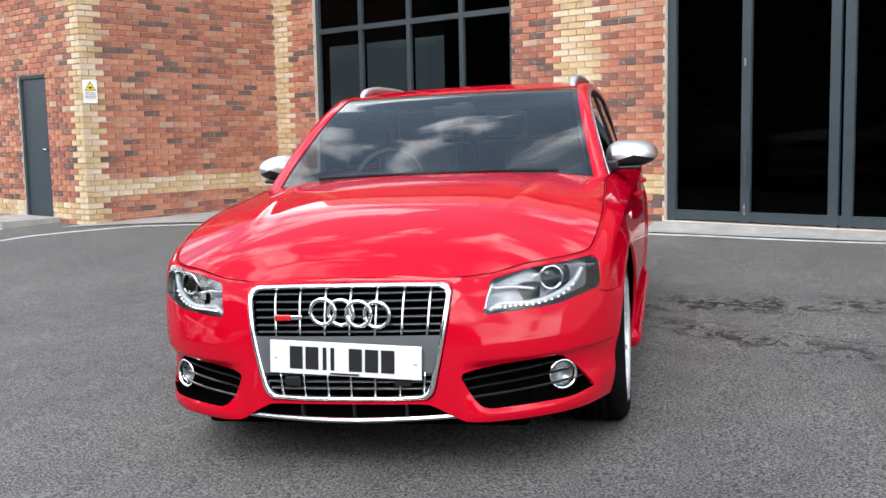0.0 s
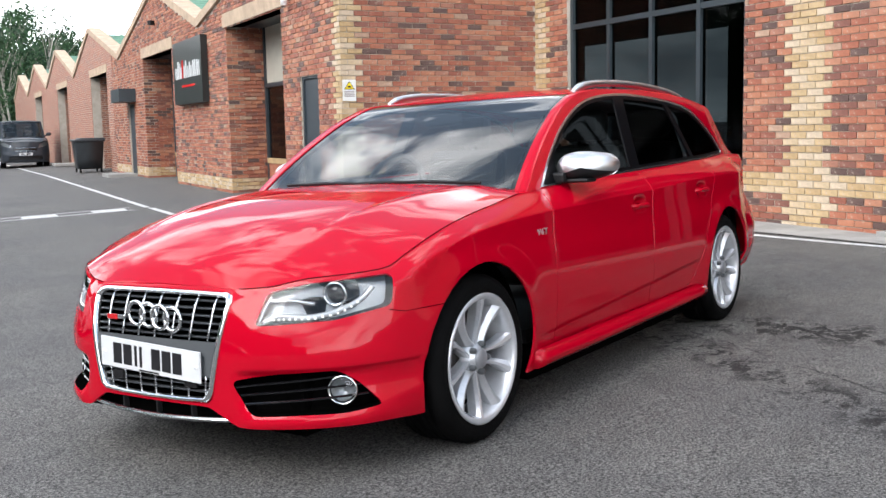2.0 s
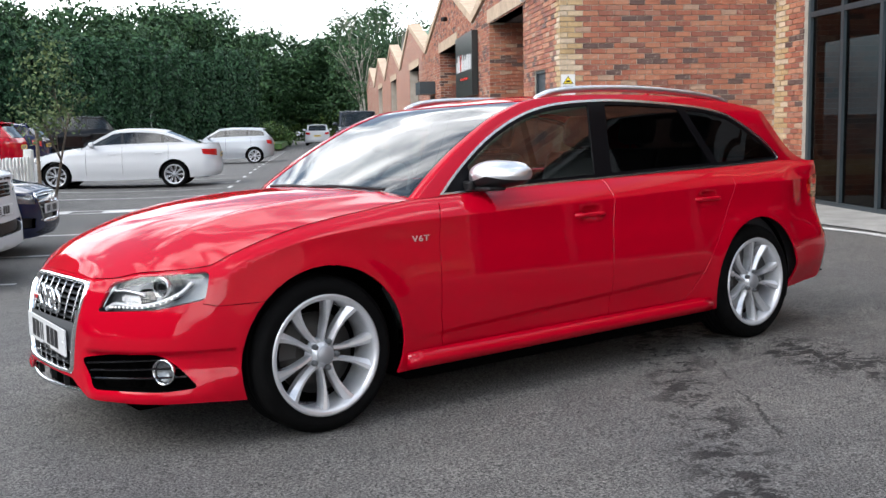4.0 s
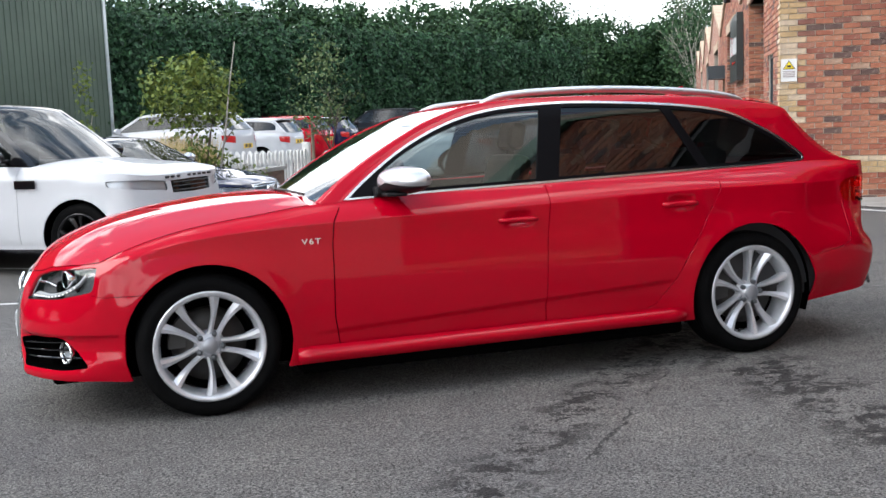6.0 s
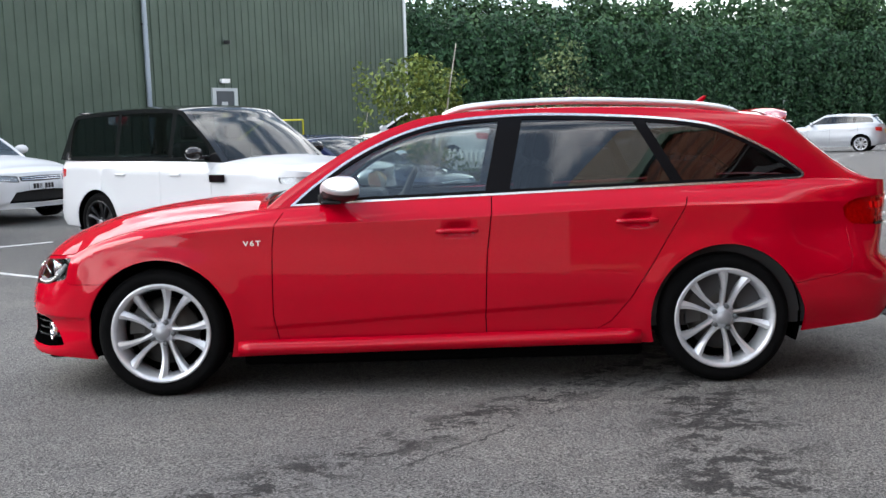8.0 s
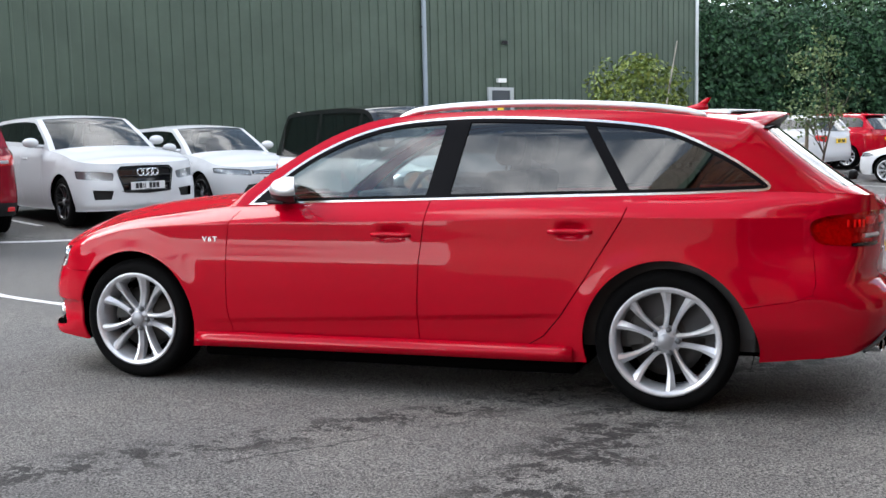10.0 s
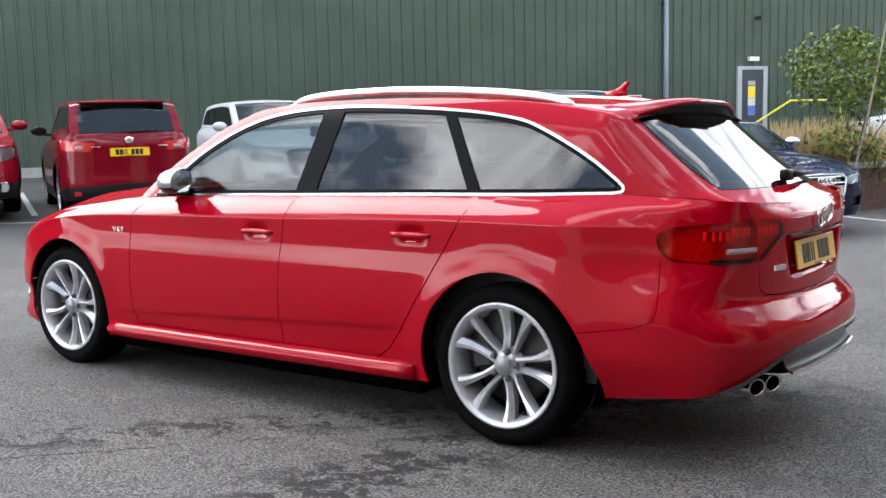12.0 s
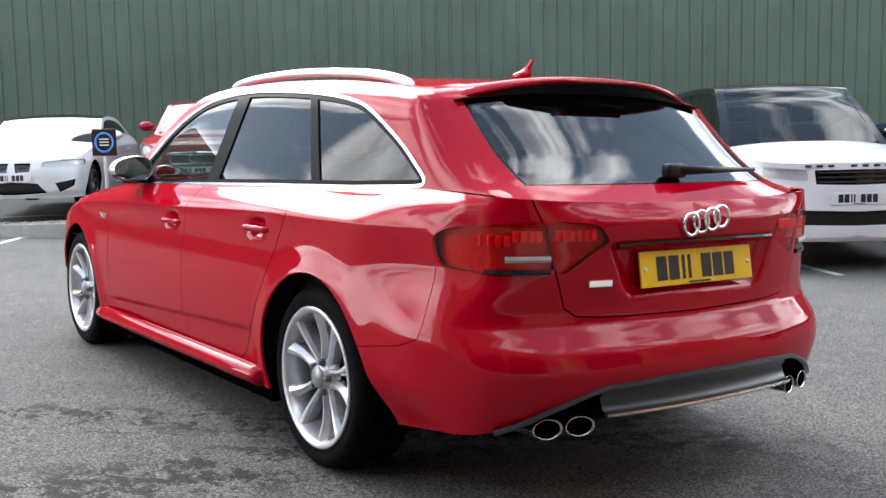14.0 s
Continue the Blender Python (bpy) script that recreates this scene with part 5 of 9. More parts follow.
def diffuser_rows(ys, depth, low, mat, name):
    bm = bmesh.new()
    rows = []
    for y in ys:
        a = abs(y)
        zt = lip_z(a)
        xr = float(wall_point(R(a, zt))[0])
        lo = min(low, zt - 0.03)
        rows.append([bm.verts.new(q) for q in ((xr - 0.004, y, zt + 0.004), (xr - 0.014, y, zt - 0.012), (xr - depth, y, (zt + lo) / 2), (xr - depth + 0.012, y, lo + 0.016), (xr - depth + 0.03, y, lo + 0.004), (xr - depth, y, lo - 0.006), (xr - 0.3, y, lo - 0.03))])
    for a, b in zip(rows, rows[1:]):
        for i in range(6):
            bm.faces.new((a[i], a[i + 1], b[i + 1], b[i]))
    bmesh.ops.recalc_face_normals(bm, faces=bm.faces)
    return part(name, finish(bm, name, mat, True), None, CAR)


diffuser_rows(np.linspace(-0.43, 0.43, 31), 0.035, 0.355, DIFFUSER, "rear_diffuser")
part("diffuser_blade", tube([(float(wall_point(R(abs(y), 0.45))[0]) - 0.004, y, 0.357) for y in np.linspace(-0.43, 0.43, 21)], 0.008, 6), SATIN, CAR)
# recess round the pipes, coloured black in place of its shade
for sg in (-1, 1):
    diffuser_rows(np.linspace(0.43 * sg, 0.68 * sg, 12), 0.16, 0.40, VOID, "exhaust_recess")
part("diffuser_lip", tube([(float(wall_point(R(abs(y), lip_z(abs(y))))[0]) + 0.001, y, lip_z(abs(y)) - 0.004) for y in np.linspace(-0.74, 0.74, 61)], 0.009, 6), DIFFUSER, CAR)
for y in (-0.600, -0.495, 0.600, 0.495):
    place = Matrix.Translation((2.322 + 0.025 * (abs(y) < 0.55), y, 0.325)) @ pose(0, 0, 0, 0, -3, 0) @ Matrix.Diagonal((1, 1.08, 0.72, 1))
    bm = bmesh.new()
    add_lathe(bm, [(0.036, -0.20), (0.041, 0.0), (0.043, 0.004), (0.040, 0.007), (0.037, 0.0)], 28, axis="x")
    for v in bm.verts:
        v.co.x += 0.35 * v.co.y * (1 if y < 0 else -1) if v.co.x > -0.1 else 0.0
    bmesh.ops.transform(bm, matrix=place, verts=bm.verts)
    pipe = part("exhaust_pipe", finish(bm, "exhaust_pipe", SATIN, True), None, CAR, "oval chrome exhaust tip")
    # bore: the shade inside the pipe is painted in black
    bm = bmesh.new()
    add_lathe(bm, [(0.037, 0.001), (0.036, -0.10), (0.0, -0.10)], 28, axis="x")
    for v in bm.verts:
        v.co.x += 0.35 * v.co.y * (1 if y < 0 else -1) if v.co.x > -0.05 else 0.0
    bmesh.ops.transform(bm, matrix=place, verts=bm.verts)
    part("pipe_bore", finish(bm, "pipe_bore", VOID, True), None, pipe, "exhaust bore coloured black as its shade")
# rear wiper
bm = bmesh.new()
wp = over(np.array([(13.75, v) for v in (0.06, 0.3, 0.66)])) + np.array([0.03, 0, 0.02])
add_tube(bm, [Vector(wp[0]) + Vector((0.004, 0, 0)), Vector(wp[1]), Vector(wp[2])], [0.016, 0.012, 0.006], 8)
add_box(bm, Vector(wp[0]) - Vector((0.03, 0.06, 0.025)), Vector(wp[0]) + Vector((0.012, 0.03, 0.022)), 0.012)
part("rear_wiper", finish(bm, "rear_wiper", BLACK, True), None, tailgate)
# door handles
for near in (True, False):
    for x0, z0, own in ((0.09, 0.818, doors["front", near]), (0.975, 0.842, doors["rear", near])):
        bm = bmesh.new()
        rows = []
        for i, f in enumerate(np.linspace(-1, 1, 15)):
            x = x0 + 0.105 * f
            y = float(wall_point(X(x, z0))[1])
            out = 0.036 * (1 - abs(f) ** 2.6) + 0.002
            h = 0.011 + 0.003 * (1 - f * f)
            rows.append([bm.verts.new(flip_y((x, y - out + d, z0 + e * h), near)) for d, e in ((0.012, 1), (0, 0.7), (-0.003, 0), (0, -0.7), (0.012, -1), (0.016, 0))])
        for a, b in zip(rows, rows[1:]):
            for i in range(6):
                bm.faces.new((a[i], a[(i + 1) % 6], b[(i + 1) % 6], b[i]))
        bm.faces.new(rows[0]), bm.faces.new(rows[-1])
        bmesh.ops.recalc_face_normals(bm, faces=bm.faces)
        part("door_handle", finish(bm, "door_handle", RED, True), None, own)
    # side badge
    q = flip_y(wall_point(X(-0.926, 0.784), 0.002), near)
    fc = bpy.data.curves.new("wing_badge", "FONT")
    fc.body, fc.size, fc.extrude, fc.align_x, fc.align_y = "V6T", 0.036, 0.0015, "CENTER", "CENTER"
    fc.space_character, fc.offset = 1.25, 0.0004
    fc.materials.append(BADGE)
    wb_ = part("wing_badge", fc, None, wings[near], "small chrome letters")
    wb_.matrix_local = Matrix.Translation(q) @ pose(0, 0, 0, 90, 0, 0 if near else 180) @ Matrix.Diagonal((1.25, 1, 1, 1))
# door mirrors
for near in (True, False):
    sg = -1 if near else 1
    caps = []
    for upper in (True, False):
        bm = bmesh.new()
        rows = []
        lo, hi = (-0.45, math.pi + 0.45) if upper else (math.pi + 0.45, 2 * math.pi - 0.45)
        for t in np.linspace(0, 1, 13):
            x = -0.565 + 0.135 * t**1.2
            k = math.sqrt(max(1 - (1 - min(t * 1.25, 1)) ** 2, 0.0)) * (1 - 0.05 * smooth01(t, 0.85, 1.0))
            ring_ = []
            for a in np.linspace(lo, hi, 22):
                c, s = math.cos(a), math.sin(a)
                c, s = math.copysign(abs(c) ** 0.85, c), math.copysign(abs(s) ** 0.9, s)
                taper = 1 - 0.16 * c
                ring_.append(bm.verts.new((x + 0.060 * c * k, sg * (0.886 + 0.120 * c * k + 0.010 * (1 - t)), 1.040 + 0.064 * s * k * taper - 0.006 * (1 - t))))
            rows.append(ring_)
        for a, b in zip(rows, rows[1:]):
            for i in range(21):
                bm.faces.new((a[i], a[i + 1], b[i + 1], b[i]))
        bmesh.ops.remove_doubles(bm, verts=bm.verts, dist=1e-4)
        bmesh.ops.recalc_face_normals(bm, faces=bm.faces)
        caps.append(part("door_mirror" if upper else "mirror_base", finish(bm, "door_mirror", MATT_ALU if upper else BLACK, True), None, CAR if upper else caps[0], "matt aluminium mirror cap" if upper else ""))
    mir = caps[0]
    bm = bmesh.new()
    bm.faces.new([bm.verts.new((-0.436 + 0.056 * math.cos(a), sg * (0.886 + 0.113 * math.copysign(abs(math.cos(a)) ** 0.75, math.cos(a))), 1.040 + 0.058 * math.copysign(abs(math.sin(a)) ** 0.75, math.sin(a)))) for a in np.linspace(0, 2 * math.pi, 28, endpoint=False)])
    part("mirror_glass", finish(bm, "mirror_glass", CHROME), None, mir, "mirror glass")
    bm = bmesh.new()
    add_box(bm, (-0.57, min(sg * 0.80, sg * 0.93), 0.968), (-0.47, max(sg * 0.80, sg * 0.93), 0.986), 0.008)
    add_box(bm, (-0.60, min(sg * 0.755, sg * 0.83), 0.968), (-0.52, max(sg * 0.755, sg * 0.83), 1.015), 0.012)
    part("mirror_foot", bm, BLACK, mir)
# wipers at the windscreen foot
for y0, y1 in ((-0.58, 0.02), (-0.02, 0.52)):
    a = over(np.array([(0.30, y0 / 0.78), (0.42, (y0 + y1) / 2 / 0.78), (0.36, y1 / 0.78)])) + np.array([-0.02, 0, 0.012])
    part("wiper", tube([tuple(q) for q in a], 0.008, 6), BLACK, CAR)
bm = bmesh.new()
pts0 = hood(np.array([(1.0, v) for v in np.linspace(-0.97, 0.97, 25)]))
pts1 = over(np.array([(0.22, v) for v in np.linspace(-0.93, 0.93, 25)]))
ra = [bm.verts.new(Vector(q) + Vector((-0.01, 0, -0.02))) for q in pts0]
rb = [bm.verts.new(Vector(q) + Vector((0, 0, -0.006))) for q in pts1]
for i in range(24):
    bm.faces.new((ra[i], ra[i + 1], rb[i + 1], rb[i]))
part("cowl", finish(bm, "cowl", BLACK), None, CAR)

# cabin
bm = bmesh.new()
add_box(bm, (-0.95, -0.74, 0.62), (-0.50, 0.74, 0.92), 0.05)
add_box(bm, (-0.62, -0.72, 0.80), (-0.36, 0.72, 0.955), 0.05)
add_box(bm, (-0.55, 0.14, 0.93), (-0.34, 0.58, 1.0), 0.04)
part("dashboard", bm, DASH, CAR)
bm = bmesh.new()
pts = [(-0.24 + 0.08 * math.sin(a), 0.37 + 0.185 * math.cos(a), 0.93 + 0.175 * math.sin(a)) for a in np.linspace(0, 2 * math.pi, 32, endpoint=False)]
add_tube(bm, pts, 0.016, 8, True)
add_box(bm, (-0.27, 0.29, 0.88), (-0.22, 0.45, 0.97), 0.02)
add_tube(bm, [(-0.245, 0.2, 0.93), (-0.245, 0.54, 0.93)], 0.014, 6)
part("steering_wheel", bm, LEATHER, CAR)


def car_seat(x, y, w):
    bm = bmesh.new()
    add_box(bm, (x - 0.28, y - w / 2, 0.42), (x + 0.24, y + w / 2, 0.58), 0.05)
    add_box(bm, (-0.06, -w / 2, 0.0), (0.07, w / 2, 0.60), 0.05, Matrix.Translation((x + 0.24, y, 0.54)) @ pose(0, 0, 0, 0, 16, 0))
    seat = part("seat", bm, LEATHER, CAR, "dark leather seat")
    bm = bmesh.new()
    add_box(bm, (-0.05, -0.13, 0.62), (0.05, 0.13, 0.79), 0.04, Matrix.Translation((x + 0.25, y, 0.545)) @ pose(0, 0, 0, 0, 14, 0))
    add_tube(bm, [(x + 0.40, y - 0.05, 1.08), (x + 0.42, y - 0.05, 1.2)], 0.007, 6)
    add_tube(bm, [(x + 0.40, y + 0.05, 1.08), (x + 0.42, y + 0.05, 1.2)], 0.007, 6)
    part("headrest", bm, LEATHER, seat)


for y in (-0.38, 0.38):
    car_seat(0.14, y, 0.50)
for y in (-0.42, 0.0, 0.42):
    car_seat(0.98, y, 0.42)
bm = bmesh.new()
add_box(bm, (-0.9, -0.78, 0.30), (2.1, 0.78, 0.36))
add_box(bm, (1.45, -0.66, 0.36), (2.15, 0.66, 0.94), 0.03)
part("cabin_floor", bm, DASH, CAR)
lin = []
for t0, t1 in ((T_HEAD + 0.1, T_TAIL),):
    p, t, n = over_piece(t0, t1, 30, -0.97, 0.97, -0.03)
    lin.append((p, t, -n))
part("headlining", skin("headlining", CABIN_PALE, lin, 0), None, CAR)
for near in (True, False):
    sg = -1 if near else 1
    bm = bmesh.new()
    rows = [[bm.verts.new((x, sg * (y - 0.0), z)) for x in np.linspace(-0.8, 1.9, 12)] for y, z in ((0.80, 0.36), (0.78, 0.7), (0.75, 0.94), (0.735, 0.978))]
    for a, b in zip(rows, rows[1:]):
        for i in range(11):
            bm.faces.new((a[i], a[i + 1], b[i + 1], b[i]))
    part("door_card", finish(bm, "door_card", DASH, True), None, CAR)
part("rear_view_mirror", box((-0.30, -0.11, 1.255), (-0.275, 0.11, 1.315), 0.012), BLACK, CAR)

# ---- the yard ----
U = Vector((0.5, math.sqrt(0.75), 0.0))
V = Vector((math.sqrt(0.75), -0.5, 0.0))


def at(u, n, z=0.0):
    """Yard axes: u along the buildings, n across towards the brick units."""
    return U * u + V * n + Vector((0, 0, z))


def un(u, n, z=0.0, turn=0.0):
    """A pose in yard axes, local x along u, local y along -n."""
    return Matrix.Translation(at(u, n, z)) @ pose(0, 0, 0, 0, 0, 60 + turn)


_far = pchip([(-60, 0.4), (-20, 0.22), (-12, 0.08), (-9.8, 0.04), (-8.8, -0.08), (-5, -0.17), (0.0, -0.04), (2.6, 0.06), (5.8, 0.10), (60, 0.10)])


def ground_z(x, y):
    x, y = np.asarray(x, float), np.asarray(y, float)
    n = x * V.x + y * V.y
    plane = 0.022 - 0.028 * y
    k = smooth01(np.hypot(x, y), 3.2, 7.0) * smooth01(y + np.maximum(0, x - 2.0), -1.0, 2.0)
    u = x * U.x + y * U.y
    return plane * (1 - k) + (_far(n) - 0.006 * np.clip(u - 30, 0, 60)) * k


def gz(u, n):
    p = at(u, n)
    return float(ground_z(p.x, p.y))


def asphalt():
    m = bpy.data.materials.new("asphalt")
    m.use_nodes = True
    nodes, links = m.node_tree.nodes, m.node_tree.links
    b = nodes["Principled BSDF"]
    co = nodes.new("ShaderNodeTexCoord")

    def noise_node(scale, detail=6, rough=0.6, dist=0.0):
        n = nodes.new("ShaderNodeTexNoise")
        n.inputs["Scale"].default_value, n.inputs["Detail"].default_value = scale, detail
        n.inputs["Roughness"].default_value, n.inputs["Distortion"].default_value = rough, dist
        links.new(co.outputs["Object"], n.inputs["Vector"])
        return n

    def ramp(src, p0, c0, p1, c1):
        r = nodes.new("ShaderNodeValToRGB")
        r.color_ramp.elements[0].position, r.color_ramp.elements[1].position = p0, p1
        r.color_ramp.elements[0].color, r.color_ramp.elements[1].color = (*c0, 1), (*c1, 1)
        links.new(src, r.inputs["Fac"])
        return r

    def mul(a, c, kind="MULTIPLY", fac=1.0):
        x = nodes.new("ShaderNodeMix")
        x.data_type, x.blend_type = "RGBA", kind
        x.inputs["Factor"].default_value = fac
        links.new(a, x.inputs["A"])
        links.new(c, x.inputs["B"])
        return x.outputs["Result"]

    grain = ramp(noise_node(95, 5, 0.8).outputs["Fac"], 0.43, (0.014, 0.014, 0.014), 0.60, (0.218, 0.211, 0.202))
    speck = ramp(noise_node(170, 2, 0.5).outputs["Fac"], 0.60, (0, 0, 0), 0.70, (0.19, 0.183, 0.174))
    large = ramp(noise_node(0.55, 5, 0.6).outputs["Fac"], 0.32, (0.80, 0.80, 0.82), 0.68, (1.12, 1.10, 1.06))
    mid = ramp(noise_node(7, 6, 0.7).outputs["Fac"], 0.35, (0.86, 0.86, 0.86), 0.65, (1.1, 1.1, 1.1))
    col = mul(mul(mul(grain.outputs["Color"], speck.outputs["Color"], "ADD"), large.outputs["Color"]), mid.outputs["Color"])
    # damp-dark broken stains
    st_a = ramp(noise_node(7.5, 10, 0.8, 0.35).outputs["Fac"], 0.505, (1, 1, 1), 0.53, (0.16, 0.157, 0.16))
    mp = nodes.new("ShaderNodeMapping")
    mp.inputs["Rotation"].default_value = (0, 0, radians(35))
    mp.inputs["Scale"].default_value = (0.5, 1.6, 1)
    links.new(co.outputs["Object"], mp.inputs["Vector"])
    nb = nodes.new("ShaderNodeTexNoise")
    nb.inputs["Scale"].default_value, nb.inputs["Detail"].default_value, nb.inputs["Roughness"].default_value = 0.9, 3, 0.5
    links.new(mp.outputs["Vector"], nb.inputs["Vector"])
    where = ramp(nb.outputs["Fac"], 0.52, (0, 0, 0), 0.64, (1, 1, 1))

    def calc(kind, a, c=None):
        q = nodes.new("ShaderNodeMath")
        q.operation = kind
        for i, v in enumerate((a, c)):
            if v is None:
                continue
            if isinstance(v, float):
                q.inputs[i].default_value = v
            else:
                links.new(v, q.inputs[i])
        return q.outputs["Value"]

    def band(nx, ny, c, inner, outer, wobble=None, amount=0.0):
        """1 along a straight line on the ground, fading to 0 beside it."""
        d = nodes.new("ShaderNodeVectorMath")
        d.operation = "DOT_PRODUCT"
        links.new(co.outputs["Object"], d.inputs[0])
        d.inputs[1].default_value = (nx, ny, 0)
        v = d.outputs["Value"]
        if wobble is not None:
            v = calc("ADD", v, calc("MULTIPLY", wobble, amount))
        v = calc("ABSOLUTE", calc("SUBTRACT", v, c))
        r = nodes.new("ShaderNodeMapRange")
        r.inputs["From Min"].default_value, r.inputs["From Max"].default_value = inner, outer
        r.inputs["To Min"].default_value, r.inputs["To Max"].default_value = 1.0, 0.0
        links.new(v, r.inputs["Value"])
        return r.outputs["Result"]

    # two worn joints in the surface hold most of the damp
    seam = calc("MULTIPLY", calc("MAXIMUM", band(0.739, -0.674, 1.085, 0.08, 0.26), calc("MULTIPLY", band(0.99, -0.136, 1.40, 0.16, 0.42), 1.0)), calc("MULTIPLY", band(0.0, 1.0, -1.2, 1.6, 2.4), band(1.0, 0.0, 0.8, 1.6, 2.2)))
    spots = calc("MAXIMUM", calc("MULTIPLY", where.outputs["Color"], 0.14), seam)
    crack = calc("MULTIPLY", band(0.76, -0.65, 1.40, 0.003, 0.010, noise_node(3.0, 8, 0.7).outputs["Fac"], 0.25), calc("MULTIPLY", band(0.65, 0.76, -0.80, 0.9, 1.1), ramp(noise_node(8, 3).outputs["Fac"], 0.42, (0, 0, 0), 0.5, (1, 1, 1)).outputs["Color"]))
    mx = nodes.new("ShaderNodeMix")
    mx.data_type = "RGBA"
    links.new(spots, mx.inputs["Factor"])
    mx.inputs["A"].default_value = (1, 1, 1, 1)
    links.new(st_a.outputs["Color"], mx.inputs["B"])
    col = mul(col, mx.outputs["Result"])
    ck = nodes.new("ShaderNodeMix")
    ck.data_type = "RGBA"
    links.new(crack, ck.inputs["Factor"])
    links.new(col, ck.inputs["A"])
    ck.inputs["B"].default_value = (0.012, 0.012, 0.012, 1)
    col = ck.outputs["Result"]
    links.new(col, b.inputs["Base Color"])
    b.inputs["Roughness"].default_value = 0.82
    b.inputs["Specular IOR Level"].default_value = 0.3
    bp = nodes.new("ShaderNodeBump")
    bp.inputs["Strength"].default_value, bp.inputs["Distance"].default_value = 0.8, 0.007
    links.new(noise_node(130, 4, 0.75).outputs["Fac"], bp.inputs["Height"])
    links.new(bp.outputs["Normal"], b.inputs["Normal"])
    return m


ASPHALT = asphalt()
LINEPAINT = material("road_paint", (0.66, 0.66, 0.64), 0.7, noise_scale=9, color2=(0.40, 0.40, 0.39), bump=0.3, bump_scale=140)
CONCRETE = material("concrete", (0.34, 0.33, 0.31), 0.85, noise_scale=3, color2=(0.24, 0.235, 0.22), bump=0.3, bump_scale=60)

# ground: fine near the car, coarse to the horizon
axis = np.unique(np.concatenate([np.arange(-14, 24.1, 0.5), np.linspace(24, 60, 19), [80, 120, 200, 400, 900, 2000], -np.array([16, 20, 30, 60, 120, 300, 900, 2000.0])]))
gxs, gys = np.meshgrid(axis, axis, indexing="ij")
gzs = ground_z(gxs, gys)
ng = len(axis)
gi = np.arange(ng * ng).reshape(ng, ng)
me = bpy.data.meshes.new("ground")
me.from_pydata(np.stack([gxs.ravel(), gys.ravel(), gzs.ravel()], 1).tolist(), [], np.stack([gi[:-1, :-1].ravel(), gi[1:, :-1].ravel(), gi[1:, 1:].ravel(), gi[:-1, 1:].ravel()], 1).tolist())
me.materials.append(ASPHALT)
me.polygons.foreach_set("use_smooth", [True] * len(me.polygons))
tagged(new("ground", me), "worn grey asphalt yard with dark damp stains", "asphalt", kind="structure")


def painted_line(name, pts, width, label, group=""):
    """A painted strip that follows the ground through (u, n) points."""
    p = dense(pts, 0.5, False)
    bm = bmesh.new()
    rows = []
    for i, (u, n) in enumerate(p):
        a, b = np.array(p[max(i - 1, 0)]), np.array(p[min(i + 1, len(p) - 1)])
        d = (b - a) / np.linalg.norm(b - a)
        off = np.array([-d[1], d[0]]) * width / 2
        rows.append([bm.verts.new(at(*(np.array((u, n)) + s * off), gz(*(np.array((u, n)) + s * off)) + 0.005)) for s in (-1, 1)])
    for a, b in zip(rows, rows[1:]):
        bm.faces.new((a[0], a[1], b[1], b[0]))
    bmesh.ops.recalc_face_normals(bm, faces=bm.faces)
    for f in bm.faces:
        if f.normal.z < 0:
            f.normal_flip()
    return tagged(new(name, finish(bm, name, LINEPAINT)), label, "road marking", group, "structure")


WL = "white painted line on the asphalt"
painted_line("road_line", [(-8, 5.45), (1.4, 5.15), (4.3, 4.75), (6.5, 4.0), (8.0, 2.83), (8.4, 1.6), (8.3, 0.73), (13.0, 0.68)], 0.10, WL)
painted_line("road_line", [(13.2, 0.66), (60, 0.62)], 0.10, WL)
for k in range(7):
    painted_line("give_way_dash", [(13.2, 0.3 - 0.55 * 2 * k), (13.2, -0.25 - 0.55 * 2 * k)], 0.42, "white give-way dash across the yard road", "give-way dashes")
for u in (12.92, 13.48):
    painted_line("road_line", [(u, 0.4), (u, -8)], 0.08, WL)
for u in (-9.3, -6.8, -4.2, -0.6, 2.15, 4.5, 6.8, 9.2):
    painted_line("bay_line", [(u, -3.7), (u, -8.6)], 0.09, "white parking bay line on the asphalt", "parking bay lines")
for u in (-9, -6.4, -3.7, -1.1, 1.7, 4.2, 6.8):
    painted_line("bay_line", [(u, -11.0), (u, -15.6)], 0.09, "white parking bay line on the asphalt", "parking bay lines")
painted_line("road_line", [(-14, -11.4), (-4, -10.9), (1, -9.4), (4.2, -8.75)], 0.09, WL)
for k in range(18):
    painted_line("bay_dash", [(16.5 + 2.4 * k, -2.95), (17.3 + 2.4 * k, -2.95)], 0.09, "short white dash ending a parking bay", "bay dashes")
    painted_line("bay_line", [(16.6 + 2.4 * k, -3.1), (16.6 + 2.4 * k, -7.6)], 0.08, "white parking bay line on the asphalt", "parking bay lines")


def arrow(u, n, s=1.0, turn=0.0):
    pts = [(-0.06, 0), (0.06, 0), (0.06, 1.1), (0.28, 1.1), (0, 1.9), (-0.28, 1.1), (-0.06, 1.1)]
    bm = bmesh.new()
    a = radians(turn)
    vs = []
    for x, y in pts:
        uu, nn = u + (y * math.cos(a) - x * math.sin(a)) * s, n + (x * math.cos(a) + y * math.sin(a)) * s
        vs.append(bm.verts.new(at(uu, nn, gz(uu, nn) + 0.007)))
    bm.faces.new(vs)
    bmesh.ops.recalc_face_normals(bm, faces=bm.faces)
    for f in bm.faces:
        if f.normal.z < 0:
            f.normal_flip()
    tagged(new("road_arrow", finish(bm, "road_arrow", LINEPAINT)), "white direction arrow painted on asphalt", "road marking", kind="structure")


arrow(27.5, -1.3)
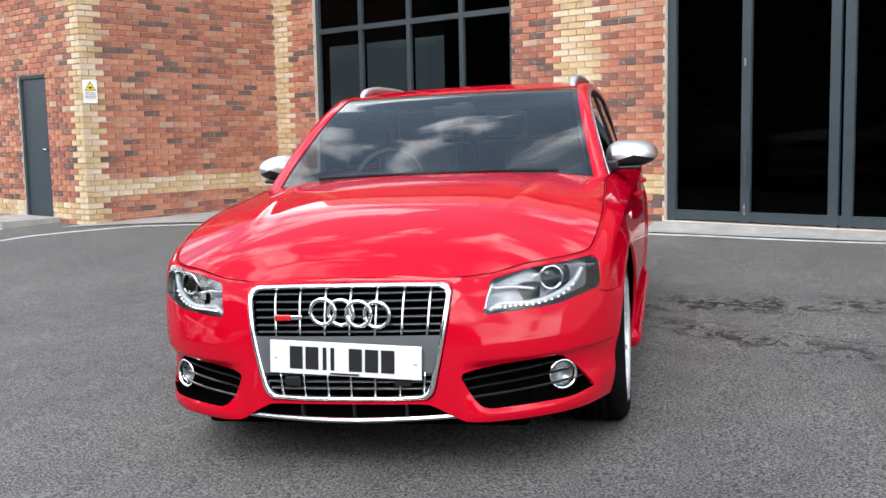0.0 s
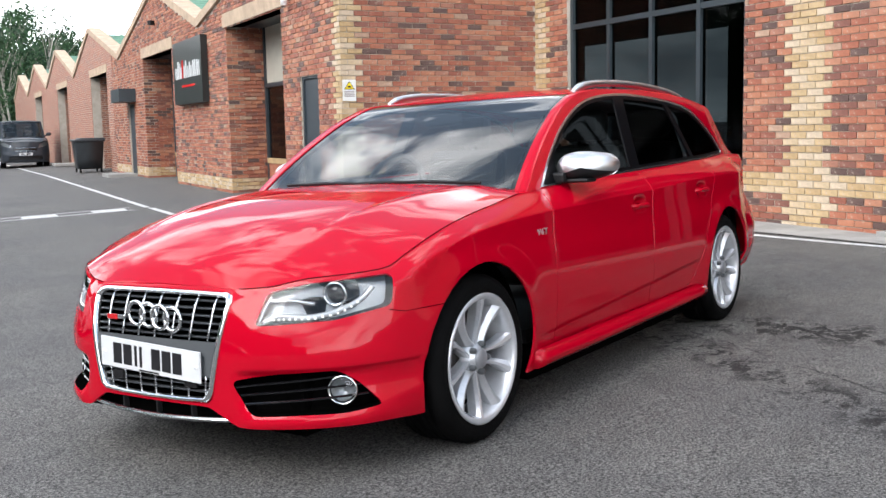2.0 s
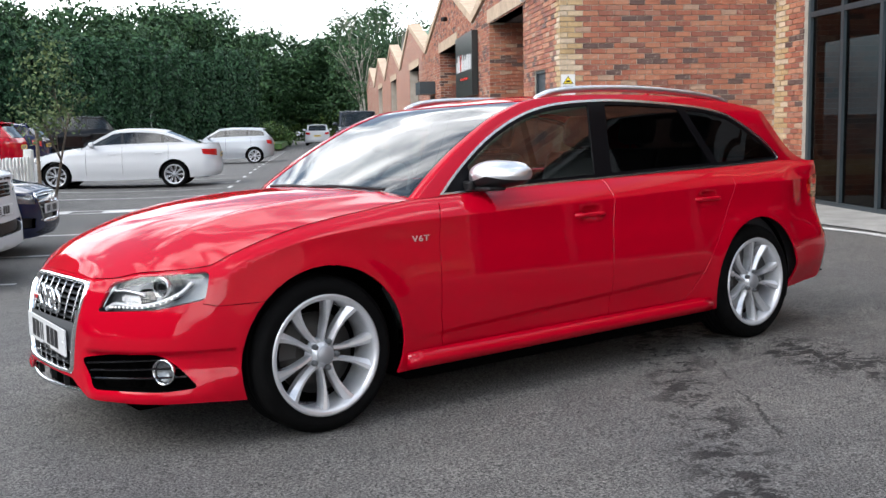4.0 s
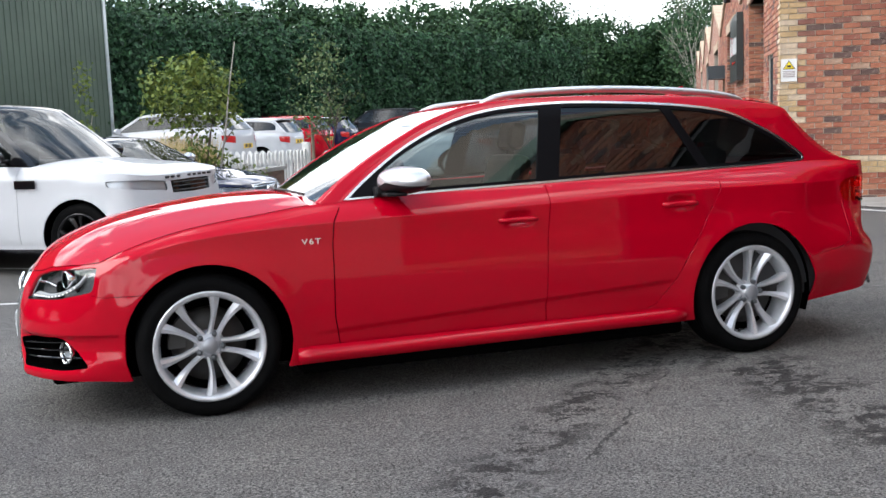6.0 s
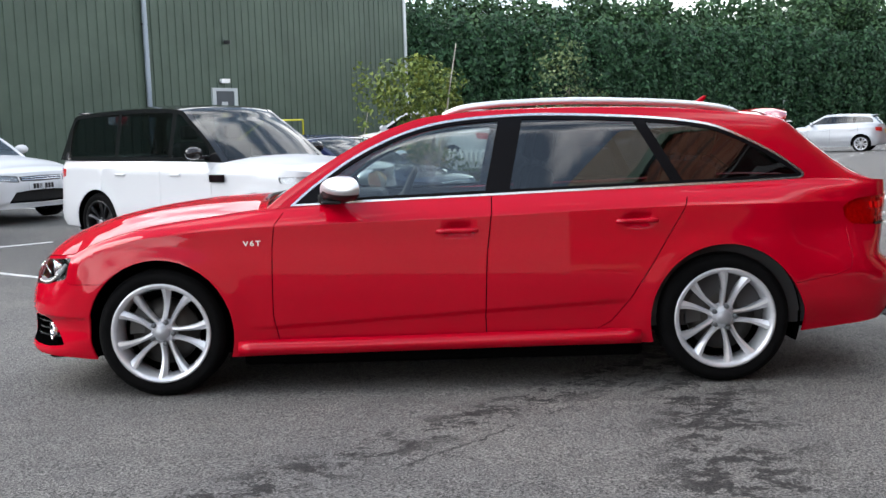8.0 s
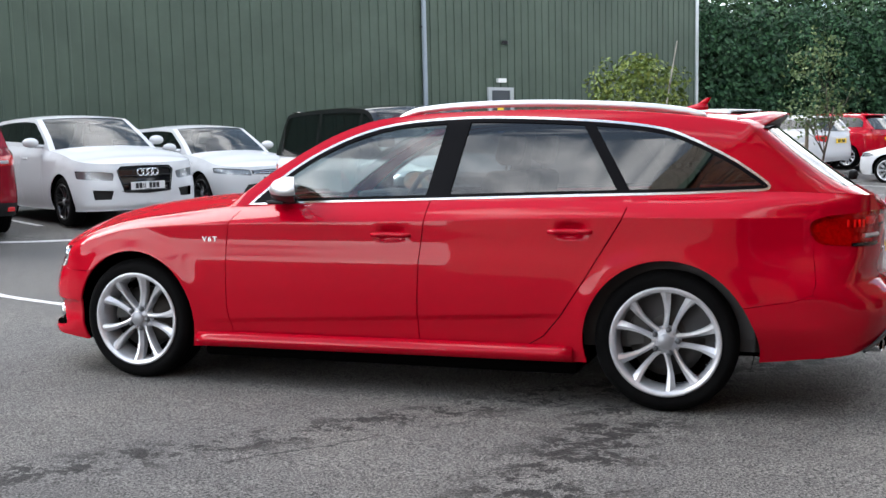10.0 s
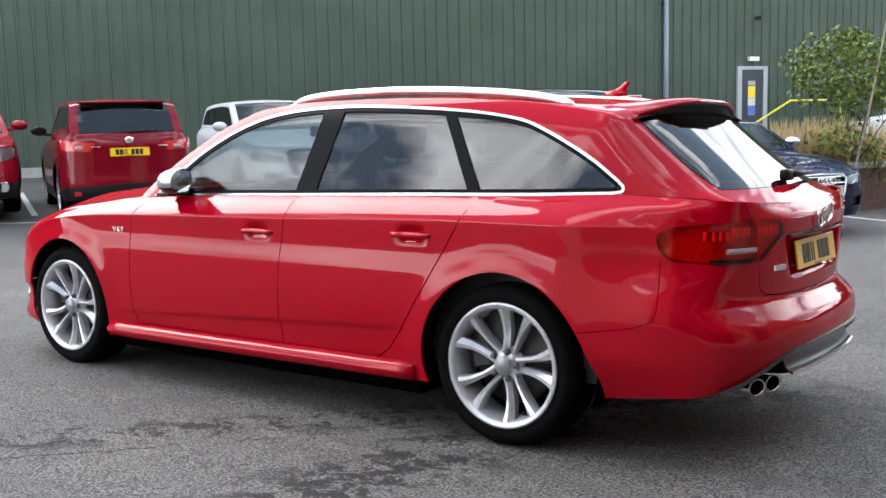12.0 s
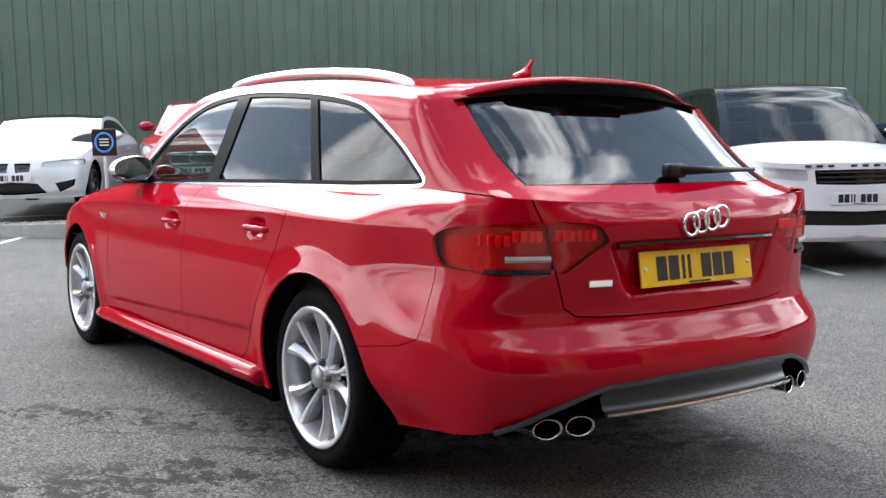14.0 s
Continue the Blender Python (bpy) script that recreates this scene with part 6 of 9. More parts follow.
arrow(40, -1.4)
arrow(9.3, 1.5, 0.8, 40)


# ---- brick units ----
def brick_material(name, shades, mortar=False):
    m = bpy.data.materials.new(name)
    m.use_nodes = True
    nodes, links = m.node_tree.nodes, m.node_tree.links
    b = nodes["Principled BSDF"]
    info = nodes.new("ShaderNodeObjectInfo")
    geo = nodes.new("ShaderNodeNewGeometry")
    add = nodes.new("ShaderNodeMath")
    add.operation = "ADD"
    fr = nodes.new("ShaderNodeMath")
    fr.operation = "FRACT"
    links.new(info.outputs["Random"], add.inputs[0])
    links.new(geo.outputs["Random Per Island"], add.inputs[1])
    links.new(add.outputs["Value"], fr.inputs[0])
    r = nodes.new("ShaderNodeValToRGB")
    r.color_ramp.interpolation = "CONSTANT"
    el = r.color_ramp.elements
    while len(el) < len(shades):
        el.new(0.5)
    pos = 0.0
    for e, (w, c) in zip(el, shades):
        e.position, e.color = pos, (*c, 1)
        pos += w
    links.new(fr.outputs["Value"], r.inputs["Fac"])
    co = nodes.new("ShaderNodeTexCoord")
    n = nodes.new("ShaderNodeTexNoise")
    n.inputs["Scale"].default_value, n.inputs["Detail"].default_value = 9, 7
    n.inputs["Roughness"].default_value = 0.7
    links.new(co.outputs["Object"], n.inputs["Vector"])
    rr = nodes.new("ShaderNodeValToRGB")
    rr.color_ramp.elements[0].position, rr.color_ramp.elements[1].position = 0.3, 0.7
    rr.color_ramp.elements[0].color, rr.color_ramp.elements[1].color = (0.72, 0.70, 0.70, 1), (1.2, 1.18, 1.16, 1)
    links.new(n.outputs["Fac"], rr.inputs["Fac"])
    mx = nodes.new("ShaderNodeMix")
    mx.data_type, mx.blend_type = "RGBA", "MULTIPLY"
    mx.inputs["Factor"].default_value = 1.0
    links.new(r.outputs["Color"], mx.inputs["A"])
    links.new(rr.outputs["Color"], mx.inputs["B"])
    # pale lime smears
    n3 = nodes.new("ShaderNodeTexNoise")
    n3.inputs["Scale"].default_value, n3.inputs["Detail"].default_value, n3.inputs["Roughness"].default_value = 11, 6, 0.72
    links.new(co.outputs["Object"], n3.inputs["Vector"])
    sm = nodes.new("ShaderNodeValToRGB")
    sm.color_ramp.elements[0].position, sm.color_ramp.elements[1].position = 0.585, 0.70
    sm.color_ramp.elements[1].color = (0.62, 0.62, 0.62, 1)
    links.new(n3.outputs["Fac"], sm.inputs["Fac"])
    lime = nodes.new("ShaderNodeMix")
    lime.data_type = "RGBA"
    links.new(sm.outputs["Color"], lime.inputs["Factor"])
    links.new(mx.outputs["Result"], lime.inputs["A"])
    lime.inputs["B"].default_value = (0.50, 0.40, 0.32, 1)
    links.new(lime.outputs["Result"], b.inputs["Base Color"])
    b.inputs["Roughness"].default_value = 0.85
    bp = nodes.new("ShaderNodeBump")
    bp.inputs["Strength"].default_value, bp.inputs["Distance"].default_value = 0.5, 0.006
    n2 = nodes.new("ShaderNodeTexNoise")
    n2.inputs["Scale"].default_value, n2.inputs["Detail"].default_value = 60, 4
    links.new(co.outputs["Object"], n2.inputs["Vector"])
    links.new(n2.outputs["Fac"], bp.inputs["Height"])
    links.new(bp.outputs["Normal"], b.inputs["Normal"])
    return m


BRICK = brick_material("red_brick", [(0.15, (0.365, 0.135, 0.078)), (0.15, (0.318, 0.110, 0.066)), (0.13, (0.400, 0.165, 0.095)), (0.14, (0.262, 0.092, 0.060)), (0.11, (0.415, 0.190, 0.115)), (0.11, (0.205, 0.085, 0.062)), (0.09, (0.110, 0.066, 0.056)), (0.07, (0.330, 0.150, 0.100)), (0.05, (0.410, 0.270, 0.190))])
BUFF = brick_material("buff_brick", [(0.3, (0.481, 0.351, 0.195)), (0.25, (0.529, 0.409, 0.263)), (0.25, (0.440, 0.308, 0.160)), (0.2, (0.544, 0.442, 0.320))])
MORTAR = material("mortar", (0.52, 0.46, 0.39), 0.95, noise_scale=4, color2=(0.40, 0.35, 0.29), bump=0.4, bump_scale=120)
FRAMEGREY = material("anthracite_frame", (0.030, 0.042, 0.050), 0.42, noise_scale=3, noise_amount=0.15)
DOORGREY = material("anthracite_door", (0.026, 0.036, 0.045), 0.5, noise_scale=2.5, noise_amount=0.15)
# darkness of the unlit rooms, put into the surface colour
ROOM_SHADE = material("room_shade", (0.008, 0.008, 0.009), 0.9)
COPING = material("stone_coping", (0.50, 0.37, 0.26), 0.85, noise_scale=4, color2=(0.36, 0.27, 0.19), bump=0.4, bump_scale=50)
GREENROOF = material("green_roof_sheet", (0.10, 0.22, 0.14), 0.5, noise_scale=2, noise_amount=0.2)
CREAMPANEL = material("cream_panel", (0.46, 0.43, 0.36), 0.7, noise_scale=2, noise_amount=0.15)

WALL_N, GLAZ_N, CORNER_U = 2.60, 5.77, 8.83
REST_WALLS = []


def wall_box(name, lo, hi, parent=None, mat=None):
    """A box in yard axes, lo and hi as (u, n, z)."""
    bm = bmesh.new()
    pts = [at(u, n, z) for u in (lo[0], hi[0]) for n in (lo[1], hi[1]) for z in (lo[2], hi[2])]
    v = [bm.verts.new(p) for p in pts]
    for f in ((0, 1, 3, 2), (4, 6, 7, 5), (0, 4, 5, 1), (2, 3, 7, 6), (0, 2, 6, 4), (1, 5, 7, 3)):
        bm.faces.new([v[i] for i in f])
    bmesh.ops.recalc_face_normals(bm, faces=bm.faces)
    if parent is None:
        return bm
    return part(name, bm, mat, parent)


def structure(name, bm, mat, label, category):
    return tagged(new(name, finish(bm, name, mat)), label, category, kind="structure")


def join_boxes(rows):
    bm = bmesh.new()
    for lo, hi in rows:
        pts = [at(u, n, z) for u in (lo[0], hi[0]) for n in (lo[1], hi[1]) for z in (lo[2], hi[2])]
        v = [bm.verts.new(p) for p in pts]
        for f in ((0, 1, 3, 2), (4, 6, 7, 5), (0, 4, 5, 1), (2, 3, 7, 6), (0, 2, 6, 4), (1, 5, 7, 3)):
            bm.faces.new([v[i] for i in f])
    bmesh.ops.recalc_face_normals(bm, faces=bm.faces)
    return bm


# saw-tooth front of the units: (start u, peak u, valley u) heights
VALLEY, PEAK = 3.45, 4.75
units = [(4.0, 9.9, 17.1), (17.1, 21.7, 27.2), (27.2, 33.0, 37.6), (37.6, 43.2, 47.8), (47.8, 53.2, 58.0), (58.0, 63.4, 68.0)]
openings_w1 = [(9.78, 10.60, 0.0, 2.06), (11.45, 14.9, 0.0, 3.22), (19.8, 23.4, 0.0, 3.20), (25.0, 26.0, 0.0, 2.1), (29.6, 33.2, 0.0, 3.2), (40.0, 43.6, 0.0, 3.2), (50.4, 54, 0.0, 3.2)]


def gable(u):
    for a, p, b in units:
        if a <= u <= b:
            return VALLEY + (PEAK - VALLEY) * ((u - a) / (p - a) if u < p else (b - u) / (b - p))
    return VALLEY


def in_opening(u, z, ops):
    return any(a < u < b and c < z < d for a, b, c, d in ops)


# backing walls, just behind the brick faces
def wall_with_holes(name, u0, u1, n_face, thick, ops, top, label, step=0.25):
    """A wall along u with its face at n_face, thickness towards +n; top: a function of u."""
    cutsu = sorted({u0, u1, *[a for o in ops for a in o[:2] if u0 < a < u1], *np.arange(u0, u1, step).tolist()})
    bm = bmesh.new()
    for a, b in zip(cutsu, cutsu[1:]):
        if b - a < 1e-6:
            continue
        m = (a + b) / 2
        holes = sorted([(o[2], o[3]) for o in ops if o[0] <= m <= o[1]])
        z, spans = -0.6, []
        for c, d in holes:
            if c > z:
                spans.append((z, c, False))
            z = max(z, d)
        spans.append((z, None, True))
        for c, d, last in spans:
            za, zb = (top(a), top(b)) if last else (d, d)
            if min(za, zb) <= c:
                continue
            p = [at(a, n_face, c), at(b, n_face, c), at(b, n_face, zb), at(a, n_face, za)]
            q = [at(a, n_face + thick, c), at(b, n_face + thick, c), at(b, n_face + thick, zb), at(a, n_face + thick, za)]
            v, w = [bm.verts.new(x) for x in p], [bm.verts.new(x) for x in q]
            bm.faces.new(v), bm.faces.new(w[::-1])
            for i in range(4):
                bm.faces.new((v[i], v[(i + 1) % 4], w[(i + 1) % 4], w[i]))
    bmesh.ops.remove_doubles(bm, verts=bm.verts, dist=1e-5)
    bmesh.ops.recalc_face_normals(bm, faces=bm.faces)
    return structure(name, bm, MORTAR, label, "wall")


wall_units = wall_with_holes("wall_units", CORNER_U + 0.02, 68.0, WALL_N + 0.012, 0.3, openings_w1, lambda u: gable(u) - 0.02, "red brick front of saw-tooth industrial units with buff bands")
glaz_ops = [(4.30, 7.95, 0.08, 3.9), (-3.6, 2.20, 0.16, 3.9)]
wall_glazed = wall_with_holes("wall_glazed", -26.0, CORNER_U + 0.3, GLAZ_N + 0.012, 0.3, glaz_ops, lambda u: 6.6, "red brick wall with buff quoins between dark glazing")
bm = join_boxes([((CORNER_U + 0.012, WALL_N + 0.012, -0.6), (CORNER_U + 0.3, GLAZ_N + 0.3, 5.4))])
wall_return = structure("wall_return", bm, MORTAR, "plain red brick return wall with buff quoins", "wall")
bm = join_boxes([((-26.2, GLAZ_N, -0.6), (-25.9, GLAZ_N + 9, 6.6)), ((-26.2, GLAZ_N + 8.7, -0.6), (9.1, GLAZ_N + 9, 5.4))])
structure("wall_back", bm, MORTAR, "plain rear wall of the brick building", "wall")
bm = join_boxes([((-7.2, GLAZ_N - 0.1, 5.4), (CORNER_U + 0.35, GLAZ_N + 9, 5.6)), ((CORNER_U + 0.02, WALL_N + 0.3, 3.5), (68, GLAZ_N + 9, 3.52))])
structure("roof", bm, GREENROOF, "flat roof over the brick building", "roof")
# showroom floor and inner wall, both coloured near-black as if unlit
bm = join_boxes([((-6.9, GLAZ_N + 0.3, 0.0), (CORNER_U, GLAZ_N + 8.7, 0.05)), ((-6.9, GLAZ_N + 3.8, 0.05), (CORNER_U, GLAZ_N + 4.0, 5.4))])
structure("floor_showroom", bm, ROOM_SHADE, "indoor floor coloured near-black for the unlit room", "floor")

# green clad building
def clad_material():
    m = material("green_cladding", (0.066, 0.092, 0.070), 0.5, metal=0.0, spec=0.18, noise_scale=0.6, color2=(0.052, 0.073, 0.056))
    return m


CLAD = clad_material()
CLAD_N, CLAD_U0, CLAD_U1 = -20.2, -34.0, 31.0
bm = bmesh.new()
z0, z1 = 0.45, 8.6
prof = [(0, 0), (0.02, 0.032), (0.10, 0.032), (0.12, 0.0)]
us_c = np.arange(CLAD_U0, CLAD_U1 - 0.2, 0.333)
line = []
for u in us_c:
    line += [(u, 0.0), (u + 0.255, 0.0), (u + 0.270, 0.034), (u + 0.312, 0.034), (u + 0.328, 0.0)]
va = [(bm.verts.new(at(u, CLAD_N + d, z0)), bm.verts.new(at(u, CLAD_N + d, z1))) for u, d in line]
for a, b in zip(va, va[1:]):
    bm.faces.new((a[0], b[0], b[1], a[1]))
bmesh.ops.recalc_face_normals(bm, faces=bm.faces)
structure("wall_clad", bm, CLAD, "dark olive green corrugated metal cladding", "wall")
bm = join_boxes([((CLAD_U0, CLAD_N - 18, -0.3), (CLAD_U1, CLAD_N - 0.02, 8.5)), ])
structure("wall_clad_inner", bm, CLAD, "olive green metal shed body", "wall")
bm = join_boxes([((CLAD_U0, CLAD_N - 0.01, -0.3), (CLAD_U1, CLAD_N + 0.03, 0.45)), ])
structure("plinth", bm, CONCRETE, "low grey plinth below the cladding", "plinth")
bm = join_boxes([((CLAD_U1 - 0.08, CLAD_N - 0.05, 0.4), (CLAD_U1 + 0.1, CLAD_N + 0.07, 8.7))])
structure("trim", bm, material("corner_flashing", (0.42, 0.45, 0.47), 0.4, 0.3), "pale grey corner flashing", "trim")

# ---- parked vehicles ----
def vehicle(name, label, category, paint_mat, s, m, group="parked cars"):
    """A parked vehicle from a few measures; front is local -x. s: a dict of measures in metres."""
    car = thing(name, label, category, m, group)
    L, W, H, wb, fo = s["L"], s["W"], s["H"], s["wb"], s["fo"]
    w, xf, r = W / 2, -wb / 2 - fo, s.get("r", 0.33)
    xr, clear = xf + L, s.get("clear", 0.22)
    arch = s.get("arch", r + 0.05)
    arches = [(-wb / 2, r, arch), (wb / 2, r, arch)]
    zf, (xc, zc), xh, xt, (xb, zb) = s["nose"], s["cowl"], s["head"], s["tail"], s["back"]
    ends = s.get("blunt", 1.0)
    b0, b1 = s.get("belt", (zc + 0.0, zc + 0.06))
    plan = [(xf, 0), (xf + 0.012 * ends, 0.30 * w), (xf + 0.06 * ends, 0.58 * w), (xf + 0.16 * ends, 0.79 * w), (xf + 0.33 * ends, 0.925 * w), (xf + 0.62, 0.982 * w), (-wb / 2 + 0.5, 0.992 * w), (0, w), (wb / 2 - 0.4, 0.995 * w), (xr - 0.55, 0.975 * w), (xr - 0.28 * ends, 0.92 * w), (xr - 0.12 * ends, 0.80 * w), (xr - 0.045 * ends, 0.58 * w), (xr - 0.01, 0.30 * w), (xr, 0)]
    sh = Shell(
        plan=plan,
        bottom=[(("f", 0.0), clear), (("x", 0.0), clear - 0.01), (("r", 0.0), clear + 0.06)],
        top=[(("f", 0.0), zf), (("f", 0.6 * w), zf + 0.005), (("x", xf + 0.42), zf + 0.05), (("x", (xf + xc) / 2 + 0.1), (zf + 2 * zc) / 3 - 0.02), (("x", xc), zc - 0.02), (("x", xc + 0.3), b0), (("x", xb - 0.15), b1), (("r", 0.75 * w), zb + 0.01), (("r", 0.0), zb)],
        crease=[(("f", 0.0), zf - 0.10), (("x", xf + 0.45), zf - 0.06), (("x", xc), zc - 0.13), (("x", 0.4), b0 - 0.11), (("x", xr - 0.5), b1 - 0.12), (("r", 0.0), zb - 0.14)],
        front=[(clear, 0.06), (0.34, 0.0), (0.52, 0.0), (0.7, 0.03), (1.0, 0.07)],
        side=[(clear, 0.05), (0.32, 0.03), (0.44, 0.008), (0.6, 0.0), (0.75, 0.008), (1.1, 0.02)],
        rear=[(clear, 0.10), (0.38, 0.01), (0.50, 0.0), (0.62, 0.015), (0.9, 0.035), (1.2, 0.06)],
        inset_top=[(("f", 0.0), 0.09), (("x", xf + 0.5), 0.06), (("x", xc), 0.11), (("x", 0.3), 0.105), (("x", xb - 0.3), 0.13), (("r", 0.8 * w), 0.08), (("r", 0.0), 0.11)],
        roof=[(xc, zc - 0.02, xc - 0.12, zc), (xc + (xh - xc) * 0.33, zc + (H - 0.09 - zc) * 0.39, xc - 0.1 + (xh - xc) * 0.33, zc + (H - 0.07 - zc) * 0.39), (xc + (xh - xc) * 0.70, zc + (H - 0.09 - zc) * 0.78, xc - 0.1 + (xh - xc) * 0.70, zc + (H - 0.07 - zc) * 0.79), (xh, H - 0.075, xh - 0.09, H - 0.045), (xh + (xt - xh) * 0.33, H - 0.045, xh + (xt - xh) * 0.33, H), (xh + (xt - xh) * 0.7, H - 0.06, xh + (xt - xh) * 0.7, H - 0.012), (xt - 0.04, H - 0.10, xt - 0.02, H - 0.05), (xt + (xb - xt) * 0.25, H - 0.10 - (H - 0.1 - zb) * 0.22, xt + 0.04 + (xb - xt) * 0.25, H - 0.07 - (H - 0.1 - zb) * 0.22), (xt + (xb - xt) * 0.65, H - 0.10 - (H - 0.1 - zb) * 0.64, xt + 0.06 + (xb - xt) * 0.65, H - 0.09 - (H - 0.1 - zb) * 0.64), (xb, zb + 0.01, xb + 0.07, zb)],
        width=[(xc - 0.1, w - 0.115), (0.2, w - 0.105), (xb - 0.3, w - 0.13), (xb, w - 0.17)],
        lean=[(xc, s.get("lean", 0.30)), (xb, s.get("lean", 0.30) * 0.7)],
        arches=arches,
    ).ready()
    ref = 0.96
    sh.width = pchip([(xc - 0.1, w - 0.115 - (ref - zc) * 0), (0.2, w - 0.105), (xb - 0.3, w - 0.13), (xb, w - 0.17)])
    lean_f = sh.lean
    sh.side_y = lambda x, z: sh.width(np.asarray(x, float)) - (np.asarray(z, float) - b0) * lean_f(np.asarray(x, float))
    F_, X_, R_ = (lambda y, z: ("f", y, z)), (lambda x, z: ("x", x, z)), (lambda y, z: ("r", y, z))
    lamp = rounded(sh.poly([F_(y * w, z) for y, z in s["lamp"]] + [X_(x, z) for x, z in s["lamp_side"]]), 0.03)
    tail = rounded(sh.poly([R_(y * w, z) for y, z in s["rear_lamp"]] + [X_(xr - dx, z) for dx, z in s["rear_lamp_side"]]), 0.03)
    grl = sh.poly([F_(y * w, z) for y, z in s["grille"]])
    intake = sh.poly([F_(y * w, z) for y, z in s["intake"]])
    ss_ = np.linspace(sh.s0, sh.s1, 120)
    out_ = [(a, float(sh.bottom(a))) for a in ss_] + [(a, float(sh.top(a))) for a in ss_[::-1]]
    cut_ = [("", arch_poly(sh, *arches[0], 28)), ("", arch_poly(sh, *arches[1], 28)), ("lamp", lamp), ("tail", tail), ("grille", grl), ("intake", intake)]
    if s.get("side_intake"):
        cut_.append(("intake", sh.poly([F_(y * w, z) for y, z in s["side_intake"]])))
    xa, xm, xe = xc + 0.12, s.get("b_post", 0.18), wb / 2 - 0.12
    for xx, zz in ((xa, 0.34), (xm, 0.34), (xe, r + arch * 0.9)):
        cut_.append(("gap", flat_strip(sh.poly([X_(xx, z) for z in np.linspace(zz, 1.3, 8)]), 0.008)))
    if s.get("skirt"):
        zk = s["skirt"]
        cut_.append(("skirt", sh.poly([F_(0.0, 0), F_(0.0, zk - 0.02), X_(xf + 0.6, zk), X_(xr - 0.6, zk), R_(0.0, zk + 0.08), R_(0.0, 0)])))
        for ax, az, ar in arches:
            cut_.append(("skirt", arch_poly(sh, ax, az, ar + 0.06, 28)))
    vv, tt_, nm = sheet(out_, cut_, 0.075)
    P_, N_ = sh.wall(vv), normals_of(sh.wall, vv)
    N_ *= np.sign((N_ * (P_ - [0.0, 0.0, 0.6])).sum(1))[:, None]

    def add(pname, key, mat, push=0.0, flange=0.01, lab=""):
        tr = tt_[nm == key]
        if len(tr):
            q = (P_ + N_ * push, tr.copy(), N_)
            return part(pname, skin(pname, mat, [q, mirrored(q)], flange), None, car, lab)

    body = add("body", "body", paint_mat)
    add("panel_gap", "gap", VOID, -0.01, 0)
    add("skirt", "skirt", BLACK)
    grille_ = add("grille", "grille", s.get("grille_mat", GLOSSBLACK), -0.03, 0)
    add("intake", "intake", BLACK, -0.05, 0)
    for near in (True, False):
        f = (lambda q: q) if near else mirrored
        tr = tt_[nm == "lamp"]
        if len(tr):
            lens = part("headlamp", skin("headlamp", LENS, [f((P_, tr.copy(), N_))], 0), None, car)
            lens.visible_shadow = False
            part("lamp_bowl", skin("lamp_bowl", s.get("lamp_mat", LAMP_DARK), [f((P_ - N_ * 0.022, tr.copy(), N_))], 0), None, lens)
            c = P_[np.unique(tr)].mean(0) * (1, 1 if near else -1, 1)
            bm = bmesh.new()
            bmesh.ops.create_uvsphere(bm, u_segments=14, v_segments=8, radius=0.034, matrix=Matrix.Translation(Vector(c) + Vector((0.03, 0, 0))))
            part("projector", finish(bm, "projector", GLOSSBLACK, True), None, lens)
        tr = tt_[nm == "tail"]
        if len(tr):
            part("tail_lamp", skin("tail_lamp", TAIL_RED, [f((P_ + N_ * 0.004, tr.copy(), N_))], 0.01), None, car)
    # grille bars
    if grille_ is not None and s.get("bars"):
        gz_ = [z for _, z in s["grille"]]
        gy_ = max(y for y, _ in s["grille"]) * w * 0.9
        for z in np.linspace(min(gz_) + 0.03, max(gz_) - 0.03, s["bars"]):
            pts = [tuple(np.array([1, -np.sign(y) if y else -1, 1]) * np.array([1, 1, 1]) * sh.wall(np.array([[sh.S(("f", abs(y))), z]]), -0.005)[0] * np.array([1, 1, 1])) for y in np.linspace(-gy_, gy_, 9)]
            pts = [(p[0], y, p[2]) for p, y in zip(pts, np.linspace(-gy_, gy_, 9))]
            part("grille_bar", tube(pts, 0.008, 5), s.get("bar_mat", SATIN), grille_)
    if s.get("grille_frame"):
        o = [(y * w, z) for y, z in s["grille"]]
        lp = dense([(y, z) for y, z in o] + [(-y, z) for y, z in o[::-1] if abs(y) > 0.01], 0.08)
        part("grille_frame", tube([(float(sh.wall(np.array([[sh.S(("f", abs(y))), z]]), 0.002)[0][0]), y, z) for y, z in lp], 0.013, 6, True), s["grille_frame"], grille_)
    # bonnet
    es = np.linspace(sh.s0, sh.S(("x", xc)), 200)
    eg = sh.wall(np.stack([es, sh.top(es)], 1))
    eg = eg[np.argsort(eg[:, 0])]
    bulge = s.get("bulge", 0.05)

    def bonnet(uv):
        u, v = np.clip(uv[:, 0], 0, 1), np.clip(uv[:, 1], -1, 1)
        x = eg[0, 0] + (xc - eg[0, 0]) * u**1.7
        ye, ze = np.interp(x, eg[:, 0], -eg[:, 1]), np.interp(x, eg[:, 0], eg[:, 2])
        return np.stack([x - 0.1 * (1 - v * v) * smooth01(u, 0.5, 1), v * ye, ze + bulge * np.minimum(1, u * 3) * (1 - np.abs(v) ** 2.5)], 1)

    p, t, n = grid_piece(bonnet, np.linspace(0, 1, 22), np.linspace(-1, 1, 21))
    n = np.where((n[:, 2] < 0)[:, None], -n, n)
    n[np.linspace(0, 1, 22).repeat(21) < 0.03] = (-0.7, 0, 0.7)
    n[np.linspace(0, 1, 22).repeat(21) > 0.98] = (-0.1, 0, 0.99)
    part("bonnet", skin("bonnet", s.get("bonnet_mat", paint_mat), [(p, t, n)], 0.01), None, car)
    # glasshouse
    tt = np.linspace(0, 9, 80)
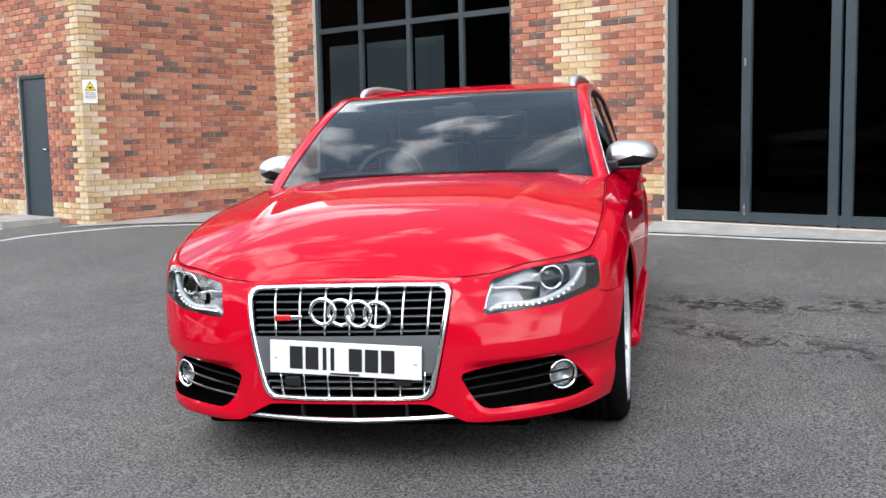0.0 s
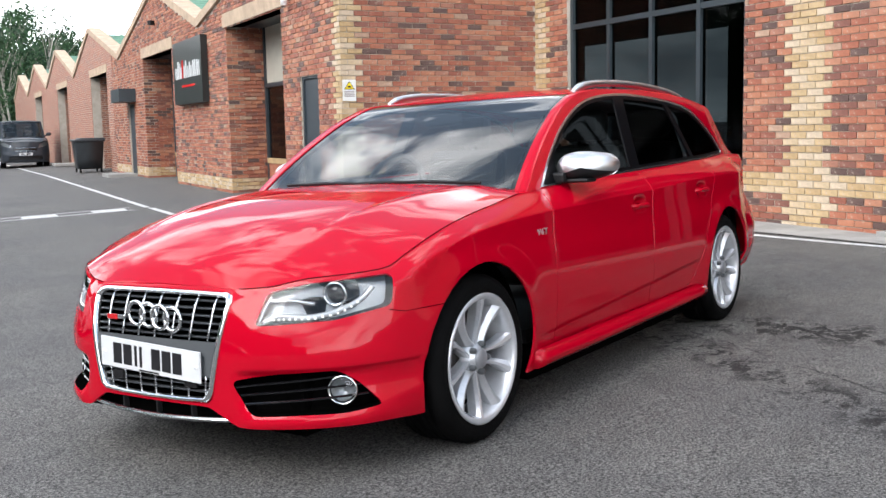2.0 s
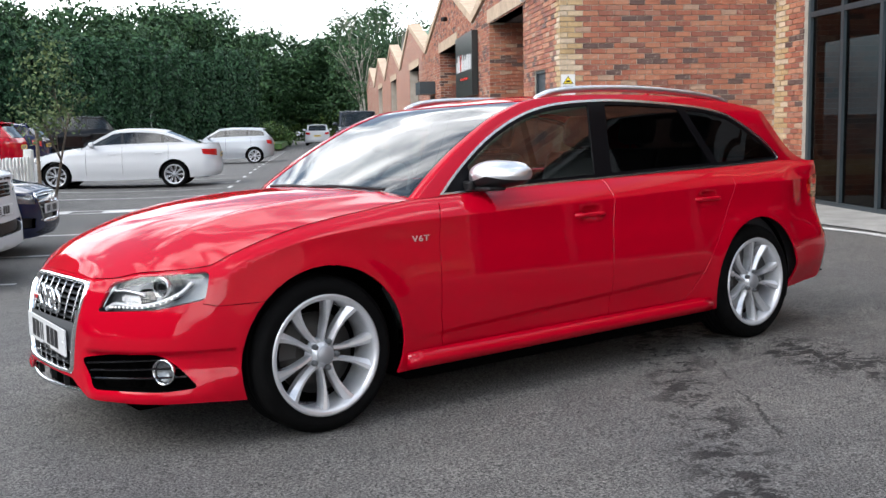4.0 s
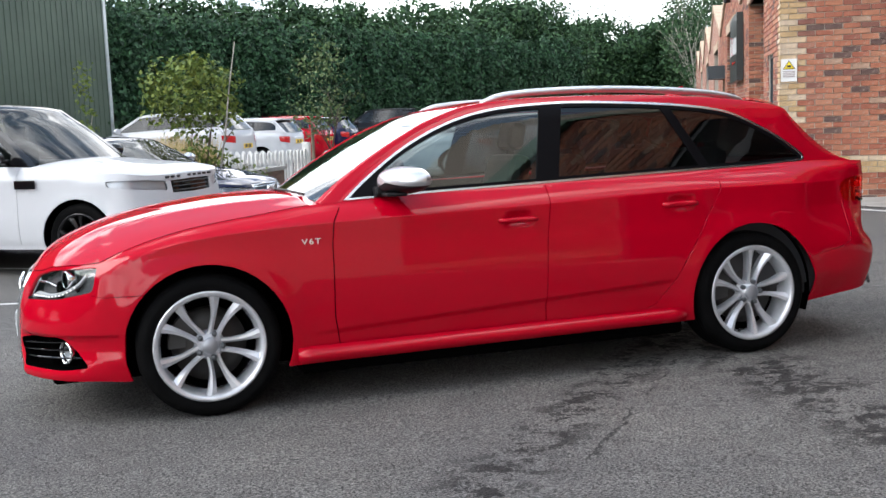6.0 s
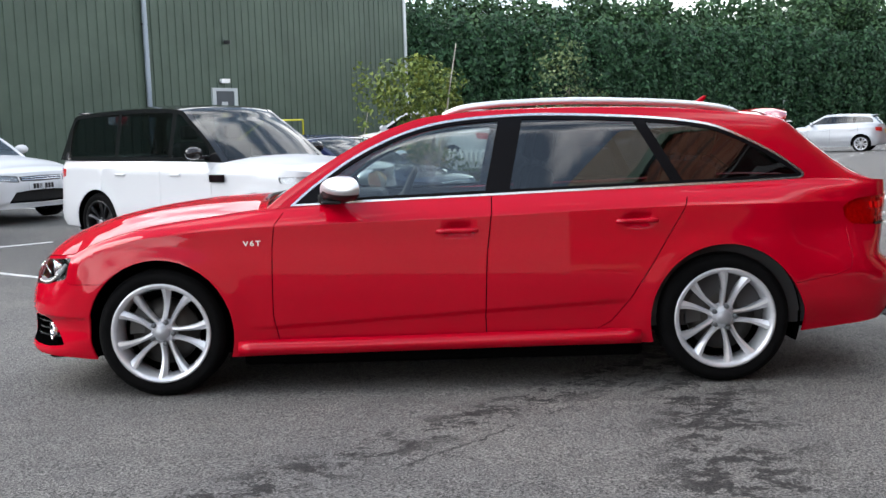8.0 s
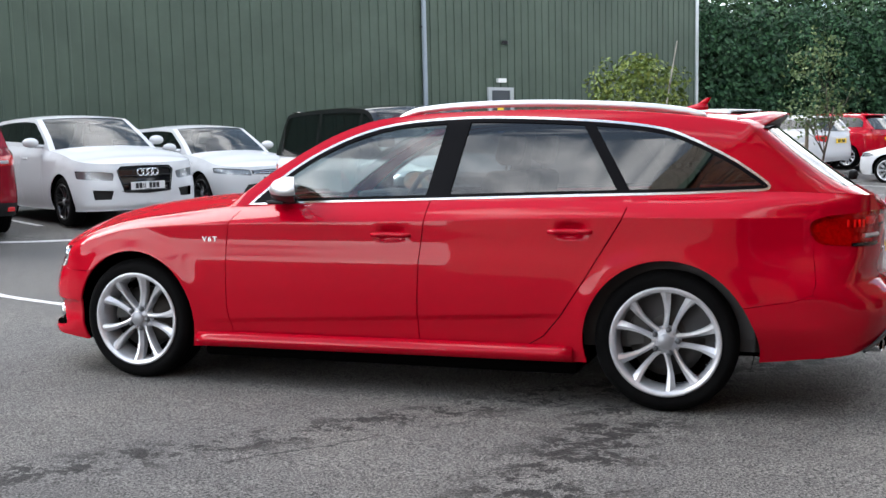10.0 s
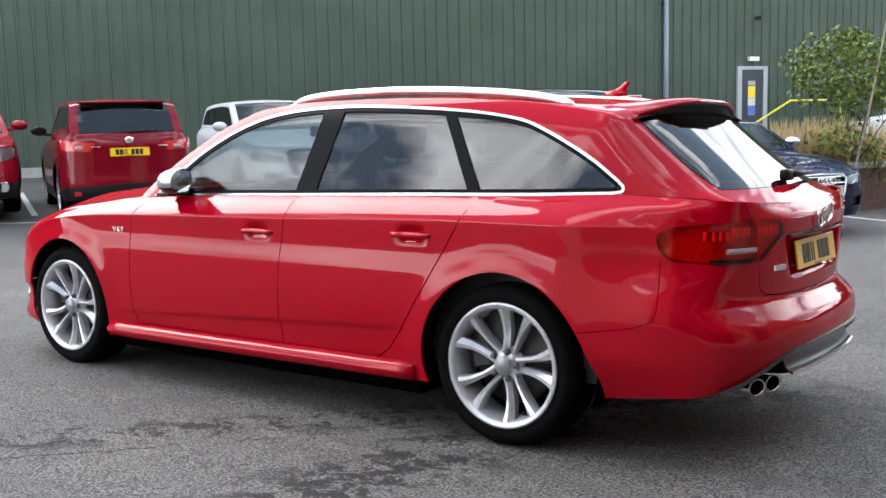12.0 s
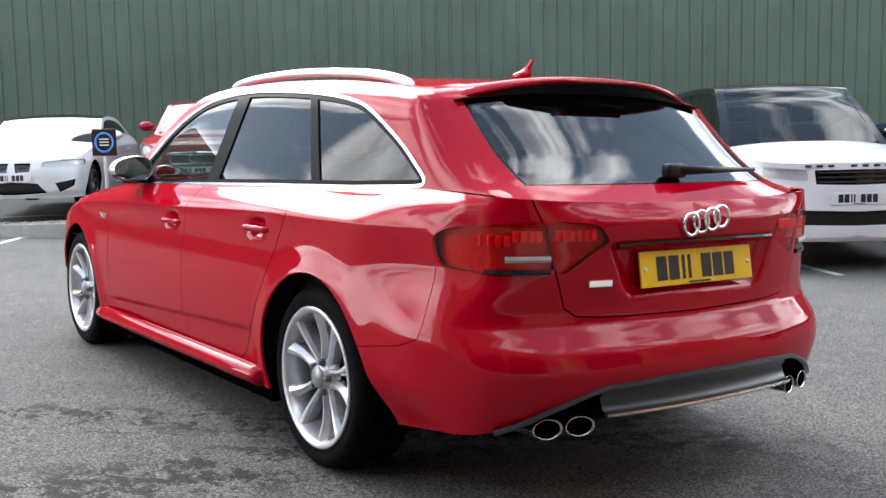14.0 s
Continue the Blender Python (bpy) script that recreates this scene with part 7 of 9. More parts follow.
    te = np.stack([sh.roof_f[0](tt), sh.roof_f[1](tt)], 1)
    sx = np.linspace(xc, xb, 60)
    bs = np.linspace(sh.S(("x", xc)), sh.S(("r", 0.8 * w)), 80)
    bw = sh.wall(np.stack([bs, sh.top(bs)], 1))
    bz = np.interp(sx, bw[:, 0], bw[:, 2])
    go = list(zip(sx, bz)) + [tuple(q) for q in te[::-1][1:-1]]
    dl = shrink(dense(go, 0.12), s.get("frame", 0.055))
    dl = [(min(max(x, xc + s.get("dlo_front", 0.25)), s.get("dlo_end", xb - 0.25)), z) for x, z in dl]
    tm = s.get("posts", [s.get("b_post", 0.18), wb / 2 - 0.25])
    panes, x0 = [], -9
    for k, xp in enumerate(tm + [9]):
        pn = clip_x(dl, [((x0, 0), (x0, 2), True), ((xp - 0.035, 0), (xp - 0.035, 2), False)])
        x0 = xp + 0.035
        if len(pn) > 2:
            panes.append(pn)
    v4, t4, n4 = sheet(go, [("pane%d" % k, q) for k, q in enumerate(panes)] + [("post%d" % k, clip_x(dl, [((xp - 0.04, 0), (xp - 0.04, 2), True), ((xp + 0.04, 0), (xp + 0.04, 2), False)])) for k, xp in enumerate(tm)], 0.09)
    PG_, NG_ = sh.glasshouse(v4), normals_of(sh.glasshouse, v4)
    NG_ *= np.sign(-NG_[:, 1])[:, None]
    gm = s.get("glass", CARGLASS)
    for near in (True, False):
        f = (lambda q: q) if near else mirrored
        part("side_frame", skin("side_frame", s.get("frame_mat", paint_mat), [f((PG_, t4[n4 == "body"].copy(), NG_))], 0.006), None, car)
        for k in range(len(panes)):
            part("side_window", skin("side_window", gm, [f((PG_ - NG_ * 0.006, t4[n4 == "pane%d" % k].copy(), NG_))], 0), None, car)
        for k in range(len(tm)):
            if (n4 == "post%d" % k).any():
                part("pillar_cover", skin("pillar_cover", GLOSSBLACK, [f((PG_ - NG_ * 0.003, t4[n4 == "post%d" % k].copy(), NG_))], 0), None, car)

    def ov(t0, t1, nt, v0, v1, push=0.0):
        f = lambda tv: sh.over(np.stack([np.clip(tv[:, 0], 0, 9), np.clip(tv[:, 1], -1, 1)], 1))
        p, t, n = grid_piece(f, np.linspace(t0, t1, nt), np.linspace(v0, v1, 17))
        n = np.where(((p - np.array([0.3, 0, 0.5])) * n).sum(1)[:, None] < 0, -n, n)
        return p + n * push, t, n

    part("windscreen", skin("windscreen", s.get("screen", CARSCREEN), [ov(0.12, 2.92, 16, -0.9, 0.9, -0.004)], 0), None, car)
    part("roof", skin("roof", s.get("roof_mat", paint_mat), [ov(2.92, 6.2, 18, -1, 1), ov(0, 2.95, 12, -1, -0.9), ov(0, 2.95, 12, 0.9, 1)], 0.006), None, car)
    part("rear_window", skin("rear_window", gm, [ov(6.45, 8.9, 14, -0.86, 0.86, 0.0)], 0), None, car)
    part("rear_frame", skin("rear_frame", s.get("rear_frame_mat", paint_mat), [ov(6.15, 9, 14, -1, -0.85), ov(6.15, 9, 14, 0.85, 1), ov(6.15, 6.5, 4, -1, 1, 0.002)], 0.006), None, car)
    if s.get("spoiler", True):
        bm = bmesh.new()
        add_box(bm, (xt - 0.12, -w * 0.62, H - 0.085), (xt + 0.13, w * 0.62, H - 0.055), 0.012)
        part("roof_spoiler", finish(bm, "roof_spoiler", s.get("roof_mat", paint_mat), True), None, car)
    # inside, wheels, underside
    # near-black blocks paint the shade below and inside the car
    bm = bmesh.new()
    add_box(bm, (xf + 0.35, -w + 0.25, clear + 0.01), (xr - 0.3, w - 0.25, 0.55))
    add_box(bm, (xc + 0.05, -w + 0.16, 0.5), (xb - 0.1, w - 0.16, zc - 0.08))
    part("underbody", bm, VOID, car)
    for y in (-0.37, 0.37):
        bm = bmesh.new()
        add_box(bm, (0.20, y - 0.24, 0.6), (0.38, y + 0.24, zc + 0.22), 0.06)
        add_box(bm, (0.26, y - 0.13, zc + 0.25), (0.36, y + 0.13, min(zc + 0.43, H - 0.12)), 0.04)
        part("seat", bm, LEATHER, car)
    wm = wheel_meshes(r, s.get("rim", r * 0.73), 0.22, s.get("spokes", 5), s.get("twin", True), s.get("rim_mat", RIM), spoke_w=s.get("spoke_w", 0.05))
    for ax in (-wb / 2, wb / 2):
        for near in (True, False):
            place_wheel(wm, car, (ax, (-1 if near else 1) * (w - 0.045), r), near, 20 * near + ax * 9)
            # wheel well, its shade given by the black colour
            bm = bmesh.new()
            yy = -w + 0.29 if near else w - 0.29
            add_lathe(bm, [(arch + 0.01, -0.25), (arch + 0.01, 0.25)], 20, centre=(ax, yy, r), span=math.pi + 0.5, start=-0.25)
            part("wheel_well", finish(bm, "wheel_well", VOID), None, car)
    # mirrors
    for sg in (-1, 1):
        bm = bmesh.new()
        bmesh.ops.create_uvsphere(bm, u_segments=16, v_segments=10, radius=1.0, matrix=Matrix.Translation((xc + 0.30, sg * (w + 0.06), zc + 0.10)) @ Matrix.Diagonal((0.09, 0.12, 0.075, 1)))
        for v in bm.verts:
            v.co.x = min(v.co.x, xc + 0.33)
        add_box(bm, (xc + 0.26, min(sg * (w - 0.14), sg * w), zc + 0.02), (xc + 0.32, max(sg * (w - 0.14), sg * w), zc + 0.07), 0.015)
        part("door_mirror", finish(bm, "door_mirror", s.get("mirror_mat", paint_mat), True), None, car)
    # handles
    for near in (True, False):
        for hx in s.get("handles", [xm - 0.22, wb / 2 - 0.35]):
            q = sh.wall(np.array([[sh.S(("x", hx)), b0 - 0.15]]))[0]
            y = q[1] if near else -q[1]
            part("door_handle", box((hx - 0.1, y - 0.02, b0 - 0.165), (hx + 0.1, y + 0.02, b0 - 0.135), 0.012), s.get("handle_mat", paint_mat), car)
    # plates
    if s.get("plate_front", True):
        zp = s.get("plate_z", 0.48)
        q = sh.wall(np.array([[sh.s0, zp]]))[0]
        number_plate(car, Matrix.Translation((q[0] - 0.014, 0, zp)) @ pose(0, 0, 0, 0, 0, -90), PLATE_WHITE, PLATE_BARS)
    zp = s.get("plate_rear_z", 0.78)
    q = sh.wall(np.array([[sh.s1, zp]]))[0]
    number_plate(car, Matrix.Translation((q[0] + 0.014, 0, zp)) @ pose(0, 0, 0, 0, 0, 90), PLATE_YELLOW, PLATE_BARS)
    return car, sh


HATCH = dict(L=4.27, W=1.80, H=1.46, wb=2.62, fo=0.86, nose=0.74, cowl=(-0.75, 0.97), head=-0.02, tail=1.62, back=(1.95, 1.02), belt=(0.99, 1.05), r=0.32, lamp=[(0.42, 0.60), (0.44, 0.70), (0.75, 0.725)], lamp_side=[(-1.70, 0.74), (-1.74, 0.66)], rear_lamp=[(0.62, 0.75), (0.60, 0.92)], rear_lamp_side=[(0.28, 0.94), (0.25, 0.80)], grille=[(0.0, 0.70), (0.42, 0.69), (0.40, 0.62), (0.0, 0.61)], intake=[(0.0, 0.50), (0.50, 0.46), (0.62, 0.30), (0.0, 0.29)], bars=2, plate_z=0.54)
SUV = dict(L=4.63, W=1.90, H=1.65, wb=2.81, fo=0.88, nose=0.90, cowl=(-0.82, 1.12), head=0.0, tail=1.75, back=(2.15, 1.16), belt=(1.13, 1.20), r=0.36, clear=0.24, blunt=0.9, lamp=[(0.46, 0.72), (0.48, 0.84), (0.72, 0.87)], lamp_side=[(-1.78, 0.88), (-1.82, 0.78)], rear_lamp=[(0.60, 0.86), (0.58, 1.02)], rear_lamp_side=[(0.30, 1.05), (0.26, 0.90)], grille=[(0.0, 0.86), (0.38, 0.85), (0.44, 0.80), (0.36, 0.50), (0.0, 0.48)], intake=[(0.52, 0.52), (0.80, 0.54), (0.78, 0.40), (0.56, 0.40)], bars=4, plate_z=0.58)


def spec(base, **k):
    return {**base, **k}


TO_N, TO_MINUS_N, TO_U, TO_MINUS_U = 150, -30, 240, 60


def parked(u, n, turn, dz=0.0):
    return Matrix.Translation(at(u, n, gz(u, n) + dz)) @ pose(0, 0, 0, 0, 0, turn)


RRS = spec(SUV, L=4.85, W=1.98, H=1.87, wb=2.92, fo=0.84, nose=1.02, cowl=(-0.85, 1.17), head=0.05, tail=2.12, back=(2.42, 1.19), belt=(1.16, 1.19), r=0.385, clear=0.30, lean=0.26, frame_mat=GLOSSBLACK, roof_mat=GLOSSBLACK, rear_frame_mat=GLOSSBLACK, rim_mat=DARKRIM, mirror_mat=GLOSSBLACK, lamp=[(0.46, 0.86), (0.47, 0.96), (0.75, 0.985)], lamp_side=[(-1.80, 0.99), (-1.83, 0.92)], grille=[(0.0, 0.965), (0.40, 0.96), (0.385, 0.83), (0.0, 0.82)], intake=[(0.0, 0.58), (0.62, 0.60), (0.72, 0.56), (0.6, 0.46), (0.0, 0.45)], bars=3, bar_mat=BLACK, rear_lamp_side=[(0.42, 1.08), (0.40, 0.98)], rear_lamp=[(0.62, 0.95), (0.60, 1.10)], plate_z=0.70, lamp_mat=LAMP_SILVER, side_intake=[(0.70, 0.66), (0.88, 0.70), (0.88, 0.54), (0.72, 0.52)], posts=[0.10, 1.15], bulge=0.06, spokes=5, handles=[-0.1, 0.95])
rr, rr_sh = vehicle("suv", "large white off-road vehicle with black roof, in a parking bay", "car", WHITE, RRS, parked(4.92, -6.12, TO_N - 5))
rr_x = float(rr_sh.wall(np.array([[rr_sh.s0, 0.995]]))[0][0])
bm = bmesh.new()
for k in range(9):
    y = -0.42 + 0.105 * k
    if k != 5:
        add_box(bm, (rr_x - 0.006, y, 0.985), (rr_x + 0.01, y + 0.055, 1.008))
tagged(part("bonnet_script", bm, INK, rr), kind="stuff")
for sg in (-1, 1):
    part("wing_vent", box((-0.98, sg * 0.985 - 0.006, 0.93), (-0.72, sg * 0.985 + 0.006, 1.02), 0.004), GLOSSBLACK, rr)
a3, a3_sh = vehicle("hatchback", "dark blue hatchback with chrome-framed grille, parked beside a white vehicle", "car", NAVY, spec(HATCH, L=4.31, W=1.79, H=1.42, wb=2.60, nose=0.74, rim_mat=DARKRIM, grille=[(0.0, 0.73), (0.36, 0.72), (0.40, 0.67), (0.30, 0.40), (0.0, 0.38)], intake=[(0.48, 0.44), (0.76, 0.47), (0.72, 0.34), (0.50, 0.33)], bars=5, grille_frame=SATIN, frame_mat=NAVY, mirror_mat=SATIN), parked(7.36, -6.19, TO_N - 3))
rings(a3, Vector((-2.19, 0, 0.655)), 0.042, 0.06, 0.007, pose(0, 0, 0, 0, 0, -90), CHROME)
vehicle("hatchback", "white sporty hatchback with dark alloy wheels", "car", WHITE, spec(HATCH, rim_mat=DARKRIM, spokes=10, twin=False), parked(5.2, -12.3, TO_N))
q5, _ = vehicle("suv", "white premium suv with black grille and ring badge", "car", WHITE, spec(SUV, rim_mat=DARKRIM, bar_mat=BLACK, grille_frame=GLOSSBLACK, lamp=[(0.52, 0.66), (0.50, 0.77), (0.74, 0.80)], lamp_side=[(-1.86, 0.81), (-1.90, 0.70)]), parked(2.75, -11.85, TO_N))
rings(q5, Vector((-2.30, 0, 0.77)), 0.05, 0.073, 0.008, pose(0, 0, 0, 0, 0, -90), CHROME)
cx, cx_sh = vehicle("suv", "dark red suv parked nose in, seen from behind", "car", MAROON, spec(SUV, L=4.54, W=1.84, H=1.67, wb=2.70, fo=0.9, skirt=0.42, plate_rear_z=0.92, rear_lamp=[(0.56, 0.93), (0.48, 1.05)], rear_lamp_side=[(0.42, 1.10), (0.36, 0.96)], roof_mat=MAROON, back=(2.12, 1.17), glass=TINTGLASS, handle_mat=MAROON, mirror_mat=GLOSSBLACK), parked(0.08, -11.65, TO_MINUS_N))
bm = bmesh.new()
bmesh.ops.create_uvsphere(bm, u_segments=16, v_segments=8, radius=0.06, matrix=Matrix.Translation((cx_sh.xr - 0.04, 0, 1.08)) @ Matrix.Diagonal((0.25, 1, 0.8, 1)))
part("rear_badge", finish(bm, "rear_badge", CHROME, True), None, cx)
for sg in (-1, 1):
    q = cx_sh.wall(np.array([[cx_sh.S(("r", 0.66)), 0.99]]), 0.012)[0]
    part("indicator", box((q[0] - 0.02, sg * abs(q[1]) - 0.055, 0.965), (q[0] + 0.012, sg * abs(q[1]) + 0.055, 1.01), 0.012), LAMP_SILVER, cx)
    q = cx_sh.wall(np.array([[cx_sh.S(("r", 0.70)), 0.36]]), 0.012)[0]
    part("reflector", box((q[0] - 0.02, sg * abs(q[1]) - 0.05, 0.34), (q[0] + 0.012, sg * abs(q[1]) + 0.05, 0.40), 0.012), TAIL_RED, cx)
    part("badge", box((cx_sh.xr - 0.06, sg * 0.44 - 0.06, 0.985), (cx_sh.xr - 0.03, sg * 0.44 + 0.06, 1.003), 0.003), CHROME, cx)
part("wiper", tube([(cx_sh.xr - 0.06, 0.02, 1.20), (cx_sh.xr - 0.09, 0.4, 1.21)], 0.012, 6), BLACK, cx)
opel, opel_sh = vehicle("suv", "bright crimson compact suv with chrome grille and black lower trim", "car", CRIMSON, spec(SUV, L=4.28, W=1.78, H=1.65, wb=2.555, fo=0.92, r=0.34, nose=0.93, cowl=(-0.86, 1.13), head=-0.08, tail=1.55, back=(1.88, 1.16), skirt=0.46, grille=[(0.0, 0.83), (0.42, 0.82), (0.36, 0.66), (0.0, 0.64)], grille_frame=CHROME, bars=2, bar_mat=CHROME, lamp=[(0.52, 0.72), (0.50, 0.80), (0.74, 0.93)], lamp_side=[(-1.72, 0.95), (-1.80, 0.80)], intake=[(0.0, 0.52), (0.45, 0.50), (0.42, 0.38), (0.0, 0.38)], plate_z=0.57, rim_mat=RIM, handle_mat=CRIMSON), parked(-2.15, -12.05, TO_N, 0.08))
ss = np.linspace(opel_sh.s0, opel_sh.s0 + 1.3, 260)
low = opel_sh.wall(np.stack([ss, np.full(260, 0.40)], 1))
for sg in (-1, 1):
    fx, fy, fz = low[np.argmin(np.abs(np.abs(low[:, 1]) - 0.64))]
    fy = -sg * fy
    loop = [(fx - 0.012, fy + 0.062 * math.cos(a), fz + 0.062 * math.sin(a)) for a in np.linspace(0, 2 * math.pi, 20, endpoint=False)]
    fog = part("fog_lamp", tube([(fx + 0.02, fy, fz), (fx - 0.014, fy, fz)], 0.05, 16), LAMP_SILVER, opel, "round fog lamp in a bright ring")
    part("ring", tube(loop, 0.009, 6, True), CHROME, fog)
mid_x = float(low[0][0])
part("skid_bar", box((mid_x - 0.016, -0.40, 0.285), (mid_x + 0.06, 0.40, 0.325), 0.012), MATT_ALU, opel, "silver lower bumper bar")
part("badge", tube([(mid_x - 0.018 + 0.0, 0.055 * math.cos(a), 0.745 + 0.055 * math.sin(a)) for a in np.linspace(0, 2 * math.pi, 20, endpoint=False)], 0.008, 6, True), CHROME, opel)
bmw, _ = vehicle("coupe", "pale silver sports coupe with black roof and kidney grille", "car", GREYWHITE, spec(HATCH, L=4.46, W=1.87, H=1.41, wb=2.69, fo=0.82, nose=0.74, cowl=(-0.62, 0.96), head=0.12, tail=1.1, back=(1.95, 1.0), roof_mat=GLOSSBLACK, rim_mat=DARKRIM, grille=[(0.04, 0.70), (0.28, 0.70), (0.26, 0.58), (0.06, 0.57)], intake=[(0.0, 0.44), (0.36, 0.42), (0.5, 0.28), (0.0, 0.26)], bars=0, lamp=[(0.42, 0.62), (0.44, 0.71), (0.75, 0.735)], plate_z=0.50, lamp_mat=LAMP_SILVER, side_intake=[(0.60, 0.42), (0.86, 0.47), (0.84, 0.38), (0.66, 0.29)], spoiler=False, posts=[0.45], r=0.335), parked(-4.5, -11.4, TO_N, 0.13))
vehicle("saloon", "white saloon car with multi-spoke wheels, standing across the yard", "car", WHITE, spec(HATCH, L=4.77, W=1.83, H=1.46, wb=2.79, fo=0.89, nose=0.72, cowl=(-0.80, 0.97), head=0.0, tail=1.15, back=(1.95, 1.05), rim_mat=RIM, spokes=9, twin=True, spoke_w=0.024, spoiler=False, rear_lamp_side=[(0.42, 0.93), (0.38, 0.80)], r=0.325), parked(21.1, -5.75, TO_MINUS_N))
vehicle("hatchback", "silver five-door hatchback parked near the far bays", "car", SILVER, spec(HATCH, L=4.2, W=1.76, H=1.45, wb=2.58, fo=0.85, glass=TINTGLASS), parked(37.0, -4.7, TO_MINUS_N))
VAN = spec(SUV, L=4.97, W=1.98, H=2.0, wb=2.93, fo=0.95, nose=1.08, cowl=(-1.35, 1.28), head=-0.72, tail=2.30, back=(2.48, 1.2), belt=(1.25, 1.27), r=0.34, lean=0.12, lamp=[(0.52, 0.82), (0.54, 0.92), (0.74, 1.05)], lamp_side=[(-1.98, 1.10), (-2.02, 0.95)], grille=[(0.0, 0.86), (0.46, 0.84), (0.42, 0.70), (0.0, 0.68)], intake=[(0.0, 0.50), (0.62, 0.50), (0.66, 0.34), (0.0, 0.34)], bars=2, posts=[-0.45, 0.5], spoiler=False, frame=0.09, plate_z=0.58)
vehicle("van", "dark grey panel van facing the yard by the brick units", "van", GRAPHITE, VAN, parked(43.3, 0.95, TO_MINUS_U))
vehicle("suv", "white suv standing far down the road, seen from behind", "car", WHITE, SUV, parked(75.5, -1.0, TO_U))
vehicle("hatchback", "dark blue car far down the road", "car", NAVY, HATCH, parked(76.0, 1.5, TO_MINUS_U))
vehicle("hatchback", "small pale car at the end of the road", "car", SILVER, HATCH, parked(124.0, -3.2, TO_MINUS_U))
vehicle("suv", "white suv parked behind the picket fence", "car", WHITE, spec(SUV, glass=TINTGLASS), parked(17.6, -11.1, TO_MINUS_N))
vehicle("estate", "white estate car parked behind the picket fence", "car", WHITE, spec(HATCH, glass=TINTGLASS), parked(21.2, -10.9, TO_MINUS_N))
vehicle("hatchback", "bright red hatchback parked behind the picket fence", "car", RED, spec(HATCH, glass=TINTGLASS, H=1.5), parked(23.8, -10.9, TO_MINUS_N))
vehicle("hatchback", "dark blue hatchback parked by the hedge", "car", NAVY, spec(HATCH, glass=TINTGLASS), parked(26.4, -10.9, TO_MINUS_N))
vehicle("suv", "black suv parked by the hedge", "car", BLACKPAINT, spec(SUV, H=1.75), parked(33.5, -10.5, TO_MINUS_N + 20))

# ---- fittings of the brick building ----
def fitting(name, label, category, kind="", group=""):
    return thing(name, label, category, Matrix.Identity(4), group, kind)


def glazing(name, u0, u1, z0, z1, n, posts, rails, label, frame_w=0.07):
    """A glazed screen in the wall: frame members and panes as parts."""
    g = fitting(name, label, "window", "structure")
    for u in posts:
        wall_box("window_frame", (u - frame_w / 2, n - 0.03, z0), (u + frame_w / 2, n + 0.06, z1), g, FRAMEGREY)
    for z in rails:
        for a, b in zip(posts, posts[1:]):
            wall_box("window_frame", (a + frame_w / 2, n - 0.026, z - frame_w / 2), (b - frame_w / 2, n + 0.056, z + frame_w / 2), g, FRAMEGREY)
    zs = [z0] + list(rails) + [z1]
    for a, b in zip(posts, posts[1:]):
        for c, d in zip(zs, zs[1:]):
            if d - c > 0.1:
                bm = wall_box("pane", (a + frame_w / 2 - 0.01, n + 0.012, c), (b - frame_w / 2 + 0.01, n + 0.018, d))
                pn = part("pane", bm, SHOPGLASS, g)
                pn.visible_shadow = False
    return g


gn = GLAZ_N + 0.09
glazing("window_1", 4.30, 7.95, 0.08, 3.9, gn, [4.335, 5.16, 6.09, 7.02, 7.915], [0.13, 2.64, 3.86], "tall dark window with anthracite frame and black glass")
glazing("door_glazed", -3.6, 2.20, 0.16, 3.9, gn, [-3.56, -2.45, -1.10, 0.22, 0.36, 1.28, 2.14], [0.23, 3.86], "dark folding glass doors in anthracite frames", 0.10)
wall_box("door_sill", (-3.7, GLAZ_N - 0.16, 0.03), (2.26, GLAZ_N + 0.2, 0.15), tagged(fitting("door_step", "low concrete step below the glass doors", "step", "structure")), CONCRETE)
bm = bmesh.new()
add_tube(bm, [at(1.28, gn - 0.055, z) for z in (0.55, 0.95)], 0.012, 6)
structure("trim", bm, FRAMEGREY, "short steel pull handle on the glass door", "handle")
bm = join_boxes([((1.265, gn - 0.05, 1.78), (1.295, gn - 0.03, 1.86)), ((1.265, gn - 0.05, 0.25), (1.295, gn - 0.03, 0.36))])
structure("trim", bm, SATIN, "steel hinge plates on the glass doors", "hinge")

# personnel door in the unit wall
d1 = fitting("door_1", "flat anthracite steel door with a lever handle, closed", "door", "structure")
wall_box("leaf", (9.83, WALL_N + 0.06, 0.12), (10.55, WALL_N + 0.11, 2.02), d1, DOORGREY)
for lo, hi in (((9.78, WALL_N + 0.03, 0.08), (9.83, WALL_N + 0.14, 2.06)), ((10.55, WALL_N + 0.03, 0.08), (10.60, WALL_N + 0.14, 2.06)), ((9.83, WALL_N + 0.03, 2.02), (10.55, WALL_N + 0.14, 2.06))):
    wall_box("door_frame", lo, hi, d1, FRAMEGREY)
bm = bmesh.new()
add_tube(bm, [at(9.92, WALL_N + 0.055, 1.05), at(9.92, WALL_N + 0.01, 1.05), at(10.03, WALL_N + 0.01, 1.05)], 0.010, 6)
part("door_handle", finish(bm, "door_handle", SATIN, True), None, d1)
wall_box("threshold", (9.7, WALL_N - 0.25, 0.02), (10.7, WALL_N + 0.06, 0.10), d1, CONCRETE)

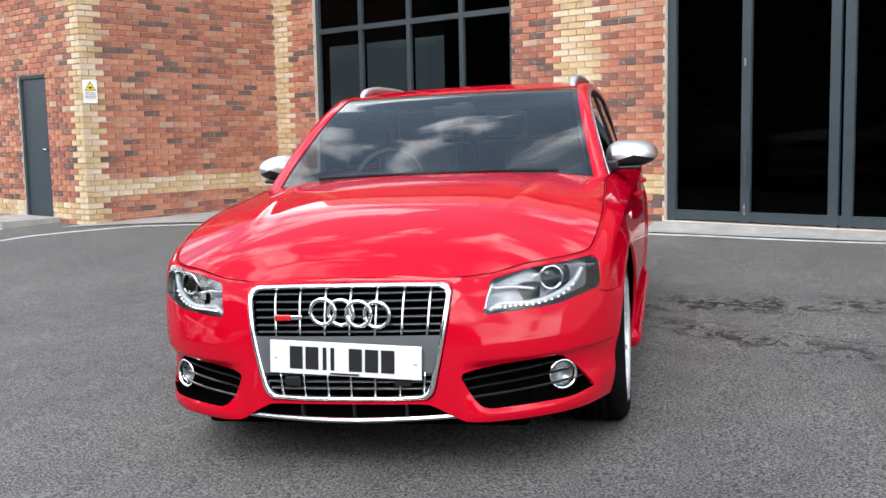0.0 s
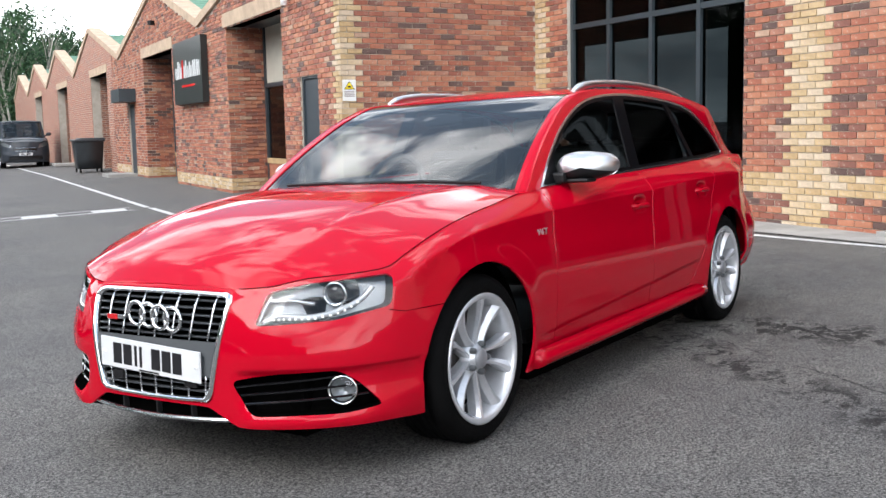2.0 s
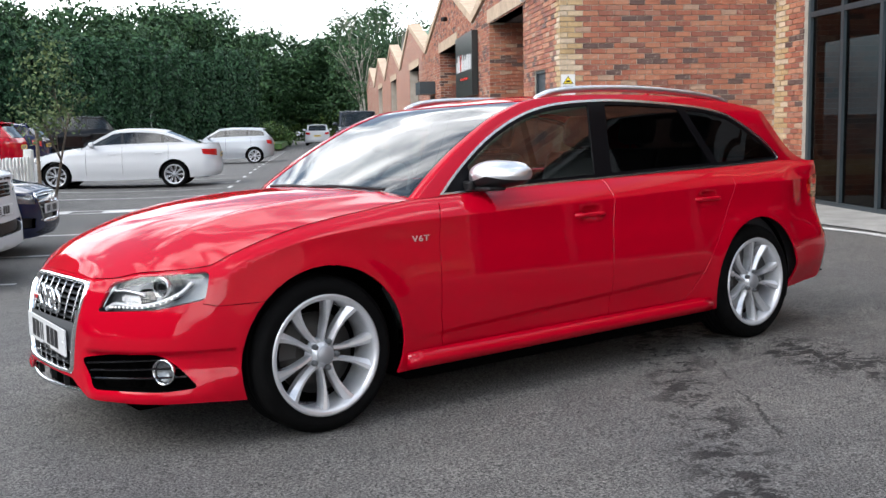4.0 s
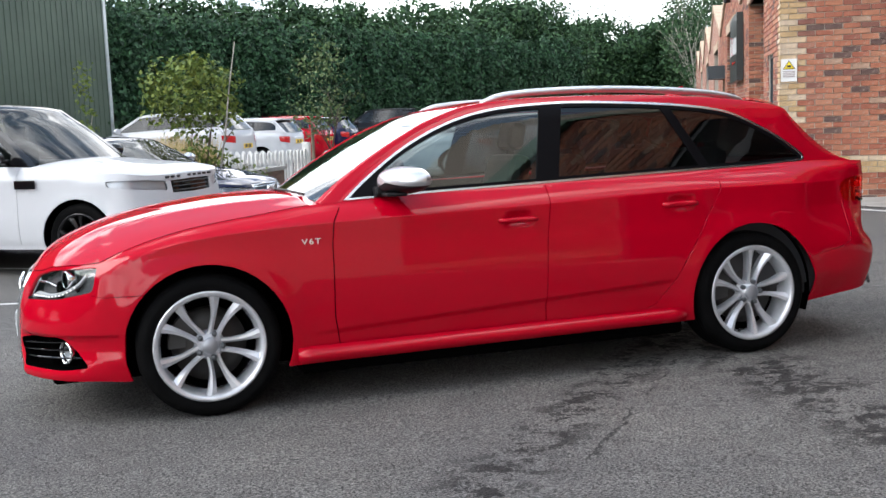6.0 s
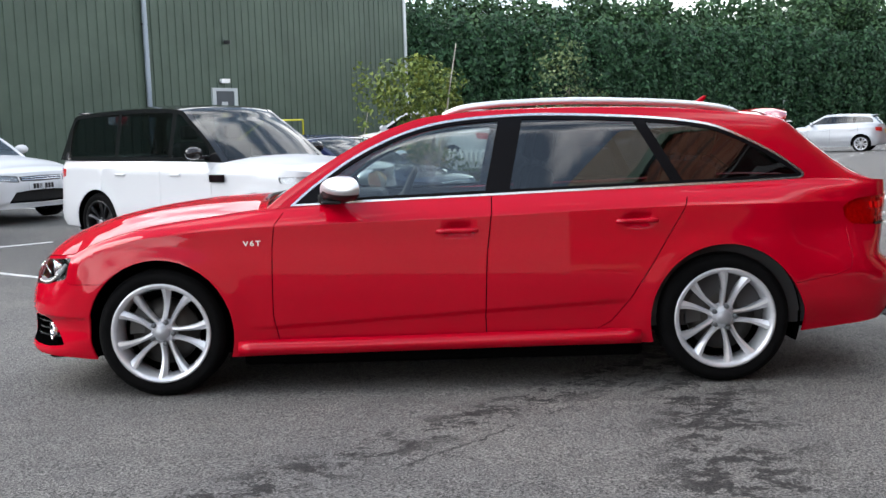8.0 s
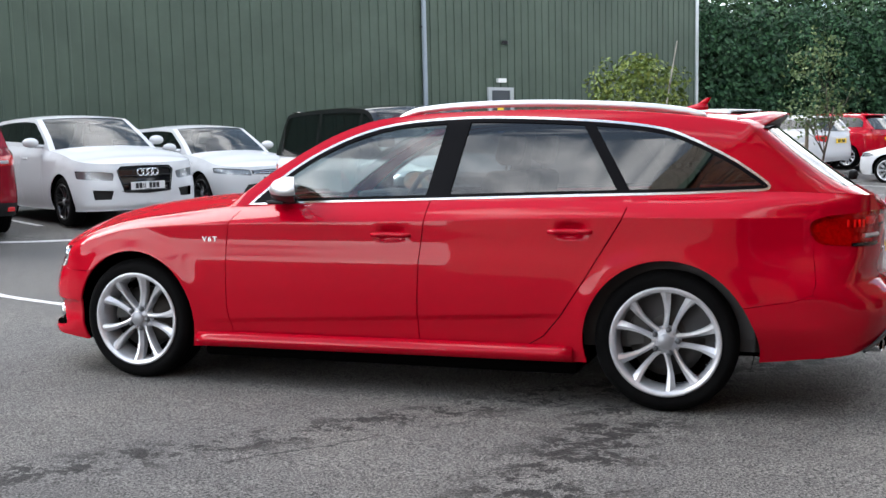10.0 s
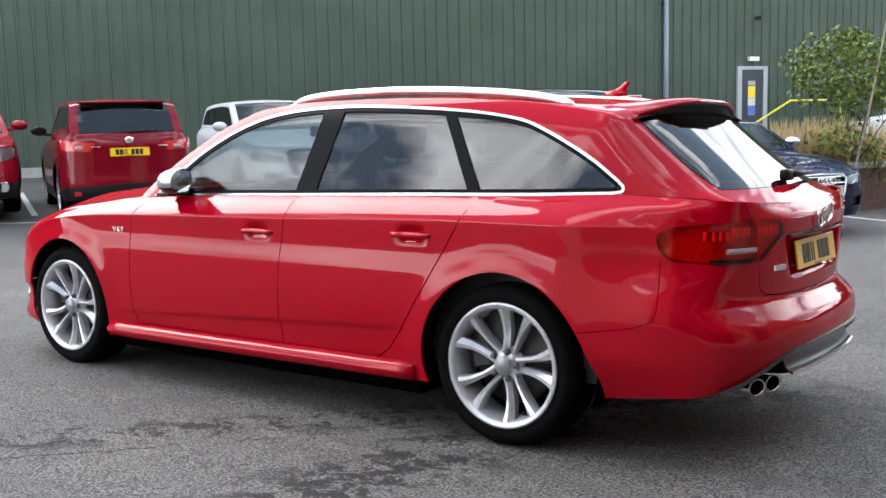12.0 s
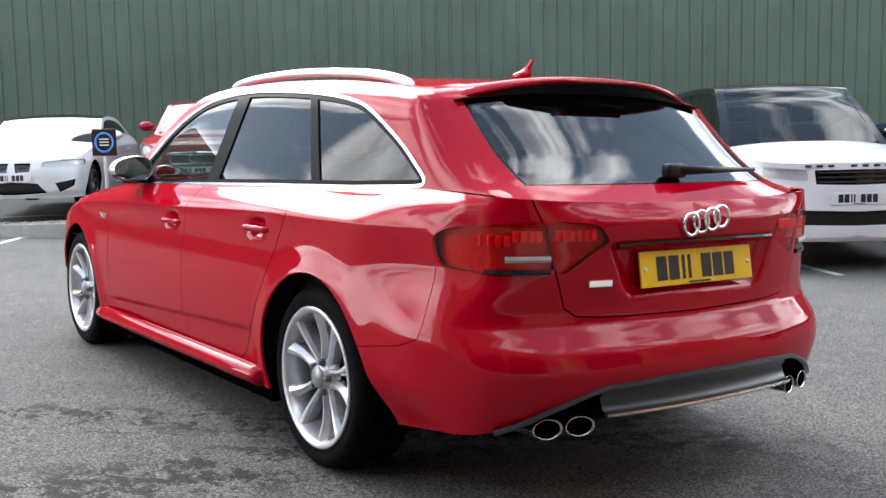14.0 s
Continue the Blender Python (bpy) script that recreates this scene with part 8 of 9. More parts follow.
def far_brick_material(name="far_brick", turn=-60):
    """Coursed brick for faces along one yard axis."""
    m = bpy.data.materials.new(name)
    m.use_nodes = True
    nodes, links = m.node_tree.nodes, m.node_tree.links
    b = nodes["Principled BSDF"]
    co = nodes.new("ShaderNodeTexCoord")
    mp = nodes.new("ShaderNodeMapping")
    mp.inputs["Rotation"].default_value = (0, 0, radians(turn))
    mp2 = nodes.new("ShaderNodeMapping")
    mp2.inputs["Rotation"].default_value = (radians(-90), 0, 0)
    br = nodes.new("ShaderNodeTexBrick")
    br.inputs["Scale"].default_value = 1.0
    br.inputs["Brick Width"].default_value, br.inputs["Row Height"].default_value = 0.225, 0.075
    br.inputs["Mortar Size"].default_value = 0.006
    br.inputs["Color1"].default_value, br.inputs["Color2"].default_value = (0.37, 0.145, 0.088, 1), (0.19, 0.080, 0.058, 1)
    br.inputs["Mortar"].default_value = (0.46, 0.39, 0.32, 1)
    links.new(co.outputs["Object"], mp.inputs["Vector"])
    links.new(mp.outputs["Vector"], mp2.inputs["Vector"])
    links.new(mp2.outputs["Vector"], br.inputs["Vector"])
    links.new(br.outputs["Color"], b.inputs["Base Color"])
    b.inputs["Roughness"].default_value = 0.85
    return m


REVEAL_BRICK = far_brick_material("reveal_brick", 30)
# roller bays: reveals, lintels, glazed infill
bay_k = 0
for a, b, c, d in openings_w1:
    if b - a < 2:
        continue
    bay_k += 1
    g = fitting("window_bay_%d" % bay_k, "deep workshop opening with dark glass infill" + (" and cream panel" if bay_k == 1 else " and grey panel"), "window", "structure")
    depth = 0.75
    wall_box("reveal", (a - 0.02, WALL_N + 0.30, -0.2), (a, WALL_N + depth, 3.4), g, REVEAL_BRICK)
    wall_box("reveal", (b, WALL_N + 0.30, -0.2), (b + 0.02, WALL_N + depth, 3.4), g, REVEAL_BRICK)
    wall_box("lintel", (a - 0.15, WALL_N - 0.02, d), (b + 0.15, WALL_N + 0.28, d + 0.26), g, COPING)
    wall_box("soffit", (a, WALL_N + 0.28, d), (b, WALL_N + depth, d + 0.06), g, FRAMEGREY)
    nn = WALL_N + depth
    wall_box("infill_panel", (a, nn, 2.15), (b, nn + 0.05, d), g, CREAMPANEL if bay_k == 1 else DOORGREY)
    wall_box("window_frame", (a, nn - 0.03, 2.08), (b, nn + 0.06, 2.16), g, FRAMEGREY)
    for u in (a + 0.05, (a + b) / 2, b - 0.05):
        wall_box("window_frame", (u - 0.05, nn - 0.03, 0.05), (u + 0.05, nn + 0.055, d), g, FRAMEGREY)
    for u0_, u1_ in ((a + 0.1, (a + b) / 2 - 0.05), ((a + b) / 2 + 0.05, b - 0.1)):
        wall_box("pane", (u0_, nn + 0.01, 0.72), (u1_, nn + 0.016, 2.09), g, SHOPGLASS)
        wall_box("low_wall", (u0_ - 0.05, nn - 0.02, -0.1), (u1_ + 0.05, nn + 0.1, 0.62), g, BRICK)
        wall_box("low_wall_cap", (u0_ - 0.05, nn - 0.04, 0.62), (u1_ + 0.05, nn + 0.1, 0.72), g, BUFF)
    # back wall coloured near-black to paint the dim room
    wall_box("room_back", (a - 0.5, nn + 2.5, -0.1), (b + 0.5, nn + 2.6, 3.4), g, ROOM_SHADE)
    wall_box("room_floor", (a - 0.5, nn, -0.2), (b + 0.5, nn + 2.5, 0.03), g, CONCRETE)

d2 = fitting("door_2", "narrow glazed door with a canopy box above", "door", "structure")
wall_box("leaf", (25.05, WALL_N + 0.05, 0.05), (25.95, WALL_N + 0.10, 2.05), d2, DOORGREY)
wall_box("canopy_box", (24.7, WALL_N - 0.45, 2.12), (26.1, WALL_N + 0.02, 2.48), d2, FRAMEGREY)
for uu in (9.3, 24.7, 38.0):
    e = fitting("doormat_step", "low pale step below a unit door", "step", "structure")
    wall_box("step", (uu + 0.3, WALL_N - 0.8, 0.03), (uu + 1.5, WALL_N, 0.13), e, CONCRETE)

# copings and pitched green roofs of the saw-tooth gables
for k, (a, p, b) in enumerate(units):
    lo = max(a, CORNER_U + 0.3)
    for (u0_, u1_) in ((lo, p), (p, b)):
        if u1_ <= u0_:
            continue
        bm = bmesh.new()
        pts = []
        for n0 in (WALL_N - 0.05, WALL_N + 0.38):
            pts.append([at(u0_, n0, gable(u0_) - 0.02), at(u1_, n0, gable(u1_ - 1e-6) - 0.02), at(u1_, n0, gable(u1_ - 1e-6) + 0.16), at(u0_, n0, gable(u0_) + 0.16)])
        v = [[bm.verts.new(q) for q in r] for r in pts]
        bm.faces.new(v[0]), bm.faces.new(v[1][::-1])
        for i in range(4):
            bm.faces.new((v[0][i], v[0][(i + 1) % 4], v[1][(i + 1) % 4], v[1][i]))
        bmesh.ops.recalc_face_normals(bm, faces=bm.faces)
        structure("trim", bm, COPING, "stone coping on the saw-tooth gable", "coping")
        bm = bmesh.new()
        cnt = max(2, int((u1_ - u0_) / 0.35))
        for i in range(cnt):
            ua, ub = u0_ + (u1_ - u0_) * i / cnt, u0_ + (u1_ - u0_) * (i + 1) / cnt
            q = [at(ua, WALL_N + 0.3, gable(ua + 1e-4) - 0.12), at(ub - 0.06, WALL_N + 0.3, gable(ub - 1e-4) - 0.12), at(ub - 0.06, WALL_N + 9, gable(ub - 1e-4) - 0.12), at(ua, WALL_N + 9, gable(ua + 1e-4) - 0.12)]
            r = [q[1], at(ub, WALL_N + 0.3, gable(ub - 1e-4) - 0.08), at(ub, WALL_N + 9, gable(ub - 1e-4) - 0.08), q[2]]
            add_quad(bm, *q), add_quad(bm, *r)
        bmesh.ops.recalc_face_normals(bm, faces=bm.faces)
        structure("roof", bm, GREENROOF, "ribbed green metal roof sheet", "roof")

# sign board
sb = fitting("sign_board", "black sign board with pale and red marks on brick", "sign")
wall_box("board", (16.35, WALL_N - 0.14, 1.86), (19.0, WALL_N - 0.01, 3.22), sb, material("sign_black", (0.012, 0.016, 0.016), 0.35, noise_scale=3, noise_amount=0.2))
WHITEMARK = material("sign_white", (0.55, 0.56, 0.56), 0.6)
random.seed(4)
u = 18.8
while u > 16.6:
    wd = random.uniform(0.05, 0.13)
    hh = random.uniform(0.22, 0.42)
    wall_box("sign_bar", (u - wd, WALL_N - 0.146, 2.42), (u, WALL_N - 0.139, 2.42 + hh), sb, TAIL_LED if 18.0 < u < 18.2 else WHITEMARK)
    u -= wd + random.uniform(0.03, 0.08)
wall_box("sign_bar", (17.0, WALL_N - 0.146, 2.22), (18.2, WALL_N - 0.139, 2.27), sb, TAIL_LED)

# warning sign on the quoin
ws = fitting("warning_sign", "white warning notice with a yellow triangle", "sign")
sf = CORNER_U - 0.008
wall_box("plate", (sf - 0.004, 2.615, 1.64), (sf + 0.004, 2.815, 1.935), ws, material("sign_face", (0.75, 0.75, 0.73), 0.4))
YEL = material("sign_yellow", (0.82, 0.62, 0.02), 0.4)
bm = bmesh.new()
add_prism(bm, [at(sf - 0.005, 2.635, 1.80), at(sf - 0.005, 2.795, 1.80), at(sf - 0.005, 2.715, 1.915)], -U * 0.002)
bmesh.ops.recalc_face_normals(bm, faces=bm.faces)
part("triangle_border", bm, INK, ws)
bm = bmesh.new()
add_prism(bm, [at(sf - 0.0075, 2.650, 1.808), at(sf - 0.0075, 2.780, 1.808), at(sf - 0.0075, 2.715, 1.900)], -U * 0.002)
bmesh.ops.recalc_face_normals(bm, faces=bm.faces)
part("triangle", bm, YEL, ws)
wall_box("mark", (sf - 0.011, 2.69, 1.825), (sf - 0.0095, 2.74, 1.85), ws, INK)
for i in range(4):
    wall_box("text_bar", (sf - 0.0062, 2.64, 1.765 - i * 0.022), (sf - 0.004, 2.79, 1.778 - i * 0.022), ws, material("sign_text", (0.35, 0.30, 0.30), 0.6) if i == 0 else bpy.data.materials["sign_text"])

# lamps and cameras on the walls
wc = fitting("security_camera", "small white security camera on the brick wall", "camera")
bm = bmesh.new()
add_lathe(bm, [(0.0, -0.12), (0.05, -0.11), (0.055, 0.0), (0.03, 0.02), (0.0, 0.02)], 16, axis="z", centre=at(10.95, WALL_N - 0.1, 3.30))
add_box(bm, at(10.95, WALL_N - 0.08, 3.30) - Vector((0.05, 0.05, 0.0)), at(10.95, WALL_N - 0.02, 3.38) + Vector((0.05, 0.05, 0.04)), 0.01)
part("camera_body", finish(bm, "camera_body", material("white_plastic", (0.7, 0.7, 0.7), 0.4), True), None, wc)
for uu, nn_, zz in ((8.9, WALL_N + 0.25, 3.18), (21.6, WALL_N - 0.08, 3.95), (25.8, WALL_N - 0.15, 2.35)):
    fl = fitting("wall_lamp", "small black floodlight on the brick wall", "lamp")
    p = at(uu if nn_ < 2.7 else CORNER_U - 0.08, nn_, zz)
    bm = bmesh.new()
    add_box(bm, p - Vector((0.07, 0.07, 0.05)), p + Vector((0.07, 0.07, 0.06)), 0.02)
    add_tube(bm, [p, p + Vector((0.12, 0.0, 0.06))], 0.02, 6)
    part("lamp_body", bm, BLACK, fl)

# wheelie bin
wb_ = thing("wheelie_bin", "large dark grey wheeled rubbish bin beside the brick wall", "bin", un(30.0, 1.95, gz(30, 1.95)))
bm = bmesh.new()
rows = []
for z, k in ((0.12, 0.84), (0.5, 0.91), (0.98, 1.0)):
    rows.append([bm.verts.new((sx * 0.62 * k, sy * 0.42 * k, z)) for sx, sy in ((-1, -1), (1, -1), (1, 1), (-1, 1))])
for a, b in zip(rows, rows[1:]):
    for i in range(4):
        bm.faces.new((a[i], a[(i + 1) % 4], b[(i + 1) % 4], b[i]))
bm.faces.new(rows[0][::-1])
bmesh.ops.bevel(bm, geom=[e for e in bm.edges], offset=0.03, segments=2, affect="EDGES")
BINPLASTIC = material("bin_plastic", (0.022, 0.026, 0.03), 0.45, noise_scale=4, noise_amount=0.3)
part("bin_body", finish(bm, "bin_body", BINPLASTIC, True), None, wb_)
bm = box((-0.66, -0.46, 0.98), (0.66, 0.46, 1.06), 0.03)
add_box(bm, (-0.5, -0.5, 1.04), (0.5, 0.3, 1.10), 0.03)
part("lid", bm, BINPLASTIC, wb_)
for sx in (-0.5, 0.5):
    for sy in (-0.32, 0.32):
        bm = bmesh.new()
        add_lathe(bm, [(0.0, -0.02), (0.08, -0.02), (0.08, 0.02), (0.0, 0.02)], 16, centre=(sx, sy, 0.08))
        part("castor", bm, TYRE, wb_)

# paving strip along the building
bm = bmesh.new()
path = [(-7, 5.77), (-7, 4.9)]
edge_a = [(-7.0, 5.45), (1.0, 5.25), (4.2, 4.9), (6.4, 4.25), (8.2, 3.0), (8.83, 2.2)]
edge_b = [(-7.0, 5.9), (1.0, 5.9), (4.2, 5.9), (6.4, 5.9), (8.83, 5.9), (8.9, 2.7)]
ea, eb = spline(edge_a, 6), spline([(-7.0, 5.9), (1.0, 5.9), (4.2, 5.9), (6.4, 5.9), (8.9, 5.5), (8.95, 2.6)], 6)
va = [(bm.verts.new(at(*p, gz(*p) + 0.012)), bm.verts.new(at(*q, gz(*q) + 0.012))) for p, q in zip(ea, eb)]
for a, b in zip(va, va[1:]):
    bm.faces.new((a[0], b[0], b[1], a[1]))
bmesh.ops.recalc_face_normals(bm, faces=bm.faces)
for f in bm.faces:
    if f.normal.z < 0:
        f.normal_flip()
structure("pavement", bm, CONCRETE, "pale concrete strip along the brick wall", "pavement")

# ---- fittings of the clad shed ----
cd = fitting("door_3", "dark shed door with notices in a pale grey frame", "door", "structure")
PALEFRAME = material("pale_frame", (0.34, 0.37, 0.38), 0.5)
cn = CLAD_N + 0.04
wall_box("leaf", (19.72, cn, 0.55), (20.56, cn + 0.04, 2.60), cd, DOORGREY)
for lo, hi in (((19.56, cn, 0.5), (19.72, cn + 0.07, 2.70)), ((20.56, cn, 0.5), (20.72, cn + 0.07, 2.70)), ((19.72, cn, 2.60), (20.56, cn + 0.07, 2.70))):
    wall_box("door_frame", lo, hi, cd, PALEFRAME)
for z0_, z1_, mt in ((2.12, 2.26, PALEFRAME), (1.75, 2.10, YEL), (1.5, 1.74, WHITEMARK), (1.2, 1.49, material("notice_blue", (0.08, 0.16, 0.45), 0.5))):
    wall_box("notice", (19.98, cn + 0.041, z0_), (20.26, cn + 0.045, z1_), cd, mt)
sl = fitting("emergency_light", "white bulkhead light above the shed door", "lamp")
wall_box("lamp_body", (19.98, cn, 2.86), (20.36, cn + 0.1, 2.99), sl, material("bulkhead_white", (0.7, 0.71, 0.7), 0.4))
sc = fitting("security_camera", "small dark camera high on the cladding", "camera")
p = at(20.3, cn + 0.12, 4.15)
bm = bmesh.new()
add_box(bm, p - Vector((0.1, 0.07, 0.06)), p + Vector((0.1, 0.07, 0.06)), 0.02)
add_tube(bm, [p, at(20.3, cn, 4.2)], 0.03, 6)
part("camera_body", bm, BLACK, sc)
dp = fitting("downpipe", "grey rainwater downpipe on the cladding", "pipe", "structure")
bm = bmesh.new()
add_tube(bm, [at(16.88, CLAD_N + 0.12, z) for z in (0.2, 3.0, 6.0, 8.5)], 0.075, 10)
part("pipe", finish(bm, "pipe", material("pipe_grey", (0.22, 0.26, 0.30), 0.45), True), None, dp)
for z in (1.5, 4.5, 7.0):
    bm = bmesh.new()
    add_tube(bm, [at(16.76, CLAD_N + 0.10, z), at(17.0, CLAD_N + 0.10, z)], 0.03, 6)
    part("bracket", bm, BLACK, dp)
st = fitting("steps", "concrete steps with a yellow handrail to the shed door", "steps", "structure")
for k in range(3):
    wall_box("step", (19.4, cn, -0.2), (21.2 + 0.3 * k, cn + 1.2 + 0.0 * k, 0.53 - 0.17 * k), st, CONCRETE) if k == 0 else wall_box("step", (21.2 + 0.3 * (k - 1), cn, -0.2), (21.2 + 0.3 * k, cn + 1.2, 0.53 - 0.17 * k), st, CONCRETE)
bm = bmesh.new()
rail = [at(18.9, cn + 1.2, 0.5), at(19.3, cn + 1.2, 1.0), at(20.6, cn + 1.2, 1.62), at(22.6, cn + 1.2, 1.62), at(22.6, cn + 1.2, 0.1)]
add_tube(bm, rail, 0.03, 8)
part("handrail", finish(bm, "handrail", material("rail_yellow", (0.75, 0.68, 0.03), 0.4), True), None, st)
np_ = fitting("notice_board", "red and white notice plate on the cladding", "sign")
wall_box("plate", (15.35, cn, 1.60), (16.05, cn + 0.02, 1.88), np_, material("notice_white", (0.7, 0.68, 0.67), 0.5))
wall_box("red_field", (15.62, cn + 0.021, 1.63), (16.02, cn + 0.026, 1.85), np_, material("notice_red", (0.5, 0.03, 0.05), 0.5))

# customer parking sign on a post
cs = thing("parking_sign", "small dark sign with a blue ring on a grey post", "sign", un(-3.2, -9.1, 0.10))
part("post", tube([(0, 0, -0.05), (0, 0, 1.05)], 0.028, 8), material("galvanised", (0.45, 0.46, 0.47), 0.4, 0.6), cs)
part("panel", box((-0.16, 0.0 - 0.045, 0.88), (0.16, -0.03, 1.24), 0.004), GLOSSBLACK, cs)
bm = bmesh.new()
add_tube(bm, [(0.115 * math.cos(a), -0.048, 1.06 + 0.125 * math.sin(a)) for a in np.linspace(0, 2 * math.pi, 28, endpoint=False)], 0.014, 6, True)
part("ring", finish(bm, "ring", material("sign_blue", (0.04, 0.22, 0.62), 0.4), True), None, cs)
for i in range(3):
    part("text_bar", box((-0.06, -0.0485, 1.095 - 0.04 * i), (0.06, -0.046, 1.112 - 0.04 * i)), WHITEMARK, cs)

# raised gravel bed with a kerb in front of the far bays
kb = fitting("kerb", "pale concrete kerb along a gravel bed", "kerb", "structure")
for k in range(7):
    wall_box("kerb_stone", (-10.2 + 1.0 * k, -8.72, -0.2), (-9.21 + 1.0 * k, -8.60, 0.115), kb, CONCRETE)
bm = join_boxes([((-10.2, -9.5, -0.2), (-3.22, -8.72, 0.085))])
structure("gravel_bed", bm, material("gravel_soil", (0.12, 0.11, 0.10), 0.95, noise_scale=30, color2=(0.05, 0.05, 0.045), bump=0.6, bump_scale=60), "gravel bed behind a kerb", "gravel")
grng = np.random.default_rng(12)
bm = bmesh.new()
for k in range(900):
    p = at(grng.uniform(-6.5, -3.25), grng.uniform(-9.48, -8.74), 0.088)
    bmesh.ops.create_icosphere(bm, subdivisions=1, radius=grng.uniform(0.012, 0.03), matrix=Matrix.Translation(p) @ Matrix.Diagonal((1, grng.uniform(0.6, 1), 0.6, 1)))
gs = thing("gravel", "loose grey and brown pebbles in a bed", "gravel", Matrix.Identity(4), "", "stuff")
part("pebbles", finish(bm, "pebbles", material("pebble", (0.30, 0.28, 0.25), 0.85, island=0.45), False), None, gs)

# ---- planting ----
def leaf_material(name, c1, c2, c3):
    m = bpy.data.materials.new(name)
    m.use_nodes = True
    nodes, links = m.node_tree.nodes, m.node_tree.links
    b = nodes["Principled BSDF"]
    geo = nodes.new("ShaderNodeNewGeometry")
    r = nodes.new("ShaderNodeValToRGB")
    r.color_ramp.elements[0].color, r.color_ramp.elements[1].color = (*c1, 1), (*c3, 1)
    e = r.color_ramp.elements.new(0.55)
    e.color = (*c2, 1)
    links.new(geo.outputs["Random Per Island"], r.inputs["Fac"])
    links.new(r.outputs["Color"], b.inputs["Base Color"])
    b.inputs["Roughness"].default_value = 0.6
    b.inputs["Specular IOR Level"].default_value = 0.25
    return m


HEDGE_LEAF = leaf_material("conifer_leaf", (0.007, 0.026, 0.012), (0.017, 0.054, 0.023), (0.033, 0.090, 0.036))
TREE_LEAF = leaf_material("broad_leaf", (0.012, 0.036, 0.015), (0.026, 0.068, 0.026), (0.050, 0.105, 0.036))
YOUNG_LEAF = leaf_material("young_leaf", (0.06, 0.095, 0.018), (0.10, 0.145, 0.026), (0.18, 0.21, 0.04))
SPARSE_LEAF = leaf_material("sparse_leaf", (0.045, 0.075, 0.025), (0.075, 0.115, 0.040), (0.13, 0.165, 0.07))
SHRUB_LEAF = leaf_material("shrub_leaf", (0.03, 0.07, 0.02), (0.07, 0.13, 0.03), (0.12, 0.18, 0.05))
BARK = material("bark", (0.10, 0.075, 0.055), 0.9, noise_scale=12, color2=(0.05, 0.04, 0.03), bump=0.5, bump_scale=40)
PALEBARK = material("pale_bark", (0.42, 0.39, 0.34), 0.85, noise_scale=8, color2=(0.16, 0.14, 0.12), bump=0.3, bump_scale=40)
# near-black solid colour that stands in for the shade deep in foliage
FOLIAGE_SHADE = material("foliage_shade", (0.006, 0.012, 0.006), 0.95)


def leaf_cloud(centres, normals, sizes, mat, rng, name="leaves", spread=0.9):
    """Bent leaf quads, each an island, at the given places."""
    n = len(centres)
    a = rng.normal(size=(n, 3))
    d = normals + spread * a
    d /= np.linalg.norm(d, axis=1)[:, None]
    r = rng.normal(size=(n, 3))
    s = np.cross(d, r)
    s /= np.linalg.norm(s, axis=1)[:, None]
    t = np.cross(d, s)
    sz = sizes[:, None]
    p = np.stack([centres - t * sz * 0.6, centres + s * sz * 0.36 + d * sz * 0.08, centres + t * sz * 0.6, centres - s * sz * 0.36 + d * sz * 0.08], 1).reshape(-1, 3)
    me = bpy.data.meshes.new(name)
    i = np.arange(n) * 4
    me.from_pydata(p.tolist(), [], np.concatenate([np.stack([i, i + 1, i + 2], 1), np.stack([i, i + 2, i + 3], 1)]).tolist())
    me.materials.append(mat)
    return me


rng = np.random.default_rng(7)


def lumpy(p, seed, scale):
    return np.array([noise.noise(Vector(q) * scale + Vector((seed, seed * 1.7, 0))) for q in p])


# clipped conifer hedge: an uneven wall of sprays over a core coloured as shade
H0, H1 = np.array([27.5, -22.6]), np.array([64.5, -5.4])


